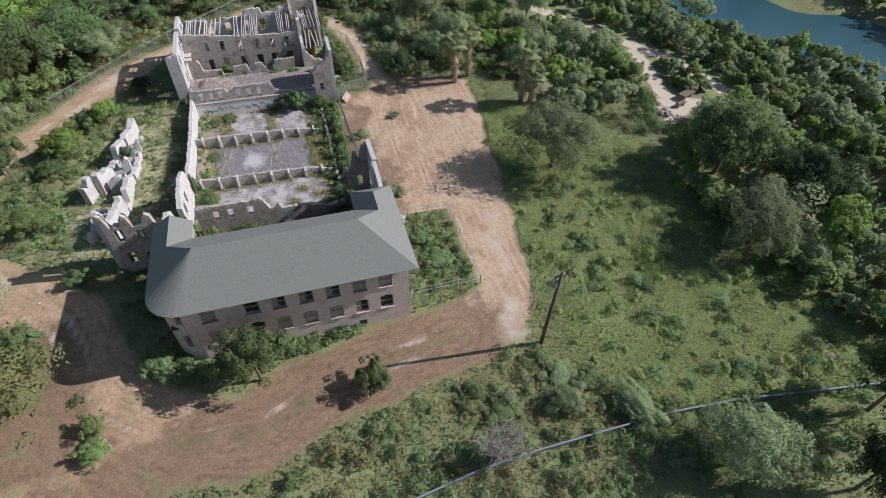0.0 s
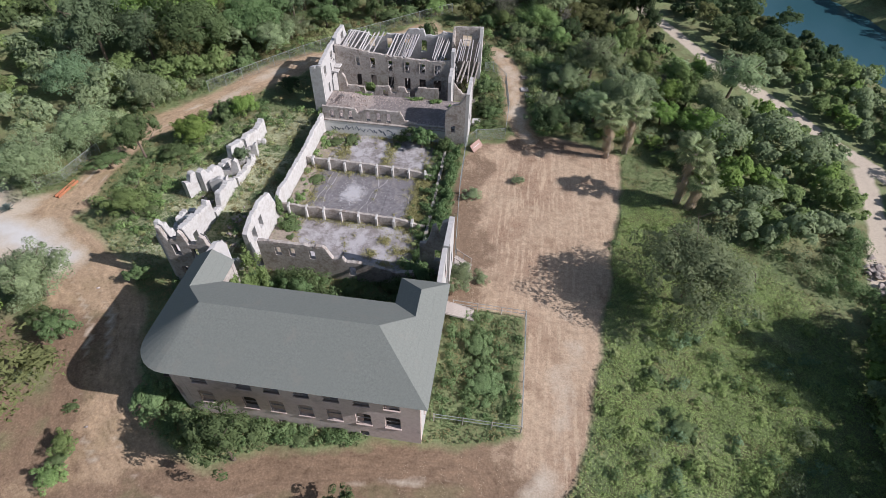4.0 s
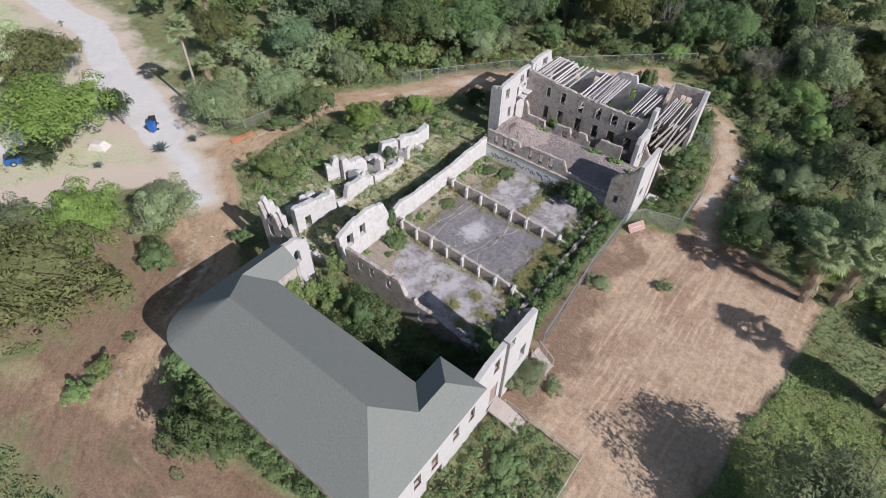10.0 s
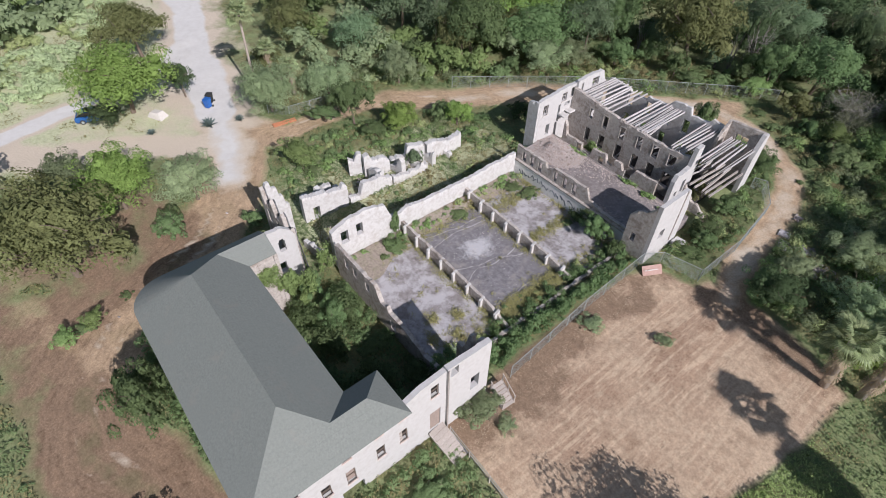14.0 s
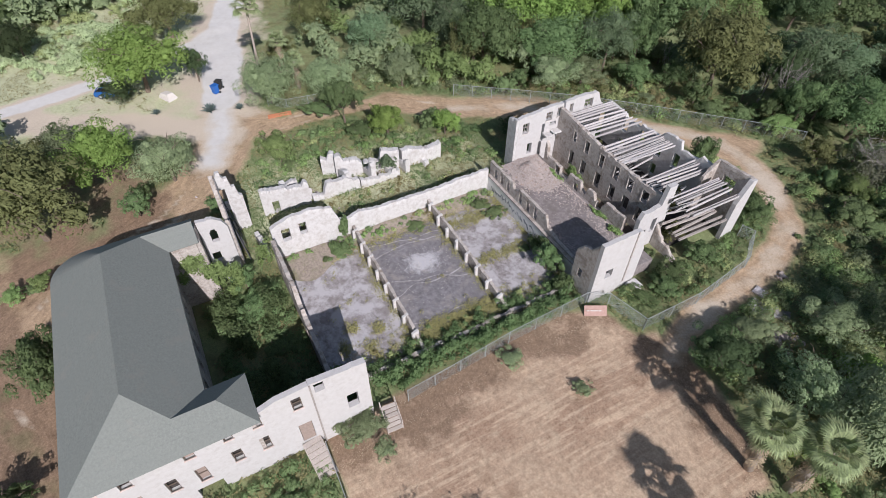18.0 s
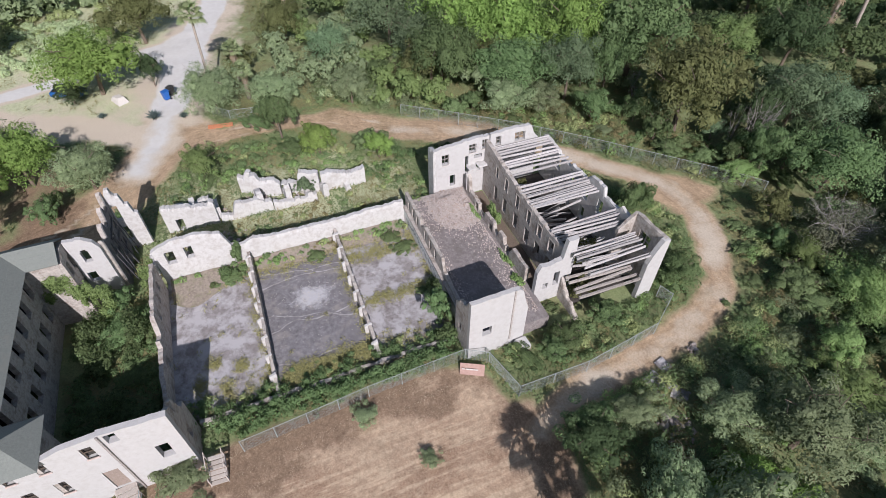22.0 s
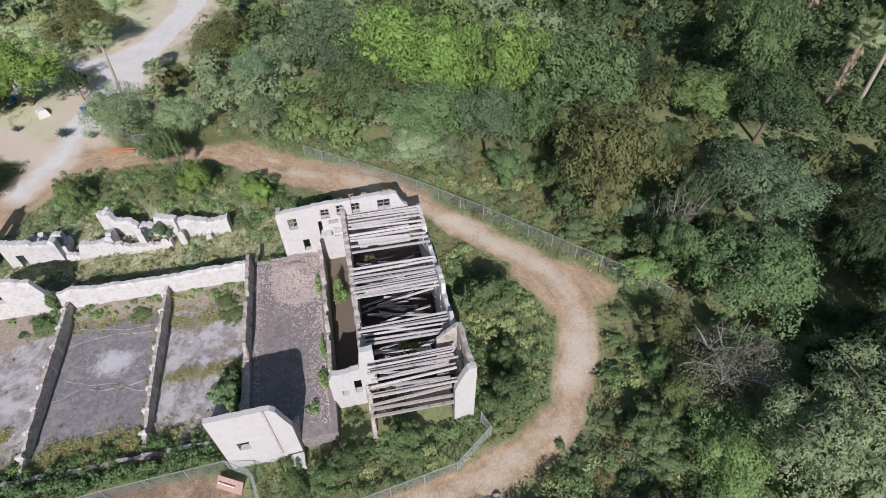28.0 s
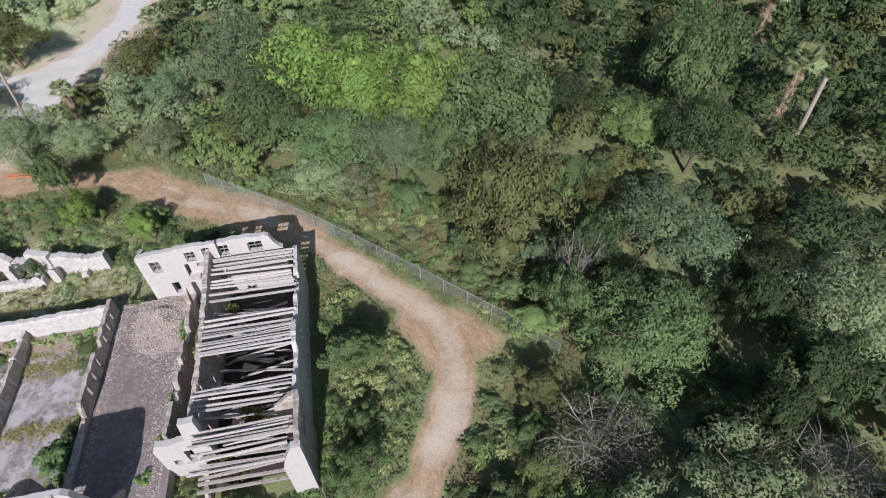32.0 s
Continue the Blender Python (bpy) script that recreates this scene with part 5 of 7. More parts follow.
PLANTS = {
    "a": "-26.3 34.6 1.9,-27.8 35.3 1.4,46.8 41 5.6,-35.6 100.4 5.2,-28.6 107.5 5.4,-36.4 83 5.6,-30 90.5 4.4,-26.7 102.5 4,-34 133.4 6,-7.2 26.6 2.6 1.5,1.7 23.5 1.8,-23.2 42.0 1.3,-7.4 42.3 2.1 .9,-11.1 42.0 1.6,-2.8 42.9 1.5,-0.3 68.0 1.9,6.5 81 2.0 .65,-35.4 57.4 2.6,-28.8 60.7 2.5,7.8 75.2 2.0 .6,5.1 89.1 2.3,14.5 74.4 2.8,-3.0 89.7 2.3,1.6 89.9 1.9,6.9 77.0 1.6 .6,7.3 72.9 1.7 .6,5.0 101.5 2.6,-21.0 97 3.6,-18.4 101.5 3.1,-32.6 60 2.6,0.4 112.0 3.9,3.3 46 1.9",
    "g": "28.2 47.2 4.8 1.35,7.0 59.0 1.25 .5,12.1 62.6 1.0 .4,9.2 47.0 1.4,-30.7 38.8 3.4,16.5 20.0 2.0 0.8,-39.9 28.6 3.5 0.9,7.4 46.1 1.8,42.8 29.6 4.6,46.1 25.0 2.7,26.9 9.8 4.0,16.3 17.7 2.2 .7,21.4 15.9 2.3 .7,-41.8 53.2 3.8,-40.0 60.8 4.0,-37.1 70.2 3.4,15 77.7 2.2,17.9 84.4 3.2,21.4 76.6 3.6,24.8 78.0 3.6,21.1 87.1 3.6,14.2 106.6 3.4,12.8 112.5 3.2,16.2 111.0 3.1,1.4 129.4 4.6",
    "s": "26.4 34.1 1.2 .6,25 42 1.0 .6,24.6 38.4 1.1 .6,35.6 26 1.3 .6,37.4 24 1.2 .6,29 27 1.1 .6,33 33 1.0 .6,14.5 22.0 1.5 .7,19.5 19.5 1.6 .7,8.5 19.6 1.5 .7,5.0 20.6 1.3 .7,11 18.5 1.8,18.4 18.9 1.8,10.6 15.6 1.8,-1 101.4 1.7,1.6 99.8 1.8,4.6 98 1.6,8.2 96.2 1.9,11.2 93 1.7,12.8 88.6 1.7,13.3 84.5 1.5,9.8 98.6 2.2,12.6 96 2.0,3.6 75.6 1.6,3.4 77.4 1.3,-15.2 30.0 2.2,-26.4 69.5 2.2,-27.2 50.9 1.8,15.9 22.5 1.3,-19.8 24.7 1.3,-21.5 28.6 .8,-2.9 28.6 1.1,9.6 39.2 2.0,10.5 35.6 1.8,-9.2 68.0 1.5,-11.0 67.0 1.7,-11.3 59.6 1.7 .7,-11.4 51.4 1.5 .8,-11.2 49.6 0.9,-9.3 77.8 1.1,4.2 53.6 1.2,4.2 57.6 1.2,4.2 61.3 1.3,4.0 65.6 1.4,4.0 49.5 1.2,9 92 .8,-9.3 88.4 1.1,12.2 98.4 2.3,-29.1 81.7 2.6,-24.6 87.6 1.9,-11.3 101.3 2.1,-8.8 104.3 2.2,4.4 91 1.3,-3.2 67.7 1.2,-6.6 88.6 1.7,11.1 114.4 2.6,-5.1 109.3 1.6",
    "o": "-67 44.7 5.0,-26.8 25.9 5.4 1.0,-37 81.5 4.6,-34.9 89.6 4.0,-51.5 57.5 2.6,-57.6 64.5 4.2,-37 25.5 3.0",
    "d": "8.6 117.4 2.9 1.5,6.4 122.0 3.0 1.3,-52.4 45.6 2.1,-51.4 35.4 2.3,-2.5 118.5 3.2,51.3 33.3 5.0,39.6 10.6 3.3,33.6 5.8 3.0,15.6 73.8 2.3,-20.3 77.2 1.7,-70.0 24.1 3.9,-53 92.7 5,-35.1 118.4 4.5,-21.6 128.5 5,-4.1 125.4 4.0,7.0 121.1 3.1",
    "n": "7.3 105.8 4.4 0.9,9.5 15.0 2.0,13.1 119 3.8",
    "y": "-28.6 50.4 2.4,-43.5 98 4.6,-19.8 25.6 1.2,-59.6 65.4 3,-27 124 4,-19.6 110.1 3.6,16.5 96 3.0,-19.3 23.2 1.6,-4.2 105.0 2.2",
    "b": "-27.4 63.6 2.6,-24.0 69.9 2.5,-52.6 38.8 5.6,-38.5 94 5.6 1.3,-33.5 100.5 5.0 1.25,-43 88.5 4.6 1.2,-33.8 32.3 3.7",
    "t": "-10.5 118.2 5.6 0.85,-20.6 60.5 1.2,-42.6 81.2 4.2,-8.1 121.2 4.2,-19.4 104.4 2.8,-49 79.5 6.0,-47 70 4.0",
}
placed = []
for kind, text in PLANTS.items():
    for item in text.split(","):
        x, y, r, *h = (float(q) for q in item.split())
        plant(kind, x, y, r, *h)
        placed.append((x, y, r))

# woods that close in round the clearing
WOODS = [
    [(-29, 76.5), (-35, 71), (-44, 63), (-52, 62), (-75, 66), (-90, 70), (-110, 130), (-60, 190), (0, 200), (20, 160), (26, 132), (33, 112), (30, 100), (14, 97), (3, 102.5), (-4.5, 106), (-16, 95.5), (-25, 85)],
    [(20, 73.5), (26, 71), (30, 60), (38, 55), (47, 60), (47, 80), (38, 98), (28, 112), (15.5, 101), (19.5, 92), (19.5, 80)],
    [(44, 22), (52, 8), (74, 10), (68, 50), (58, 52), (46, 48), (40, 36)],
    [(63.5, 36), (90, 44), (84, 55), (76, 66), (67, 84), (57, 102), (47, 125), (40, 141), (27, 172), (14, 172), (24, 136), (31, 124), (38, 108), (44, 95), (52, 82), (61.5, 66), (63, 50)],
    [(-37, 12), (-43, 23), (-50, 20), (-50, 5), (-36, 3)],
    [(112, 50), (106, 78), (92, 96), (80, 118), (66, 146), (90, 160), (140, 110), (140, 50)],
    [(47.5, 58), (58, 58), (58, 70), (50, 82), (43, 84), (45, 70)],
    [(-75, 10), (-95, 20), (-100, 45), (-85, 40)],
]
clear_lines = ((LOOP, 3.6), (ROAD, 5.5), (RIVERPATH, 1.3), (RIVERPATH[5:], 3.2), (PLAZA + PLAZA[:1], 1.2), (CARROAD, 3.0), (SWTRACK, 4.8))
def pick_kind(x, y):
    """Dark woods to the north-east, lighter and mixed crowns elsewhere."""
    if x > 14 and y > 97:
        row = "dddodadd"
    elif (x > 10 and y < 97) or (x > 5 and y < 112):
        row = "gygygbyg"
    elif x > -16 and y > 97:
        row = "aaoatgad" if y < 109 else "ddaodddd"
    elif x > 40:
        row = "daoaddga"
    elif y > 80:
        row = "bgytgayg" if (x < -30 and y < 116) or y < 106 else "adaoadad"
    else:
        row = "gygagyag"
    return row[int(vnoise(x, y, 9.0, 33) * 7.99)] if prng.random() < 0.6 else prng.choice(row)


cand = []
wr = np.random.RandomState(21)
for w_i, poly in enumerate(WOODS):
    xs, ys = [p[0] for p in poly], [p[1] for p in poly]
    for _ in range((5200, 1400, 2600, 5600, 900, 5000, 900, 800)[w_i]):
        cand.append((wr.uniform(min(xs), max(xs)), wr.uniform(min(ys), max(ys)), w_i))
chosen = []
for x, y, w_i in cand:
    if not inside(np.float64(x), np.float64(y), WOODS[w_i]):
        continue
    base = (2.9, 2.0, 2.4, 1.6, 2.6, 3.0, 1.1, 2.2)[w_i]
    r = base * wr.choice((0.55, 0.8, 1.0, 1.25, 1.6)) * wr.uniform(0.9, 1.1)
    if any((x - a) ** 2 + (y - b) ** 2 < (0.52 * (r + c)) ** 2 for a, b, c in placed):
        continue
    if any(line_dist(np.float64(x), np.float64(y), L) < d + r * 0.55 for L, d in clear_lines):
        continue
    if any((x - a) ** 2 + (y - b) ** 2 < (3.0 + r) ** 2 for a, b in ((22.3, 67.9), (24.4, 67.2), (29.9, 63.4), (4.6, 118.6))):
        continue
    placed.append((x, y, r))
    chosen.append((x, y, r))
chosen.sort(key=lambda p: math.hypot(p[0] - 5, p[1] - 90))
near, far = chosen[:140], chosen[140:]
for x, y, r in near:
    plant(pick_kind(x, y), x, y, r, 0.65 if 8 < x < 24 and y < 108 else 1.0 + 0.35 * (y > 98) * prng.random())
fv = {}
frs = np.random.RandomState(77)
for x, y, r in far:
    kd = pick_kind(x, y).replace("s", "a").replace("t", "a")
    dist = math.hypot(x - 5, y - 85)
    c, n, soft = crown_points(frs, r, r * 0.9, r * 0.75, 18, int((430 + 190 * r) * min(1.0, 50 / dist)), 0.12, 0.8)
    c += np.array([x, y, gz(x, y)])
    fv.setdefault(kd, []).append((leaf_tris(c, n, 0.22 * max(1.0, dist / 55), frs), soft))
for kd in fv:
    tagged(tris(np.concatenate([q[0] for q in fv[kd]]), "far_woods", LEAF[kd], None, np.concatenate([q[1] for q in fv[kd]])), "dense green woods beyond the clearing", "woods", kind="stuff")

# weeds and grass
grs = np.random.RandomState(12)
WEED_AREAS = ((-105, -44, 8, 66, 60000), (-44, 34, 8, 108, 250000), (24, 52, 8, 60, 30000), (-44, 60, -10, 8, 40000))
for name, kd, label, lo in (("weeds", "s", "knee-high green weeds", 0.0), ("dry_grass", "w", "dry pale grass and seed heads", 0.5)):
    vs = []
    for x0, x1, y0, y1, cnt in WEED_AREAS:
        x, y = grs.uniform(x0, x1, cnt), grs.uniform(y0, y1, cnt)
        mk = masks(x, y)
        bare = np.maximum.reduce([mk["dirt"], mk["track"], mk["sand"], mk["gravel"]])
        dens = vnoise(x, y, 4.0, 50) * 0.6 + vnoise(x, y, 1.3, 51) * 0.6
        keep = (bare < 0.35) & ((dens > 0.5) if lo == 0.0 else (dens < 0.62)) & (river_side(x, y) < -2)
        inland = area(x, y, GRASSLAND, 6.0)
        keep &= (x > -44) | (lo > 0)
        keep &= grs.rand(len(x)) > inland * (1.0 if lo == 0.0 else 0.85)
        keep &= ~((x > -13.6) & (x < 6.3) & (y > 29.8) & (y < 39.5)) & ~((x > -14.2) & (x < 5.4) & (y > 69.4) & (y < 86.4)) & ~((x > -13.4) & (x < 2.4) & (y > 45.3) & (y < 69.5))
        x, y, dens = x[keep], y[keep], dens[keep]
        hgt = (0.15 + 0.75 * np.clip(dens - 0.45, 0, 1)) * grs.uniform(0.2, 1.0, len(x)) if lo == 0.0 else grs.uniform(0.05, 0.4, len(x))
        c = np.stack([x, y, height(x, y) + hgt], 1)
        n = grs.normal(size=(len(x), 3)) * 0.45 + np.array([0.25, 0, 0.9])
        n /= np.linalg.norm(n, axis=1, keepdims=True)
        vs.append((leaf_tris(c, n, 0.095 if lo == 0.0 else 0.08, grs, 2.4), n * 0.35 + np.array([0.15, 0, 0.8])))
    tagged(tris(np.concatenate([q[0] for q in vs]), name, LEAF[kd], None, np.concatenate([q[1] for q in vs])), label + " on the open ground", "grass", kind="stuff")

gx_, gy_ = grs.uniform(16, 52, 330000), grs.uniform(8, 70, 330000)
mk = masks(gx_, gy_)
ok = (area(gx_, gy_, GRASSLAND, 5.0) * (0.55 + 1.1 * vnoise(gx_, gy_, 2.2, 61)) > grs.rand(330000)) & (mk["dirt"] < 0.3)
gx_, gy_ = gx_[ok], gy_[ok]
n = grs.normal(size=(len(gx_), 3)) * 0.5 + np.array([0.3, 0, 0.9])
n /= np.linalg.norm(n, axis=1, keepdims=True)
v = leaf_tris(np.stack([gx_, gy_, height(gx_, gy_) + grs.uniform(0.02, 0.5, len(gx_)) * (0.2 + vnoise(gx_, gy_, 2.2, 61) ** 2 * 1.4)], 1), n, 0.06, grs, 2.8)
tagged(tris(v, "meadow_grass", LEAF["f"], None, n * 0.4 + np.array([0.2, 0, 0.7])), "light green meadow grass beyond the field", "grass", kind="stuff")

# low weeds and brush in clumps
BRUSH = (
    ([(-11, 17.8), (-1.6, 21.0), (12, 23.6), (17, 23.5), (19, 17), (40, 14), (38, 7), (0, 5)], 300, 0.5, 1.3, "ssgaw"),
    ([(6.8, 32.4), (13.4, 32.4), (13.4, 42.8), (6.8, 42.8)], 75, 0.4, 1.0, "sas"),
    ([(12.6, 72), (12.8, 83), (11.4, 91), (7.4, 96.8), (2, 100.5), (6, 106), (16, 103), (21, 90), (20, 74)], 380, 0.5, 1.6, "mysgmw"),
    ([(-32, 73.5), (-20, 88.6), (-3, 105), (-8, 110), (-24, 96), (-36, 78)], 190, 0.5, 1.3, "swymo"),
    ([(6, 71), (9.6, 77), (8.8, 84), (5.4, 91.6), (-2, 95), (-12, 90), (-12, 87), (5.4, 87)], 210, 0.5, 1.2, "asmsy"),
    ([(-34, 51), (-31, 66), (-25, 74.5), (-15, 72.5), (-23, 66), (-26, 54), (-25, 46)], 170, 0.4, 1.2, "mysa"),
    (GRASSLAND, 260, 0.3, 1.0, "ffmfs"),
    ([(36, 56), (46, 48), (50, 51), (51, 60), (46, 66), (38, 62)], 90, 0.6, 1.8, "ag"),
    ([(1, 114.5), (8, 114), (9.5, 121), (3, 123.5)], 70, 0.7, 1.7, "adas"),
    ([(63.5, 36), (84, 50), (68, 84), (48, 125), (41, 118), (57, 78), (62.5, 60)], 330, 0.8, 1.9, "gsao"),
    ([(-62.5, 20), (-64, 36), (-70, 43), (-95, 50), (-95, 20)], 260, 0.8, 2.0, "llm"),
    ([(22, 20), (24, 44), (34, 48), (46, 36), (44, 12), (30, 10)], 110, 0.5, 1.5, "gfts"),
    ([(2.9, 48.5), (5.9, 50.4), (5.2, 68), (2.9, 68)], 55, 0.4, 0.8, "as"),
    ([(-41, 61), (-36.5, 70), (-31, 77.5), (-36, 84), (-46, 74)], 130, 0.6, 1.6, "lgms"),
    ([(-14.5, 27.6), (6.2, 27.6), (6.2, 29.8), (-12, 29.8), (-14.6, 32)], 85, 0.4, 1.15, "asas"),
    ([(-12.9, 46.2), (-11.7, 46.2), (-11.7, 69), (-12.9, 69)], 60, 0.3, 0.75, "wmys"),
    ([(0.6, 46.2), (2.6, 46.2), (2.6, 69), (0.6, 69)], 46, 0.25, 0.7, "wsms"),
    ([(-10.5, 38), (2.8, 38), (2.8, 44.9), (-10.5, 44.9)], 120, 0.5, 1.2, "asa"),
    ([(-16, 44), (-13.8, 44), (-13.8, 69), (-19, 69), (-19, 52)], 90, 0.25, 0.7, "mwsm"),
    ([(-19, 36.5), (-14.6, 34), (-14.6, 42), (-21, 43)], 26, 0.5, 1.1, "a"),
)
brs = np.random.RandomState(63)
bv = {}
for poly, cnt, lo, hi, kinds in BRUSH:
    xs, ys = [q[0] for q in poly], [q[1] for q in poly]
    x, y = brs.uniform(min(xs), max(xs), cnt * 4), brs.uniform(min(ys), max(ys), cnt * 4)
    mk = masks(x, y)
    ok = inside(x, y, poly) & (np.maximum.reduce([mk["dirt"], mk["track"], mk["sand"], mk["gravel"]]) < 0.3)
    for px, py in list(zip(x[ok], y[ok]))[:cnt]:
        r = lo + (hi - lo) * brs.rand() ** 1.6
        c, n, soft = crown_points(brs, r, 0.25 * r, 0.55 * r, 7, int(70 + 110 * r * r), 0.35)
        c[:, 2] = np.maximum(c[:, 2], 0.03)
        deck = -13.2 < px < 2.8 and 45.4 < py < 69.4
        c += np.array([px, py, (0.12 if px < -11.6 else -0.12) if deck else gz(px, py)])
        kd = kinds[int(vnoise(px, py, 5.0, 81) * len(kinds) * 0.999)] if brs.rand() < 0.5 else brs.choice(list(kinds))
        bv.setdefault(kd, []).append((leaf_tris(c, n, 0.085 + 0.035 * (px > 50 or px < -60), brs, 2.2), soft))
for kd in bv:
    tagged(tris(np.concatenate([q[0] for q in bv[kd]]), "brush", LEAF[kd], None, np.concatenate([q[1] for q in bv[kd]])), "low tangled weeds and brush in uneven clumps", "brush", kind="stuff")

# hay left in rows on the mown field
hx, hy = grs.uniform(5, 25, 60000), grs.uniform(24, 72, 60000)
row = 0.5 + 0.5 * np.sin((hx + 0.14 * hy) * 4.2 + 3 * vnoise(hx, hy, 6.0, 71))
ok = (masks(hx, hy)["dirt"] > 0.6) & (grs.rand(60000) < row ** 4 * vnoise(hx, hy, 5.0, 70) * 1.6)
hx, hy = hx[ok], hy[ok]
n = grs.normal(size=(len(hx), 3)) * 0.25 + np.array([0.1, 0, 1.0])
n /= np.linalg.norm(n, axis=1, keepdims=True)
v = leaf_tris(np.stack([hx, hy, height(hx, hy) + 0.05 + grs.uniform(-0.02, 0.03, len(hx))], 1), n, 0.022, grs, 3.6)
tagged(tris(v, "hay", STRAW), "loose dry hay on the mown field", "hay", kind="stuff")


# ---- palms, agaves ----
def fan_frond(rs, length, blades=19):
    """A fan leaf on its stalk, along +x."""
    v, f = [], []
    tube(v, f, [(0, 0, 0), (length * 0.25, 0, length * 0.10), (length * 0.5, 0, length * 0.10)], (0.03, 0.022, 0.015), 4)
    for k in range(blades):
        a = math.radians(-85 + 170 * k / (blades - 1))
        L = length * 0.55 * (1 - 0.25 * abs(a) / 1.5)
        o = Vector((length * 0.5, 0, length * 0.10))
        d = Vector((math.cos(a), math.sin(a), 0.05))
        s = Vector((-math.sin(a), math.cos(a), 0)) * L * 0.062
        e = o + d * L - Vector((0, 0, L * rs.uniform(0.15, 0.45)))
        m = o + d * L * 0.6
        i = len(v)
        v += [o, m - s, e, m + s + Vector((0, 0, 0.02))]
        f.append((i, i + 1, i + 2, i + 3))
    me = bpy.data.meshes.new("frond")
    me.from_pydata([tuple(q) for q in v], [], f)
    return me


pal_rs = np.random.RandomState(3)
FRONDS = [fan_frond(pal_rs, 1.9) for _ in range(3)]
for me in FRONDS:
    me.materials.append(LEAF["p"])
DEADLEAF = weathered("dead_frond", (0.36, 0.28, 0.19), (0.24, 0.18, 0.12), (0.46, 0.37, 0.26), None, 1.0, 6.0, 0.9)
PALMBARK = weathered("palm_bark", (0.34, 0.29, 0.25), (0.22, 0.18, 0.15), (0.45, 0.40, 0.36), None, 1.5, 9.0, 0.95, 0.7, 0.03)
DEADFROND = fan_frond(pal_rs, 1.5, 7)
DEADFROND.materials.append(DEADLEAF)


def palm(x, y, h, size=1.0, skirt=True, lean=(0.0, 0.0), girth=0.24, n=26):
    z = gz(x, y)
    p = thing("palm_tree", "fan palm with a shaggy trunk and spiky green crown" if skirt else "tall slender fan palm with a bare trunk", "palm tree", at=(x, y, z))
    v, f = [], []
    top = Vector((lean[0], lean[1], h))
    tube(v, f, [(0, 0, -0.3), top * 0.35 + Vector((lean[0] * -0.1, 0, 0)), top * 0.7, top], (girth * 1.25, girth, girth * 0.9, girth * 0.85), 10)
    mesh_ob("trunk", v, f, PALMBARK, p, smooth=True)
    for k in range(n):
        o = new("frond", FRONDS[k % 3])
        o.parent = p
        t = (k + 0.5) / n
        el = 72 - 105 * t
        o.matrix_basis = Matrix.Translation(top) @ Euler((radians(pal_rs.uniform(-20, 20)), radians(-el), radians(k * 137.5))).to_matrix().to_4x4() @ Matrix.Scale(size * pal_rs.uniform(0.85, 1.1), 4)
    if skirt:
        for k in range(44):
            o = new("dead_frond", DEADFROND)
            o.parent = p
            o.matrix_basis = Matrix.Translation(top * (1 - 0.075 * (k % 10))) @ Euler((0, radians(pal_rs.uniform(58, 80)), radians(k * 97))).to_matrix().to_4x4() @ Matrix.Scale(size * pal_rs.uniform(0.7, 1.0), 4)
    return p


for args in ((22.6, 69.2, 5.9, 1.12, True, (-0.6, -0.6), 0.30), (24.9, 70.4, 6.0, 1.1, True, (0.0, 0.1), 0.30), (30.0, 61.9, 6.8, 1.15, True, (-0.1, 0.1), 0.34), (31.1, 61.2, 4.0, 1.0, True, (0.3, -0.2), 0.34), (-45.8, 53.0, 11.2, 1.05, False, (-0.3, 0.4), 0.17), (-49.5, 56.9, 4.6, 0.85, True), (-43.9, 57.5, 4.2, 0.8, True), (-26.7, 142.3, 9.0, 1.25, True, (-0.3, 0.6), 0.25), (-46.0, 152.5, 9.0, 1.5, True), (-62.5, 66.5, 7.0, 1.0, True)):
    palm(*args)
v, f = [], []
tube(v, f, [(0, 0, -0.3), (-0.4, 0.5, 4), (-1.2, 1.2, 8.8)], (0.3, 0.26, 0.24), 9)
dead = mesh_ob("dead_palm_trunk", v, f, PALMBARK)
dead.location = (-22.6, 142.2, 1.2)
tagged(dead, "bare leaning trunk of a dead palm", "tree trunk")


def agave(x, y, r, n=34):
    a = thing("agave", "blue-grey agave rosette with long pointed leaves", "agave", at=(x, y, gz(x, y)))
    me = bpy.data.meshes.new("leaf")
    me.from_pydata([(0, -0.07, 0), (0, 0.07, 0), (0.5, 0.10, 0.12), (0.5, -0.10, 0.12), (0.5, 0, 0.05), (1.0, 0, 0.1), (0, 0, -0.04)], [], [(0, 6, 4, 3), (6, 1, 2, 4), (3, 4, 5), (4, 2, 5)])
    me.materials.append(LEAF_AGAVE)
    for k in range(n):
        o = new("leaf", me)
        o.parent = a
        o.matrix_basis = Matrix.Translation((0, 0, 0.15)) @ Euler((0, radians(-(12 + 66 * k / n)), radians(k * 137.5))).to_matrix().to_4x4() @ Matrix.Scale(r * (1.05 - 0.25 * k / n), 4)
    return a


LEAF_AGAVE = leafy("leaf_agave", (0.09, 0.13, 0.12), (0.16, 0.21, 0.20), (0.25, 0.30, 0.29), 0.1)
agave(-43.4, 45.3, 1.3)
agave(-42.3, 48.9, 0.9)
agave(-46.0, 39.0, 0.8)


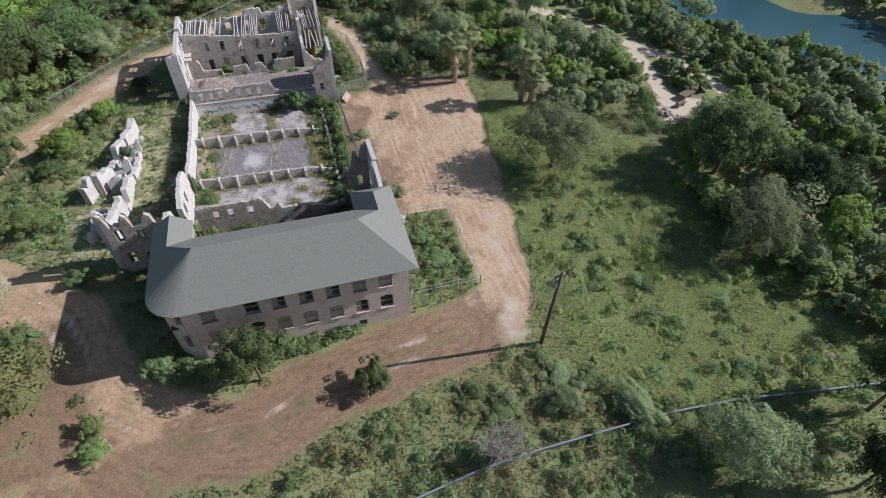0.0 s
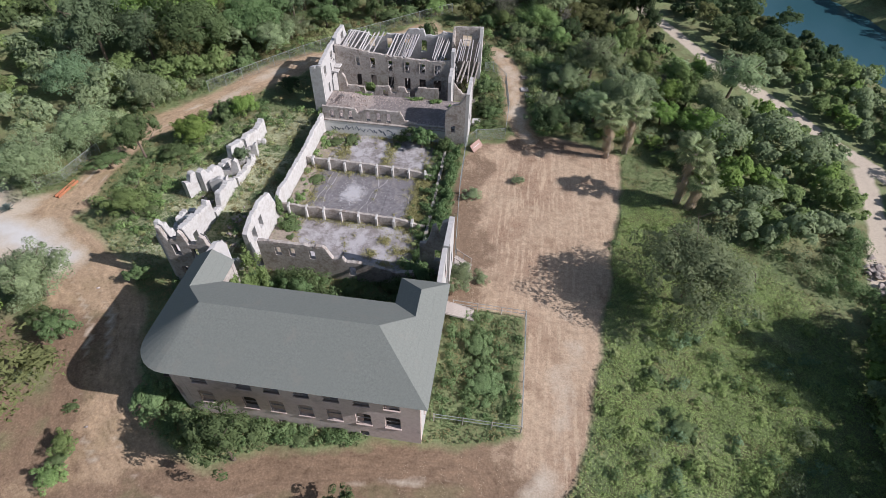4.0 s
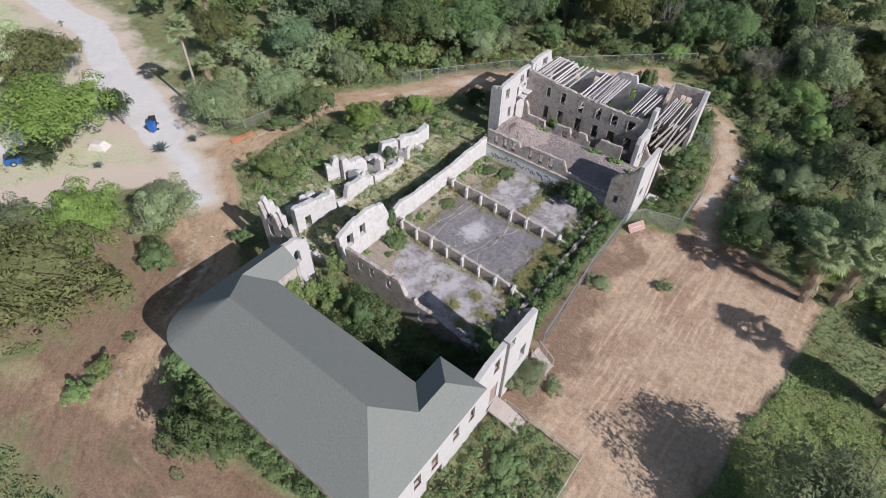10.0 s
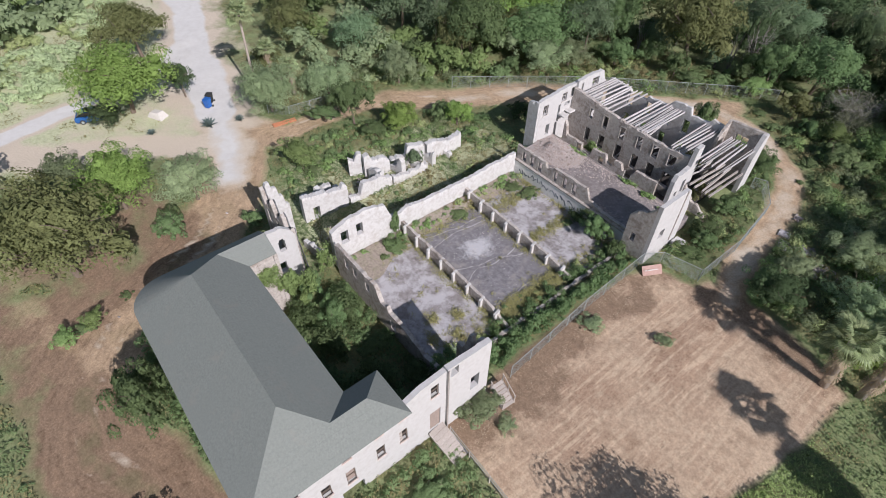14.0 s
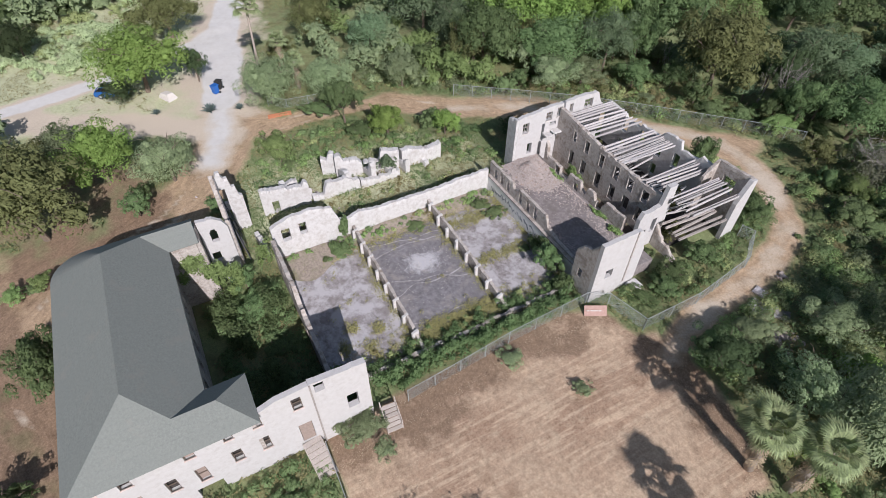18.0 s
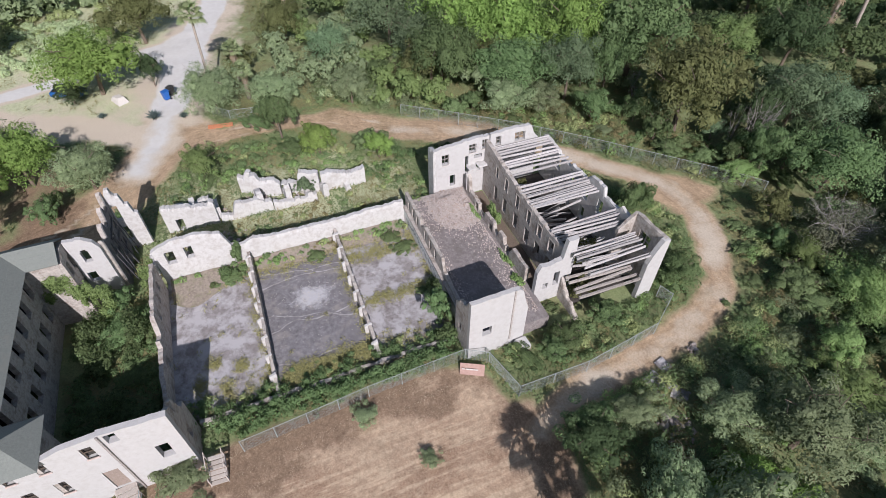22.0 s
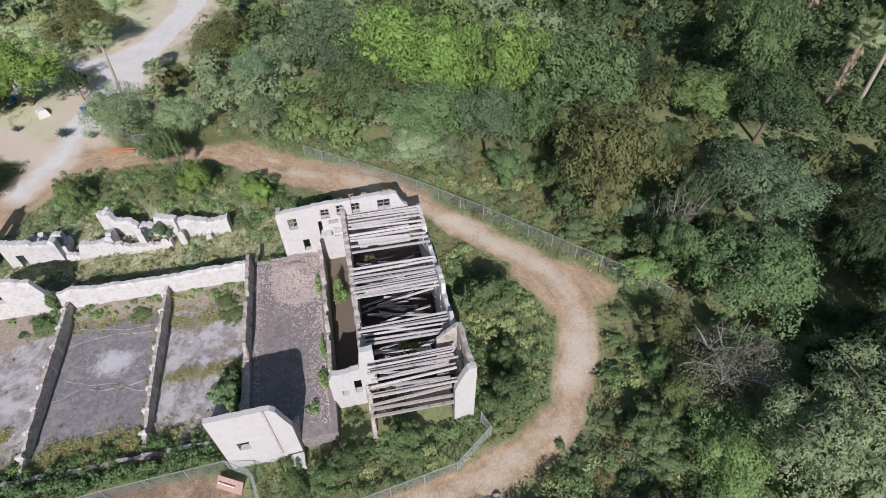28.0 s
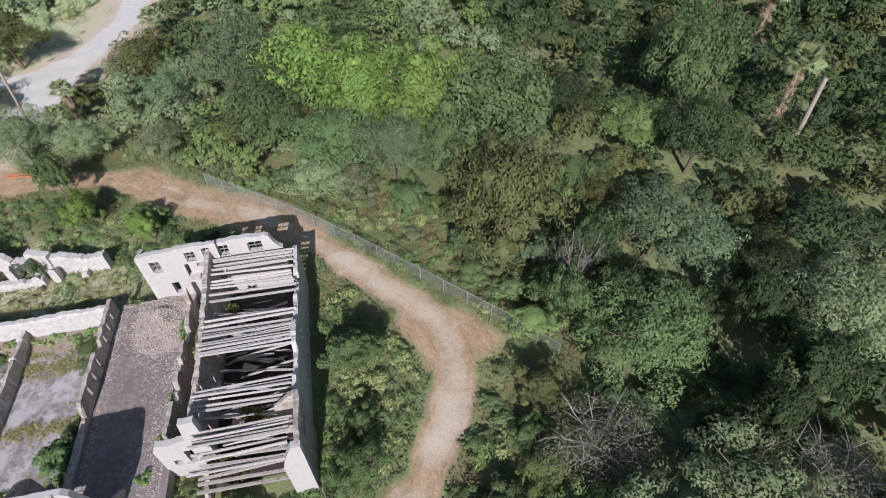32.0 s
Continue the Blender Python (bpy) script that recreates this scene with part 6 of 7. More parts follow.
# ---- fences ----
def chain_fence(pts, h, label, gap=2.6, sheet=True):
    """Chain-link fence: posts, top rail and a net of crossing wires."""
    fence = thing("chain_link_fence", label, "fence", at=(*pts[0], gz(*pts[0])))
    wv, wf = [], []
    for (ax, ay), (bx, by) in zip(pts, pts[1:]):
        L = math.hypot(bx - ax, by - ay)
        n = max(1, round(L / gap))
        for k in range(n + (1 if (bx, by) == pts[-1] else 0)):
            x, y = ax + (bx - ax) * k / n, ay + (by - ay) * k / n
            v, f = [], []
            tube(v, f, [(x, y, gz(x, y) - 0.2), (x, y, gz(x, y) + h + 0.05)], (0.035, 0.035), 6)
            under(mesh_ob("post", v, f, STEEL), fence)
        for k in range(n):
            p = [Vector((ax + (bx - ax) * q / n, ay + (by - ay) * q / n, 0)) for q in (k, k + 1)]
            for q in p:
                q.z = gz(q.x, q.y) + h
            v, f = [], []
            tube(v, f, p, (0.028, 0.028), 5)
            under(mesh_ob("rail", v, f, STEEL), fence)
        u = Vector(((bx - ax) / L, (by - ay) / L, 0))
        s = -h
        while s < L:
            for sg in (1, -1):
                s0, s1, z0, z1 = s, s + h, (0.05 if sg > 0 else h), (h if sg > 0 else 0.05)
                if s0 < 0:
                    z0 += (z1 - z0) * (-s0) / h
                    s0 = 0
                if s1 > L:
                    z1 = z0 + (z1 - z0) * (L - s0) / (s1 - s0)
                    s1 = L
                a, b = Vector((ax, ay, 0)) + u * s0, Vector((ax, ay, 0)) + u * s1
                a.z, b.z = gz(a.x, a.y) + z0, gz(b.x, b.y) + z1
                tube(wv, wf, [a, b], (0.006, 0.006), 3)
            s += 0.16
    net = under(mesh_ob("wire_net", wv, wf, STEEL), fence)
    tagged(net, kind="stuff")
    return fence


chain_fence([(6.3, 50.2), (5.55, 60), (5.35, 68.3), (6.4, 70.0), (10.0, 70.9)], 1.6, "grey chain-link fence between the court and the field")
chain_fence([(10.0, 70.9), (10.1, 77), (9.2, 84.2), (7.2, 87.2), (6.0, 86.8)], 1.6, "grey chain-link fence along the loop track")
chain_fence([(-31.5, 75.2), (-26.6, 81.2), (-21.5, 87.0), (-15.6, 92.9), (-10.0, 98.3), (-4.6, 103.6), (-1.4, 106.2)], 1.7, "galvanised chain-link fence along the woods")
chain_fence([(-41.5, 52.5), (-39.5, 54.5), (-38.5, 60)], 1.4, "slack wire fence beside the white road")


def rail_fence(pts, h):
    fence = thing("rail_fence", "grey pipe rail fence round the weedy side yard", "fence", at=(*pts[0], 0))
    for (ax, ay), (bx, by) in zip(pts, pts[1:]):
        L = math.hypot(bx - ax, by - ay)
        n = max(1, round(L / 2.4))
        for k in range(n + 1):
            x, y = ax + (bx - ax) * k / n, ay + (by - ay) * k / n
            v, f = [], []
            tube(v, f, [(x, y, gz(x, y) - 0.2), (x + random.uniform(-0.05, 0.05), y, gz(x, y) + h)], (0.045, 0.04), 6)
            under(mesh_ob("post", v, f, PALEWOOD), fence)
        for z in (h - 0.06, h * 0.55):
            v, f = [], []
            tube(v, f, [(ax, ay, gz(ax, ay) + z), (bx, by, gz(bx, by) + z)], (0.028, 0.028), 5)
            under(mesh_ob("rail", v, f, STEEL), fence)


rail_fence([(7.0, 43.3), (13.7, 43.1), (13.75, 31.9), (6.9, 31.9)], 1.15)

sheet_mat = weathered("grey_blue_sheet", (0.22, 0.26, 0.29), (0.16, 0.19, 0.215), (0.30, 0.34, 0.37), None, 0.7, 5.0, 0.6)
low = thing("low_metal_fence", "low grey-blue sheet fence running through the weeds", "fence", at=(25, 14, 0))
SF = [(43, 12.0), (37, 12.9), (29.5, 14.1), (23.5, 14.6), (16.5, 14.6), (12.8, 14.6), (7.7, 14.4), (2, 13.6)]
for (ax, ay), (bx, by) in zip(SF, SF[1:]):
    n = max(1, round(math.hypot(bx - ax, by - ay) / 2.4))
    for k in range(n):
        x, y = ax + (bx - ax) * (k + 0.5) / n, ay + (by - ay) * (k + 0.5) / n
        ang = math.atan2(by - ay, bx - ax)
        under(boxed("panel", (x, y, 0.25), (math.hypot(bx - ax, by - ay) / n - 0.03, 0.05, 0.7), sheet_mat, None, rz=ang, rx=random.uniform(-0.05, 0.05)), low)
        under(boxed("cap", (x, y, 0.62), (math.hypot(bx - ax, by - ay) / n, 0.12, 0.05), sheet_mat, None, rz=ang), low)

# ---- utility poles ----
pole = thing("utility_pole", "dark wooden utility pole with a crossarm and insulators", "utility pole", at=(16.65, 23.8, 0))
v, f = [], []
tube(v, f, [(0, 0, -0.5), (0, -0.2, 5), (0.05, -0.4, 9.75)], (0.19, 0.16, 0.12), 10)
mesh_ob("shaft", v, f, POLEWOOD, pole, smooth=True)
boxed("crossarm", (0.35, -0.35, 9.35), (1.7, 0.11, 0.13), POLEWOOD, pole, bevel=0.015)
for dx in (-0.4, 0.25, 0.7, 1.1):
    v, f = [], []
    tube(v, f, [(dx, -0.35, 9.4), (dx, -0.35, 9.52), (dx, -0.35, 9.62)], (0.035, 0.06, 0.035), 8)
    mesh_ob("insulator", v, f, SILL, pole, "pale ceramic insulator")
v, f = [], []
tube(v, f, [(-0.24, -0.3, 8.1), (-0.24, -0.3, 8.75)], (0.17, 0.17), 10)
mesh_ob("transformer", v, f, STEEL, pole, "grey metal drum")
pole2 = thing("utility_pole", "broken brown wooden pole leaning out of the scrub", "utility pole", at=(8.5, 112.1, 1.2))
v, f = [], []
tube(v, f, [(0, 0, -0.4), (-0.2, 1.0, 1.3), (-0.3, 2.1, 2.7)], (0.16, 0.15, 0.13), 9)
mesh_ob("shaft", v, f, BARK, pole2)
v, f = [], []
tube(v, f, [(-0.3, 2.08, 2.68), (-0.32, 2.2, 2.85)], (0.16, 0.14), 9)
mesh_ob("cap", v, f, SILL, pole2, "white top cap")

# ---- board sign by the fence ----
sign = thing("sign_board", "faded pink board with unreadable lettering lying by the fence", "sign", at=(6.6, 68.4, 0.3))
sign.rotation_euler = (0, 0, radians(62))
boxed("panel", (0, 0, 0.45), (2.0, 0.06, 0.95), PINKBOARD, sign, rx=-0.75, bevel=0.01)
for i in range(2):
    for k in range(4 + i):
        w = 0.22 + 0.1 * ((k * 7 + i) % 3)
        boxed("lettering", (-0.72 + 0.36 * k, -0.02 - 0.19 * (0.5 - i), 0.50 + 0.16 * (0.5 - i) + 0.02), (w, 0.012, 0.1), SILL, sign, rx=-0.75)

# ---- blue car under the tree ----
CARPAINT = weathered("blue_car_paint", (0.02, 0.10, 0.30), (0.018, 0.085, 0.26), (0.03, 0.12, 0.34), None, 0.8, 3.0, 0.25, 0.0)
CARPAINT.node_tree.nodes["Principled BSDF"].inputs["Coat Weight"].default_value = 0.6
gm, gt, gp = nodes_of("car_glass")
gp.inputs["Base Color"].default_value, gp.inputs["Roughness"].default_value = (0.02, 0.025, 0.03, 1), 0.05
RUBBER = weathered("rubber", (0.03, 0.03, 0.03), (0.02, 0.02, 0.02), (0.045, 0.045, 0.045))
car = thing("car", "blue car parked under the tree beside the white road", "car", at=(-53.9, 34.6, 0))
car.rotation_euler = (0, 0, radians(70))


def loft(sections):
    """A body from cross-sections along x: (x, half width, bottom, top)."""
    v, f = [], []
    for x, w, b, t in sections:
        v += [(x, -w, b), (x, -w * 1.0, (b + t) / 2), (x, -w * 0.9, t), (x, w * 0.9, t), (x, w, (b + t) / 2), (x, w, b)]
    for i in range(len(sections) - 1):
        for k in range(6):
            a, b2 = i * 6 + k, i * 6 + (k + 1) % 6
            f.append((a, b2, b2 + 6, a + 6))
    f += [tuple(range(6))[::-1], tuple(range(len(v) - 6, len(v)))]
    return v, f


v, f = loft([(-2.2, 0.75, 0.4, 0.75), (-2.05, 0.85, 0.3, 0.95), (-0.9, 0.88, 0.25, 1.0), (0.9, 0.88, 0.25, 0.98), (1.8, 0.86, 0.28, 0.9), (2.2, 0.72, 0.38, 0.65)])
mesh_ob("body", v, f, CARPAINT, car, smooth=False)
v, f = loft([(-1.9, 0.66, 0.9, 0.98), (-1.3, 0.70, 0.9, 1.42), (0.2, 0.70, 0.9, 1.45), (1.0, 0.66, 0.9, 1.0)])
mesh_ob("cabin", v, f, gm, car, "dark glazed cabin")
boxed("roof", (-0.5, 0, 1.45), (1.5, 1.22, 0.05), CARPAINT, car, bevel=0.02)
for sx in (-1.35, 1.35):
    for sy in (-0.82, 0.82):
        v, f = [], []
        tube(v, f, [(sx, sy - 0.1, 0.32), (sx, sy + 0.1, 0.32)], (0.32, 0.32), 16)
        wh = mesh_ob("wheel", v, f, RUBBER, car)
        v, f = [], []
        tube(v, f, [(sx, sy - 0.11, 0.32), (sx, sy + 0.11, 0.32)], (0.18, 0.18), 12)
        mesh_ob("rim", v, f, STEEL, wh, "grey rim")

# ---- blue bin and small things by the white road ----
BINBLUE = weathered("blue_plastic", (0.02, 0.12, 0.42), (0.018, 0.10, 0.36), (0.03, 0.15, 0.48), None, 0.8, 4.0, 0.45, 0.05)
for nm, lab, x, y, rz, body in (("wheeled_bin", "blue plastic wheeled bin on the roadside", -47.9, 47.0, 30, BINBLUE), ("wheeled_bin", "dark grey wheeled bin beside the blue one", -48.9, 47.7, 50, RUBBER)):
    b_ = thing(nm, lab, "bin", "bins by the road", at=(x, y, 0))
    b_.rotation_euler = (0, 0, radians(rz))
    bm = bmesh.new()
    geo = bmesh.ops.create_cube(bm, size=1)
    for q in geo["verts"]:
        s = 0.8 if q.co.z < 0 else 1.0
        q.co = Vector((q.co.x * 0.75 * s, q.co.y * 0.8 * s, (q.co.z + 0.5) * 1.1 + 0.12))
    part("body", bm, body, b_)
    boxed("lid", (0, 0.02, 1.27), (0.8, 0.86, 0.08), body, b_, bevel=0.02)
    boxed("handle", (0, 0.56, 1.18), (0.7, 0.05, 0.05), body, b_)
    for sx in (-0.38, 0.38):
        v, f = [], []
        tube(v, f, [(sx - 0.04, 0.42, 0.14), (sx + 0.04, 0.42, 0.14)], (0.14, 0.14), 12)
        mesh_ob("wheel", v, f, RUBBER, b_)
block = thing("white_block", "white-painted concrete wedge beside the tree", "block", at=(-49.8, 41.0, 0))
bm = bmesh.new()
box(bm, (0, 0, 0.35), (2.3, 1.5, 0.8), rz=0.5)
for q in bm.verts:
    if q.co.z > 0.4:
        q.co.x *= 0.45
        q.co.y *= 0.6
part("body", bm, SILL, block)
RUST = weathered("rusty_orange", (0.42, 0.17, 0.09), (0.28, 0.11, 0.06), (0.52, 0.25, 0.14), None, 1.0, 6.0, 0.85)
trough = thing("steel_trough", "rusty orange steel trough on the bare earth", "trough", at=(-38.3, 53.1, 0))
for dy in (-0.22, 0.22):
    boxed("side", (-dy * math.sin(1.45), dy * math.cos(1.45), 0.2), (3.0, 0.05, 0.3), RUST, trough, rz=1.45)
boxed("bottom", (0, 0, 0.07), (3.0, 0.45, 0.05), RUST, trough, rz=1.45)

# ---- stones ----
srs = random.Random(44)
STONES = []
for k in range(7):
    bm = bmesh.new()
    bmesh.ops.create_icosphere(bm, subdivisions=1, radius=0.5)
    for q in bm.verts:
        q.co *= srs.uniform(0.7, 1.15)
        q.co.z *= 0.65
    me = bpy.data.meshes.new("stone")
    bm.to_mesh(me)
    bm.free()
    me.materials.append(RUBBLE)
    STONES.append(me)


def heap(label, cx, cy, z, rx, ry, n, top, smin, smax, cat="rubble"):
    h_ = thing("rubble_heap", label, cat, at=(cx, cy, z))
    for k in range(n):
        a, q = srs.uniform(0, 6.28), srs.random() ** 0.6
        x, y = rx * q * math.cos(a), ry * q * math.sin(a)
        o = new("stone", STONES[k % 7])
        o.parent = h_
        s = smin + (smax * 1.5 - smin) * srs.random() ** 2.5
        o.matrix_basis = pose(x, y, top * max(0, 1 - q) ** 0.8 * srs.uniform(0.5, 1) + s * 0.15, srs.uniform(0, 40), srs.uniform(0, 40), srs.uniform(0, 360)) @ Matrix.Diagonal((s * srs.uniform(0.8, 1.5), s, s * srs.uniform(0.6, 1), 1))


heap("heap of fallen stones and plaster on the terrace", -11.0, 73.9, 1.95, 2.9, 2.2, 260, 1.0, 0.06, 0.2)
heap("scatter of fallen stones along the broken corridor wall", -4.5, 75.2, 1.9, 5.8, 1.0, 150, 0.12, 0.04, 0.11)
heap("low pile of grey stones in the scrub", 16.8, 80.5, 0.7, 1.6, 1.3, 90, 0.4, 0.2, 0.5)
heap("stones along the riverside plaza", 48.6, 53.5, 0.0, 1.2, 4.0, 60, 0.1, 0.3, 0.7)
heap("fallen white blocks at the foot of the west walls", -21.3, 58.5, 0.05, 1.7, 7.5, 120, 0.2, 0.15, 0.5)
heap("pale stones among the weeds", -17.0, 50, 0.0, 1.4, 4.5, 70, 0.15, 0.15, 0.5)
for x, y, w, d, h, rz in ((53.6, 57.2, 2.6, 1.2, 0.8, 0.4), (55.6, 58.6, 2.0, 1.4, 0.9, 0.9), (51.6, 55.4, 1.6, 0.6, 0.6, 0.3)):
    tb = thing("stone_bench", "brown stone bench on the riverside plaza", "bench", "plaza benches", at=(x, y, 0))
    boxed("slab", (0, 0, h), (w, d, 0.16), BARK, tb, rz=rz, bevel=0.02)
    for s in (-0.35, 0.35):
        boxed("support", (s * w * math.cos(rz), s * w * math.sin(rz), h / 2 - 0.05), (0.3, d * 0.8, h), RUBBLE, tb, rz=rz)
for x, y, s in ((40.5, 15.4, 0.9), (-11.0, 116.2, 0.0), (-19.5, 27.3, 0.25), (-26.6, 40.3, 0.3), (-33, 41.5, 0.3)):
    if s:
        o = new("boulder", STONES[2])
        o.matrix_basis = pose(x, y, gz(x, y) + s * 0.2, 10, 5, 40) @ Matrix.Diagonal((s * 1.4, s, s, 1))
        tagged(o, "pale boulder lying in the grass", "boulder")
pad = thing("concrete_pad", "broken grey concrete slab in the track", "slab", at=(13.2, 81.6, 0.35))
for dx, dy, w, d, rz in ((0, 0, 1.9, 1.5, 20), (1.5, 1.0, 1.3, 1.2, 35), (-1.2, 1.4, 1.1, 0.9, 10)):
    under(boxed("slab", (13.2 + dx, 81.6 + dy, gz(13.2 + dx, 81.6 + dy) + 0.06), (w, d, 0.16), CONCRETE_PALE, None, rz=radians(rz), jit=0.05, bevel=0.02), pad)
heap("white broken stone at the edge of the loop track", 11.9, 86.2, gz(11.9, 86.2), 0.9, 0.7, 40, 0.15, 0.15, 0.4)
# mound under the rubble on the terrace
def mound(x, y):
    e = ((x + 11.2) / 2.7) ** 2 + ((y - 74.0) / 2.1) ** 2
    return 0.95 * math.exp(-1.6 * e) * (0.8 + 0.5 * noise.noise(Vector((x * 0.9, y * 0.9, 4.0))))


mv, mf = [], []
for i_ in range(41):
    for j_ in range(33):
        x, y = -13.8 + 0.2 * i_, 70.0 + 0.2 * j_
        mv.append((x, y, 1.87 + mound(x, y) + 0.06 * noise.noise(Vector((x * 3, y * 3, 1.0)))))
        if i_ and j_:
            q = i_ * 33 + j_
            mf.append((q - 34, q - 1, q, q - 33))
tagged(mesh_ob("rubble_mound", mv, mf, RUBBLE), "mound of crumbled plaster and brick against the west wall", "rubble", kind="stuff")
# fine rubble on the terrace
frs2 = np.random.RandomState(31)
fv_, ff_ = [], []
for k in range(4600):
    if k >= 4000:
        x, y = frs2.uniform(-13, 4), 70.1 + abs(frs2.normal()) * 0.4
    elif k < 2400:
        x, y = -10.8 + frs2.normal() * 1.6, 73.6 + frs2.normal() * 1.4
    else:
        x, y = frs2.uniform(-13, 4.4), 75.8 - abs(frs2.normal()) * 0.7 * (1 + math.sin(k * 0.002))
    if not (-13.4 < x < 4 and 70.2 < y < 76):
        continue
    s = frs2.uniform(0.025, 0.085)
    o = len(fv_)
    a = frs2.uniform(0, 6.28)
    for dx, dy, dz in ((-1, 0, 0), (1, 0, 0), (0, -1, 0), (0, 1, 0), (0, 0, 1)):
        fv_.append((x + s * (dx * math.cos(a) - dy * math.sin(a)), y + s * (dx * math.sin(a) + dy * math.cos(a)), 1.92 + mound(x, y) + dz * s))
    ff_ += [(o, o + 2, o + 4), (o + 2, o + 1, o + 4), (o + 1, o + 3, o + 4), (o + 3, o, o + 4)]
tagged(mesh_ob("fine_rubble", fv_, ff_, RUBBLE), "crumbled plaster and brick on the terrace", "rubble", kind="stuff")

# ---- dead white branches ----
def deadwood(x, y, r, h, n):
    d_ = thing("dead_tree", "leafless pale grey tree standing in the woods", "tree", at=(x, y, gz(x, y)))
    rs = np.random.RandomState(int(abs(x * 10) + y))
    v, f = [], []
    for k in range(n):
        a = rs.uniform(0, 6.28)
        e = Vector((math.cos(a) * r * rs.uniform(0.2, 1), math.sin(a) * r * rs.uniform(0.2, 1), h * rs.uniform(0.75, 1)))
        bent = [Vector((0, 0, -0.2)).lerp(e, q) + Vector((rs.normal(), rs.normal(), rs.normal() * 0.6)) * 0.13 * r * math.sin(math.pi * q) for q in (0.0, 0.2, 0.4, 0.6, 0.8, 1.0)]
        tube(v, f, bent, (0.07, 0.055, 0.045, 0.035, 0.022, 0.01), 5)
        for j in range(9):
            s = bent[rs.randint(2, 5)].lerp(bent[5], rs.uniform(0.0, 0.8))
            d = Vector((rs.normal(), rs.normal(), rs.uniform(-0.2, 0.9))) * r * 0.2
            tube(v, f, [s, s + d * 0.6 + Vector((rs.normal(), rs.normal(), 0)) * 0.05 * r, s + d * 1.2], (0.018, 0.012, 0.005), 4)
    mesh_ob("branchwork", v, f, GREYBARK, d_)


for a in ((-8.0, 109.9, 1.9, 7.0, 24), (-10.4, 109.4, 1.0, 5.5, 7), (12.5, 119, 3.0, 5.2, 9), (9.4, 15.2, 2.2, 4.2, 24), (7.0, 106.2, 3.0, 5.4, 7), (17.5, 103.5, 1.5, 4.0, 8), (-22, 104, 1.5, 5.5, 7)):
    deadwood(*a)


# ---- climbing plants ----
def ivy(label, spots, size=0.15):
    """Leaves massed over walls and slabs: spots are (x, y, z, rx, ry, rz, count)."""
    rs = np.random.RandomState(int(abs(spots[0][0] * 100) + spots[0][1]))
    cs, ns = [], []
    for x, y, z, rx, ry, rz, n in spots:
        n = int(n * 3.2)
        d = rs.normal(size=(n, 3))
        d /= np.linalg.norm(d, axis=1, keepdims=True)
        tuft = rs.normal(size=(11, 3))
        tuft *= (rs.uniform(0.2, 0.95, 11) / np.linalg.norm(tuft, axis=1))[:, None]
        pick, girth = rs.randint(0, 11, n), rs.uniform(0.2, 0.5, 11)
        cs.append(np.array([x, y, z]) + (tuft[pick] + d * (girth[pick] * rs.uniform(0.4, 1.1, n))[:, None]) * np.array([rx, ry, rz]))
        nn = d + 0.4 * rs.normal(size=(n, 3)) + np.array([0, 0, 0.3])
        ns.append(nn / np.linalg.norm(nn, axis=1, keepdims=True))
    v = leaf_tris(np.concatenate(cs), np.concatenate(ns), size * 0.8, rs, 1.4)
    root = thing("climbing_plant", label, "climber", at=spots[0][:3])
    under(tris(v, "foliage", LEAF["o" if "brown" in label else "y" if "yellow" in label else "a"], None, np.concatenate(ns)), root)


ivy("green creeper over the court's north-east corner", [(-0.3, 68.4, 1.2, 2.2, 1.0, 1.5, 900), (2.6, 67.5, 1.0, 1.4, 1.4, 1.1, 500), (-3.0, 68.8, 0.6, 1.6, 0.7, 0.9, 350)])
ivy("creeper on the court's west wall", [(-12.9, 52.4, 1.5, 0.4, 0.5, 1.5, 500), (-11.8, 51.2, 0.3, 1.4, 1.4, 0.6, 800)])
ivy("yellow-green creeper down the end wall by the roof", [(-11.3, 38.4, 4.4, 0.45, 1.5, 2.4, 900), (-10.9, 39.9, 3.4, 0.6, 0.9, 2.6, 600), (-10.3, 41.6, 2.2, 0.7, 1.1, 2.0, 500), (-12.4, 41.2, 1.2, 0.8, 0.9, 1.1, 160), (-13.0, 44.5, 1.8, 0.8, 1.2, 1.6, 300)])
ivy("creeper massed in the narrow courtyard", [(-9.0, 39.5, 1.2, 2.4, 2.0, 1.4, 800), (-4.5, 40.0, 1.0, 2.6, 2.2, 1.2, 800), (0.5, 41.5, 1.0, 2.6, 2.4, 1.3, 800), (-6.5, 43.2, 1.4, 3.0, 1.5, 1.5, 900), (1.5, 44.8, 0.9, 2.2, 1.6, 1.0, 500)])
ivy("yellow-brown brush growing inside the roofless block", [(0.9, 82.0, 3.6, 1.0, 1.8, 1.6, 420), (3.4, 80.4, 2.4, 1.4, 1.4, 1.2, 360), (-9.0, 80.5, 4.6, 0.8, 0.6, 0.8, 150)])
ivy("yellow-green weeds along the broken corridor wall", [(-9.4, 75.7, 2.15, 1.2, 0.4, 0.4, 160), (-2.6, 75.8, 2.1, 1.6, 0.35, 0.3, 150), (0.6, 75.5, 2.1, 1.4, 0.5, 0.35, 170), (2.6, 74.6, 2.05, 0.8, 0.7, 0.3, 110), (-8.9, 77.6, 1.6, 1.2, 0.5, 1.4, 260)])
ivy("yellow-green weeds on the terrace corner", [(-8.6, 77.4, 2.3, 1.8, 0.6, 0.9, 400), (-13.9, 71.3, 1.2, 0.7, 1.4, 1.3, 260)])
ivy("thick green hedge along the court's east edge", [(4.2, 49.5 + 2.2 * k, 0.7, 1.0, 1.5, 0.9, 330) for k in range(9)])
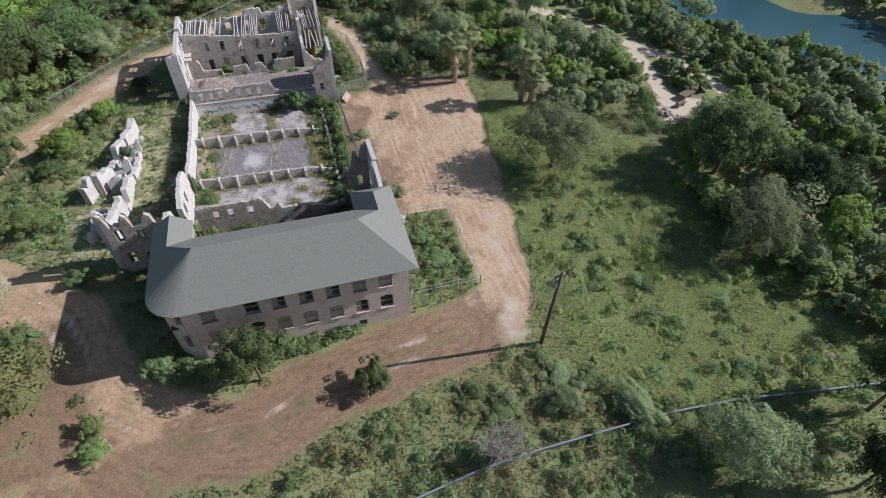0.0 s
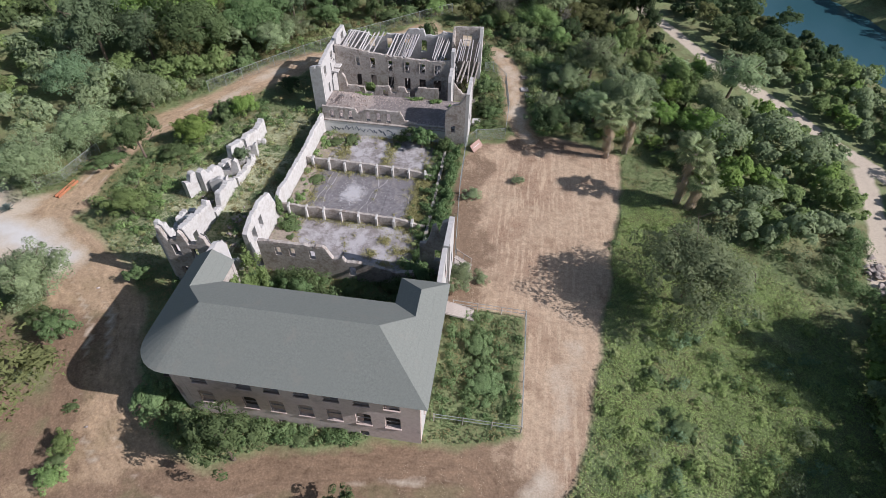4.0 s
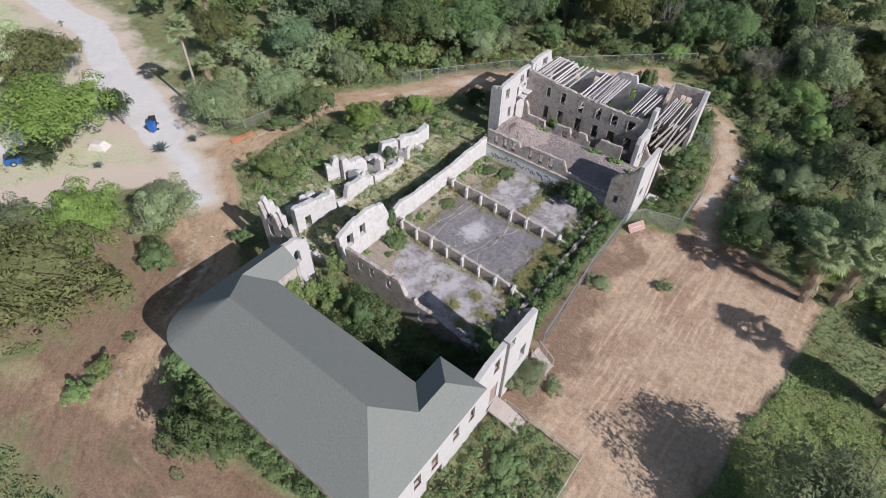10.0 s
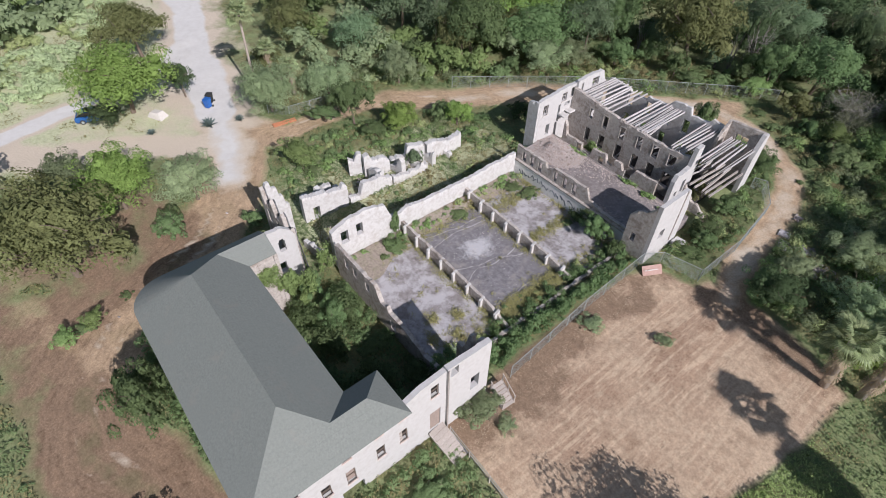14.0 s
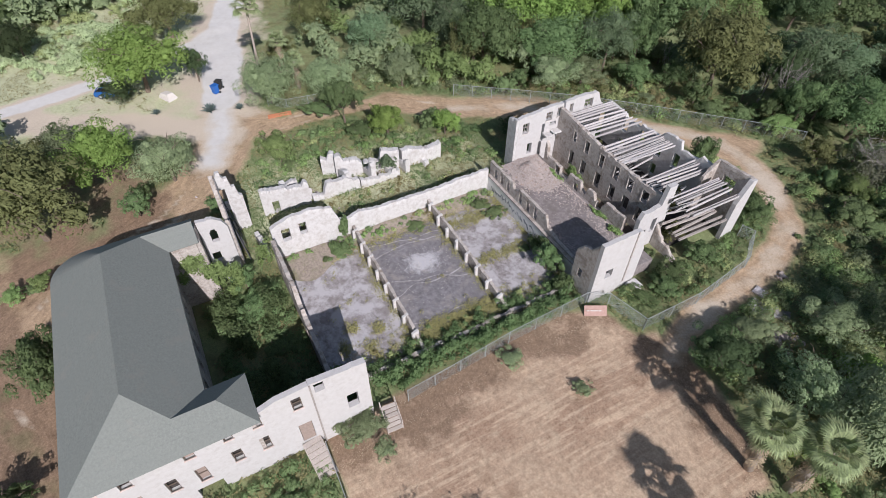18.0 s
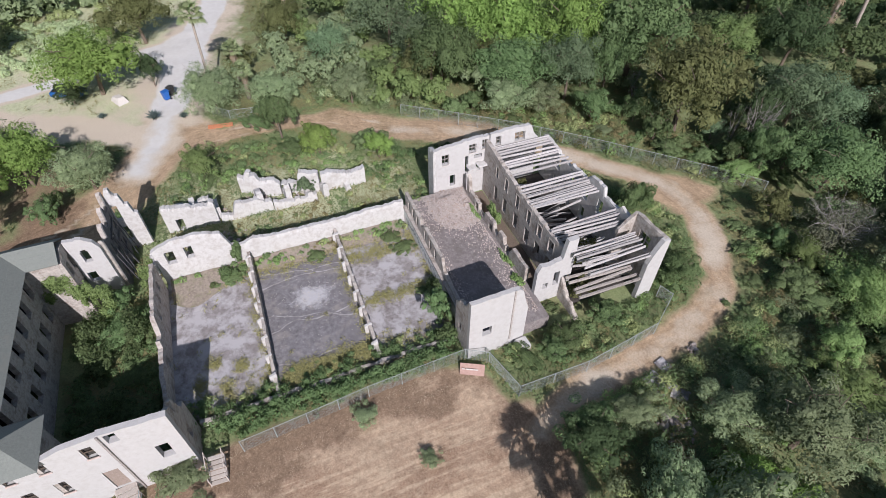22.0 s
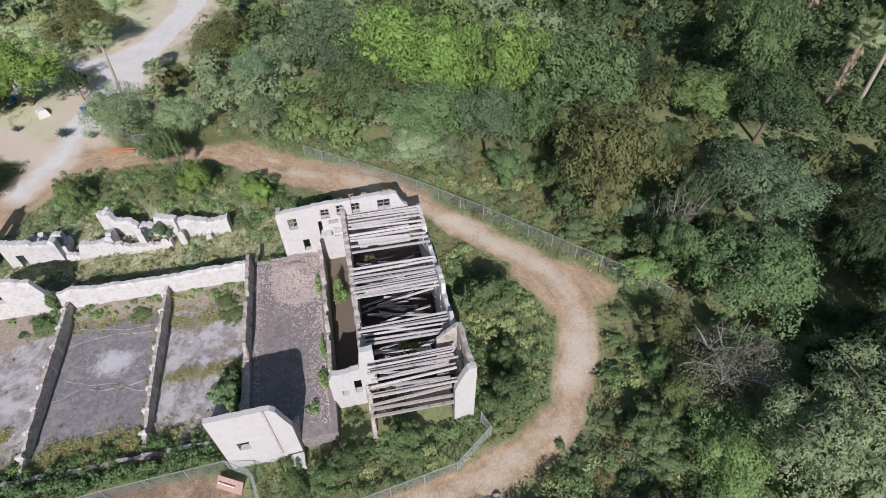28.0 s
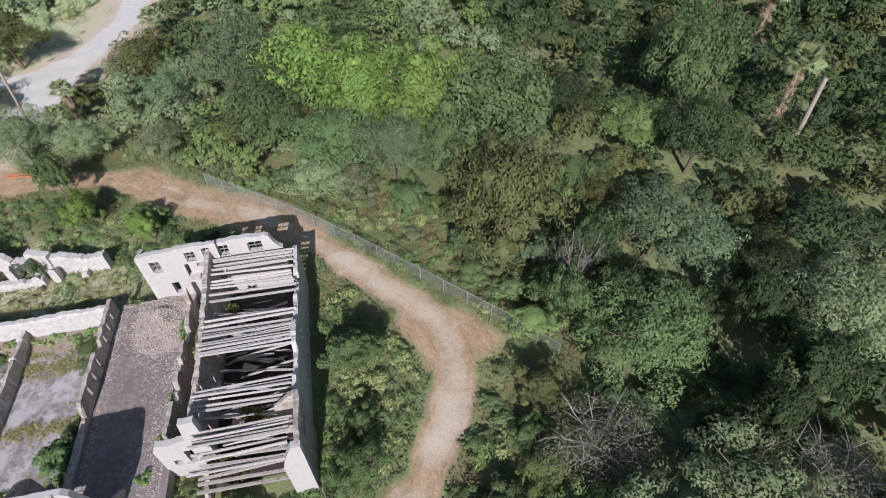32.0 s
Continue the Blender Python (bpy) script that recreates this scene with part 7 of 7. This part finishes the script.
ivy("dark green creeper spilling over the court's east curb", [(2.0 + 0.5 * (k % 3), 47.5 + 1.6 * k, 0.25, 1.1, 1.1, 0.7, 300) for k in range(14)], 0.12)

# earth banked up along the court's west wall
bank_v, bank_f = [], []
ys = np.arange(46.0, 69.0, 0.5)
for i_, y in enumerate(ys):
    for k, (x, z) in enumerate(((-13.0, 0.55), (-12.3, 0.38), (-11.8, 0.12), (-11.1, -0.13))):
        bank_v.append((x + (0.0 if k == 0 else (0.5 + k) * 0.6 * math.exp(-((y - 48.0) / 2.2) ** 2)) + (0.7 * noise.noise(Vector((y * 0.4, k, 2))) if k else 0), y, z * (0.7 + 0.5 * noise.noise(Vector((y * 0.5, 3, k)))) if z > 0 else z))
    if i_:
        for k in range(3):
            o = (i_ - 1) * 4 + k
            bank_f.append((o, o + 1, o + 5, o + 4))
tagged(mesh_ob("earth_bank", bank_v, bank_f, EARTH, smooth=True), "grassy earth piled along the court wall", "earth", kind="structure")

# pale cracks, flaked paint and grass on the court floor
crs = np.random.RandomState(90)
crack_pts, kv, kf = [], [], []
for (y0, y1) in ((45.8, 53.0), (53.8, 61.5), (62.3, 69.0)):
    for x0 in (-10.6, -8.9, -5.2, -3.4, -0.6):
        p = np.array([x0 + crs.uniform(-0.5, 0.5), y0])
        d2 = crs.uniform(-0.2, 0.2)
        path = []
        while p[1] < y1 and -12.2 < p[0] < 2.2:
            path.append(p.copy())
            d2 = 0.8 * d2 + crs.normal() * 0.16
            p = p + np.array([0.35 * math.sin(d2), 0.35 * math.cos(d2)])
        for a, b in zip(path, path[1:]):
            t = b - a
            nrm = np.array([-t[1], t[0]]) / np.hypot(*t) * crs.uniform(0.02, 0.075)
            o = len(kv)
            kv += [(a[0] - nrm[0], a[1] - nrm[1], -0.088), (b[0] - nrm[0], b[1] - nrm[1], -0.088), (b[0] + nrm[0], b[1] + nrm[1], -0.088), (a[0] + nrm[0], a[1] + nrm[1], -0.088)]
            kf.append((o, o + 1, o + 2, o + 3))
        crack_pts += path
tagged(mesh_ob("floor_cracks", kv, kf, CONCRETE_PALE), "pale filled cracks in the court floor", "cracks", kind="stuff")
fl_v, fl_f = [], []
for k in range(900):
    if k < 350:
        x, y = -6.6 + crs.normal() * 0.75, 57.8 + crs.normal() * 1.5
    else:
        x, y = crs.uniform(-11, 1.5), crs.uniform(46, 69)
    if abs(y - 53.4) < 0.7 or abs(y - 61.9) < 0.7:
        continue
    r = crs.uniform(0.012, 0.05)
    o = len(fl_v)
    for q in range(6):
        a = q * math.pi / 3
        rr = r * crs.uniform(0.5, 1.3)
        fl_v.append((x + rr * math.cos(a), y + rr * math.sin(a), -0.084 + 0.0015 * (k % 3)))
    fl_f.append(tuple(range(o, o + 6)))
tagged(mesh_ob("paint_flakes", fl_v, fl_f, SILL), "flaked white paint on the court floor", "paint", kind="stuff")
spots = []
for y0, y1 in ((45.7, 53.2), (53.6, 61.7), (62.1, 69.3)):
    for k in range(240):
        e = crs.rand()
        if e < 0.35:
            spots.append((crs.uniform(-12.8, 2.2), y1 - abs(crs.normal()) * 0.35))
        elif e < 0.75:
            spots.append((2.2 - abs(crs.normal()) * 1.1, crs.uniform(y0, y1)))
        else:
            spots.append((-12.4 + abs(crs.normal()) * 1.1, crs.uniform(y0, y1)))
spots += [tuple(p + crs.normal(size=2) * 0.06) for p in crack_pts if crs.rand() < 0.12]
for x, y in ((-0.6, 47.6), (-2.2, 48.8), (0.6, 49.6), (-1.2, 51)):
    spots += [(x + crs.normal() * 0.4, y + crs.normal() * 0.3) for _ in range(24)]
for k in range(260):
    spots.append(((-3.9, -9.6)[k % 2] + crs.normal() * 0.4, crs.uniform(62.3, 69.0)))
for k in range(480):
    spots.append((1.3 + crs.normal() * 0.6, crs.uniform(54.0, 61.4)))
for k in range(120):
    spots.append((-11.3 + crs.normal() * 0.6, crs.uniform(46.0, 69.0)))
c = np.array([(x, y, -0.06) for x, y in spots])
c = np.repeat(c, 26, 0) + crs.normal(size=(len(spots) * 26, 3)) * np.array([0.17, 0.17, 0.10])
c[:, 2] = np.abs(c[:, 2] + 0.06) - 0.06
n = crs.normal(size=c.shape) * 0.6 + np.array([0.2, 0, 0.7])
n /= np.linalg.norm(n, axis=1, keepdims=True)
tagged(tris(leaf_tris(c, n, 0.042, crs, 3.2), "court_grass", LEAF["w"]), "dry grass tufts in the cracks of the court floor", "grass", kind="stuff")
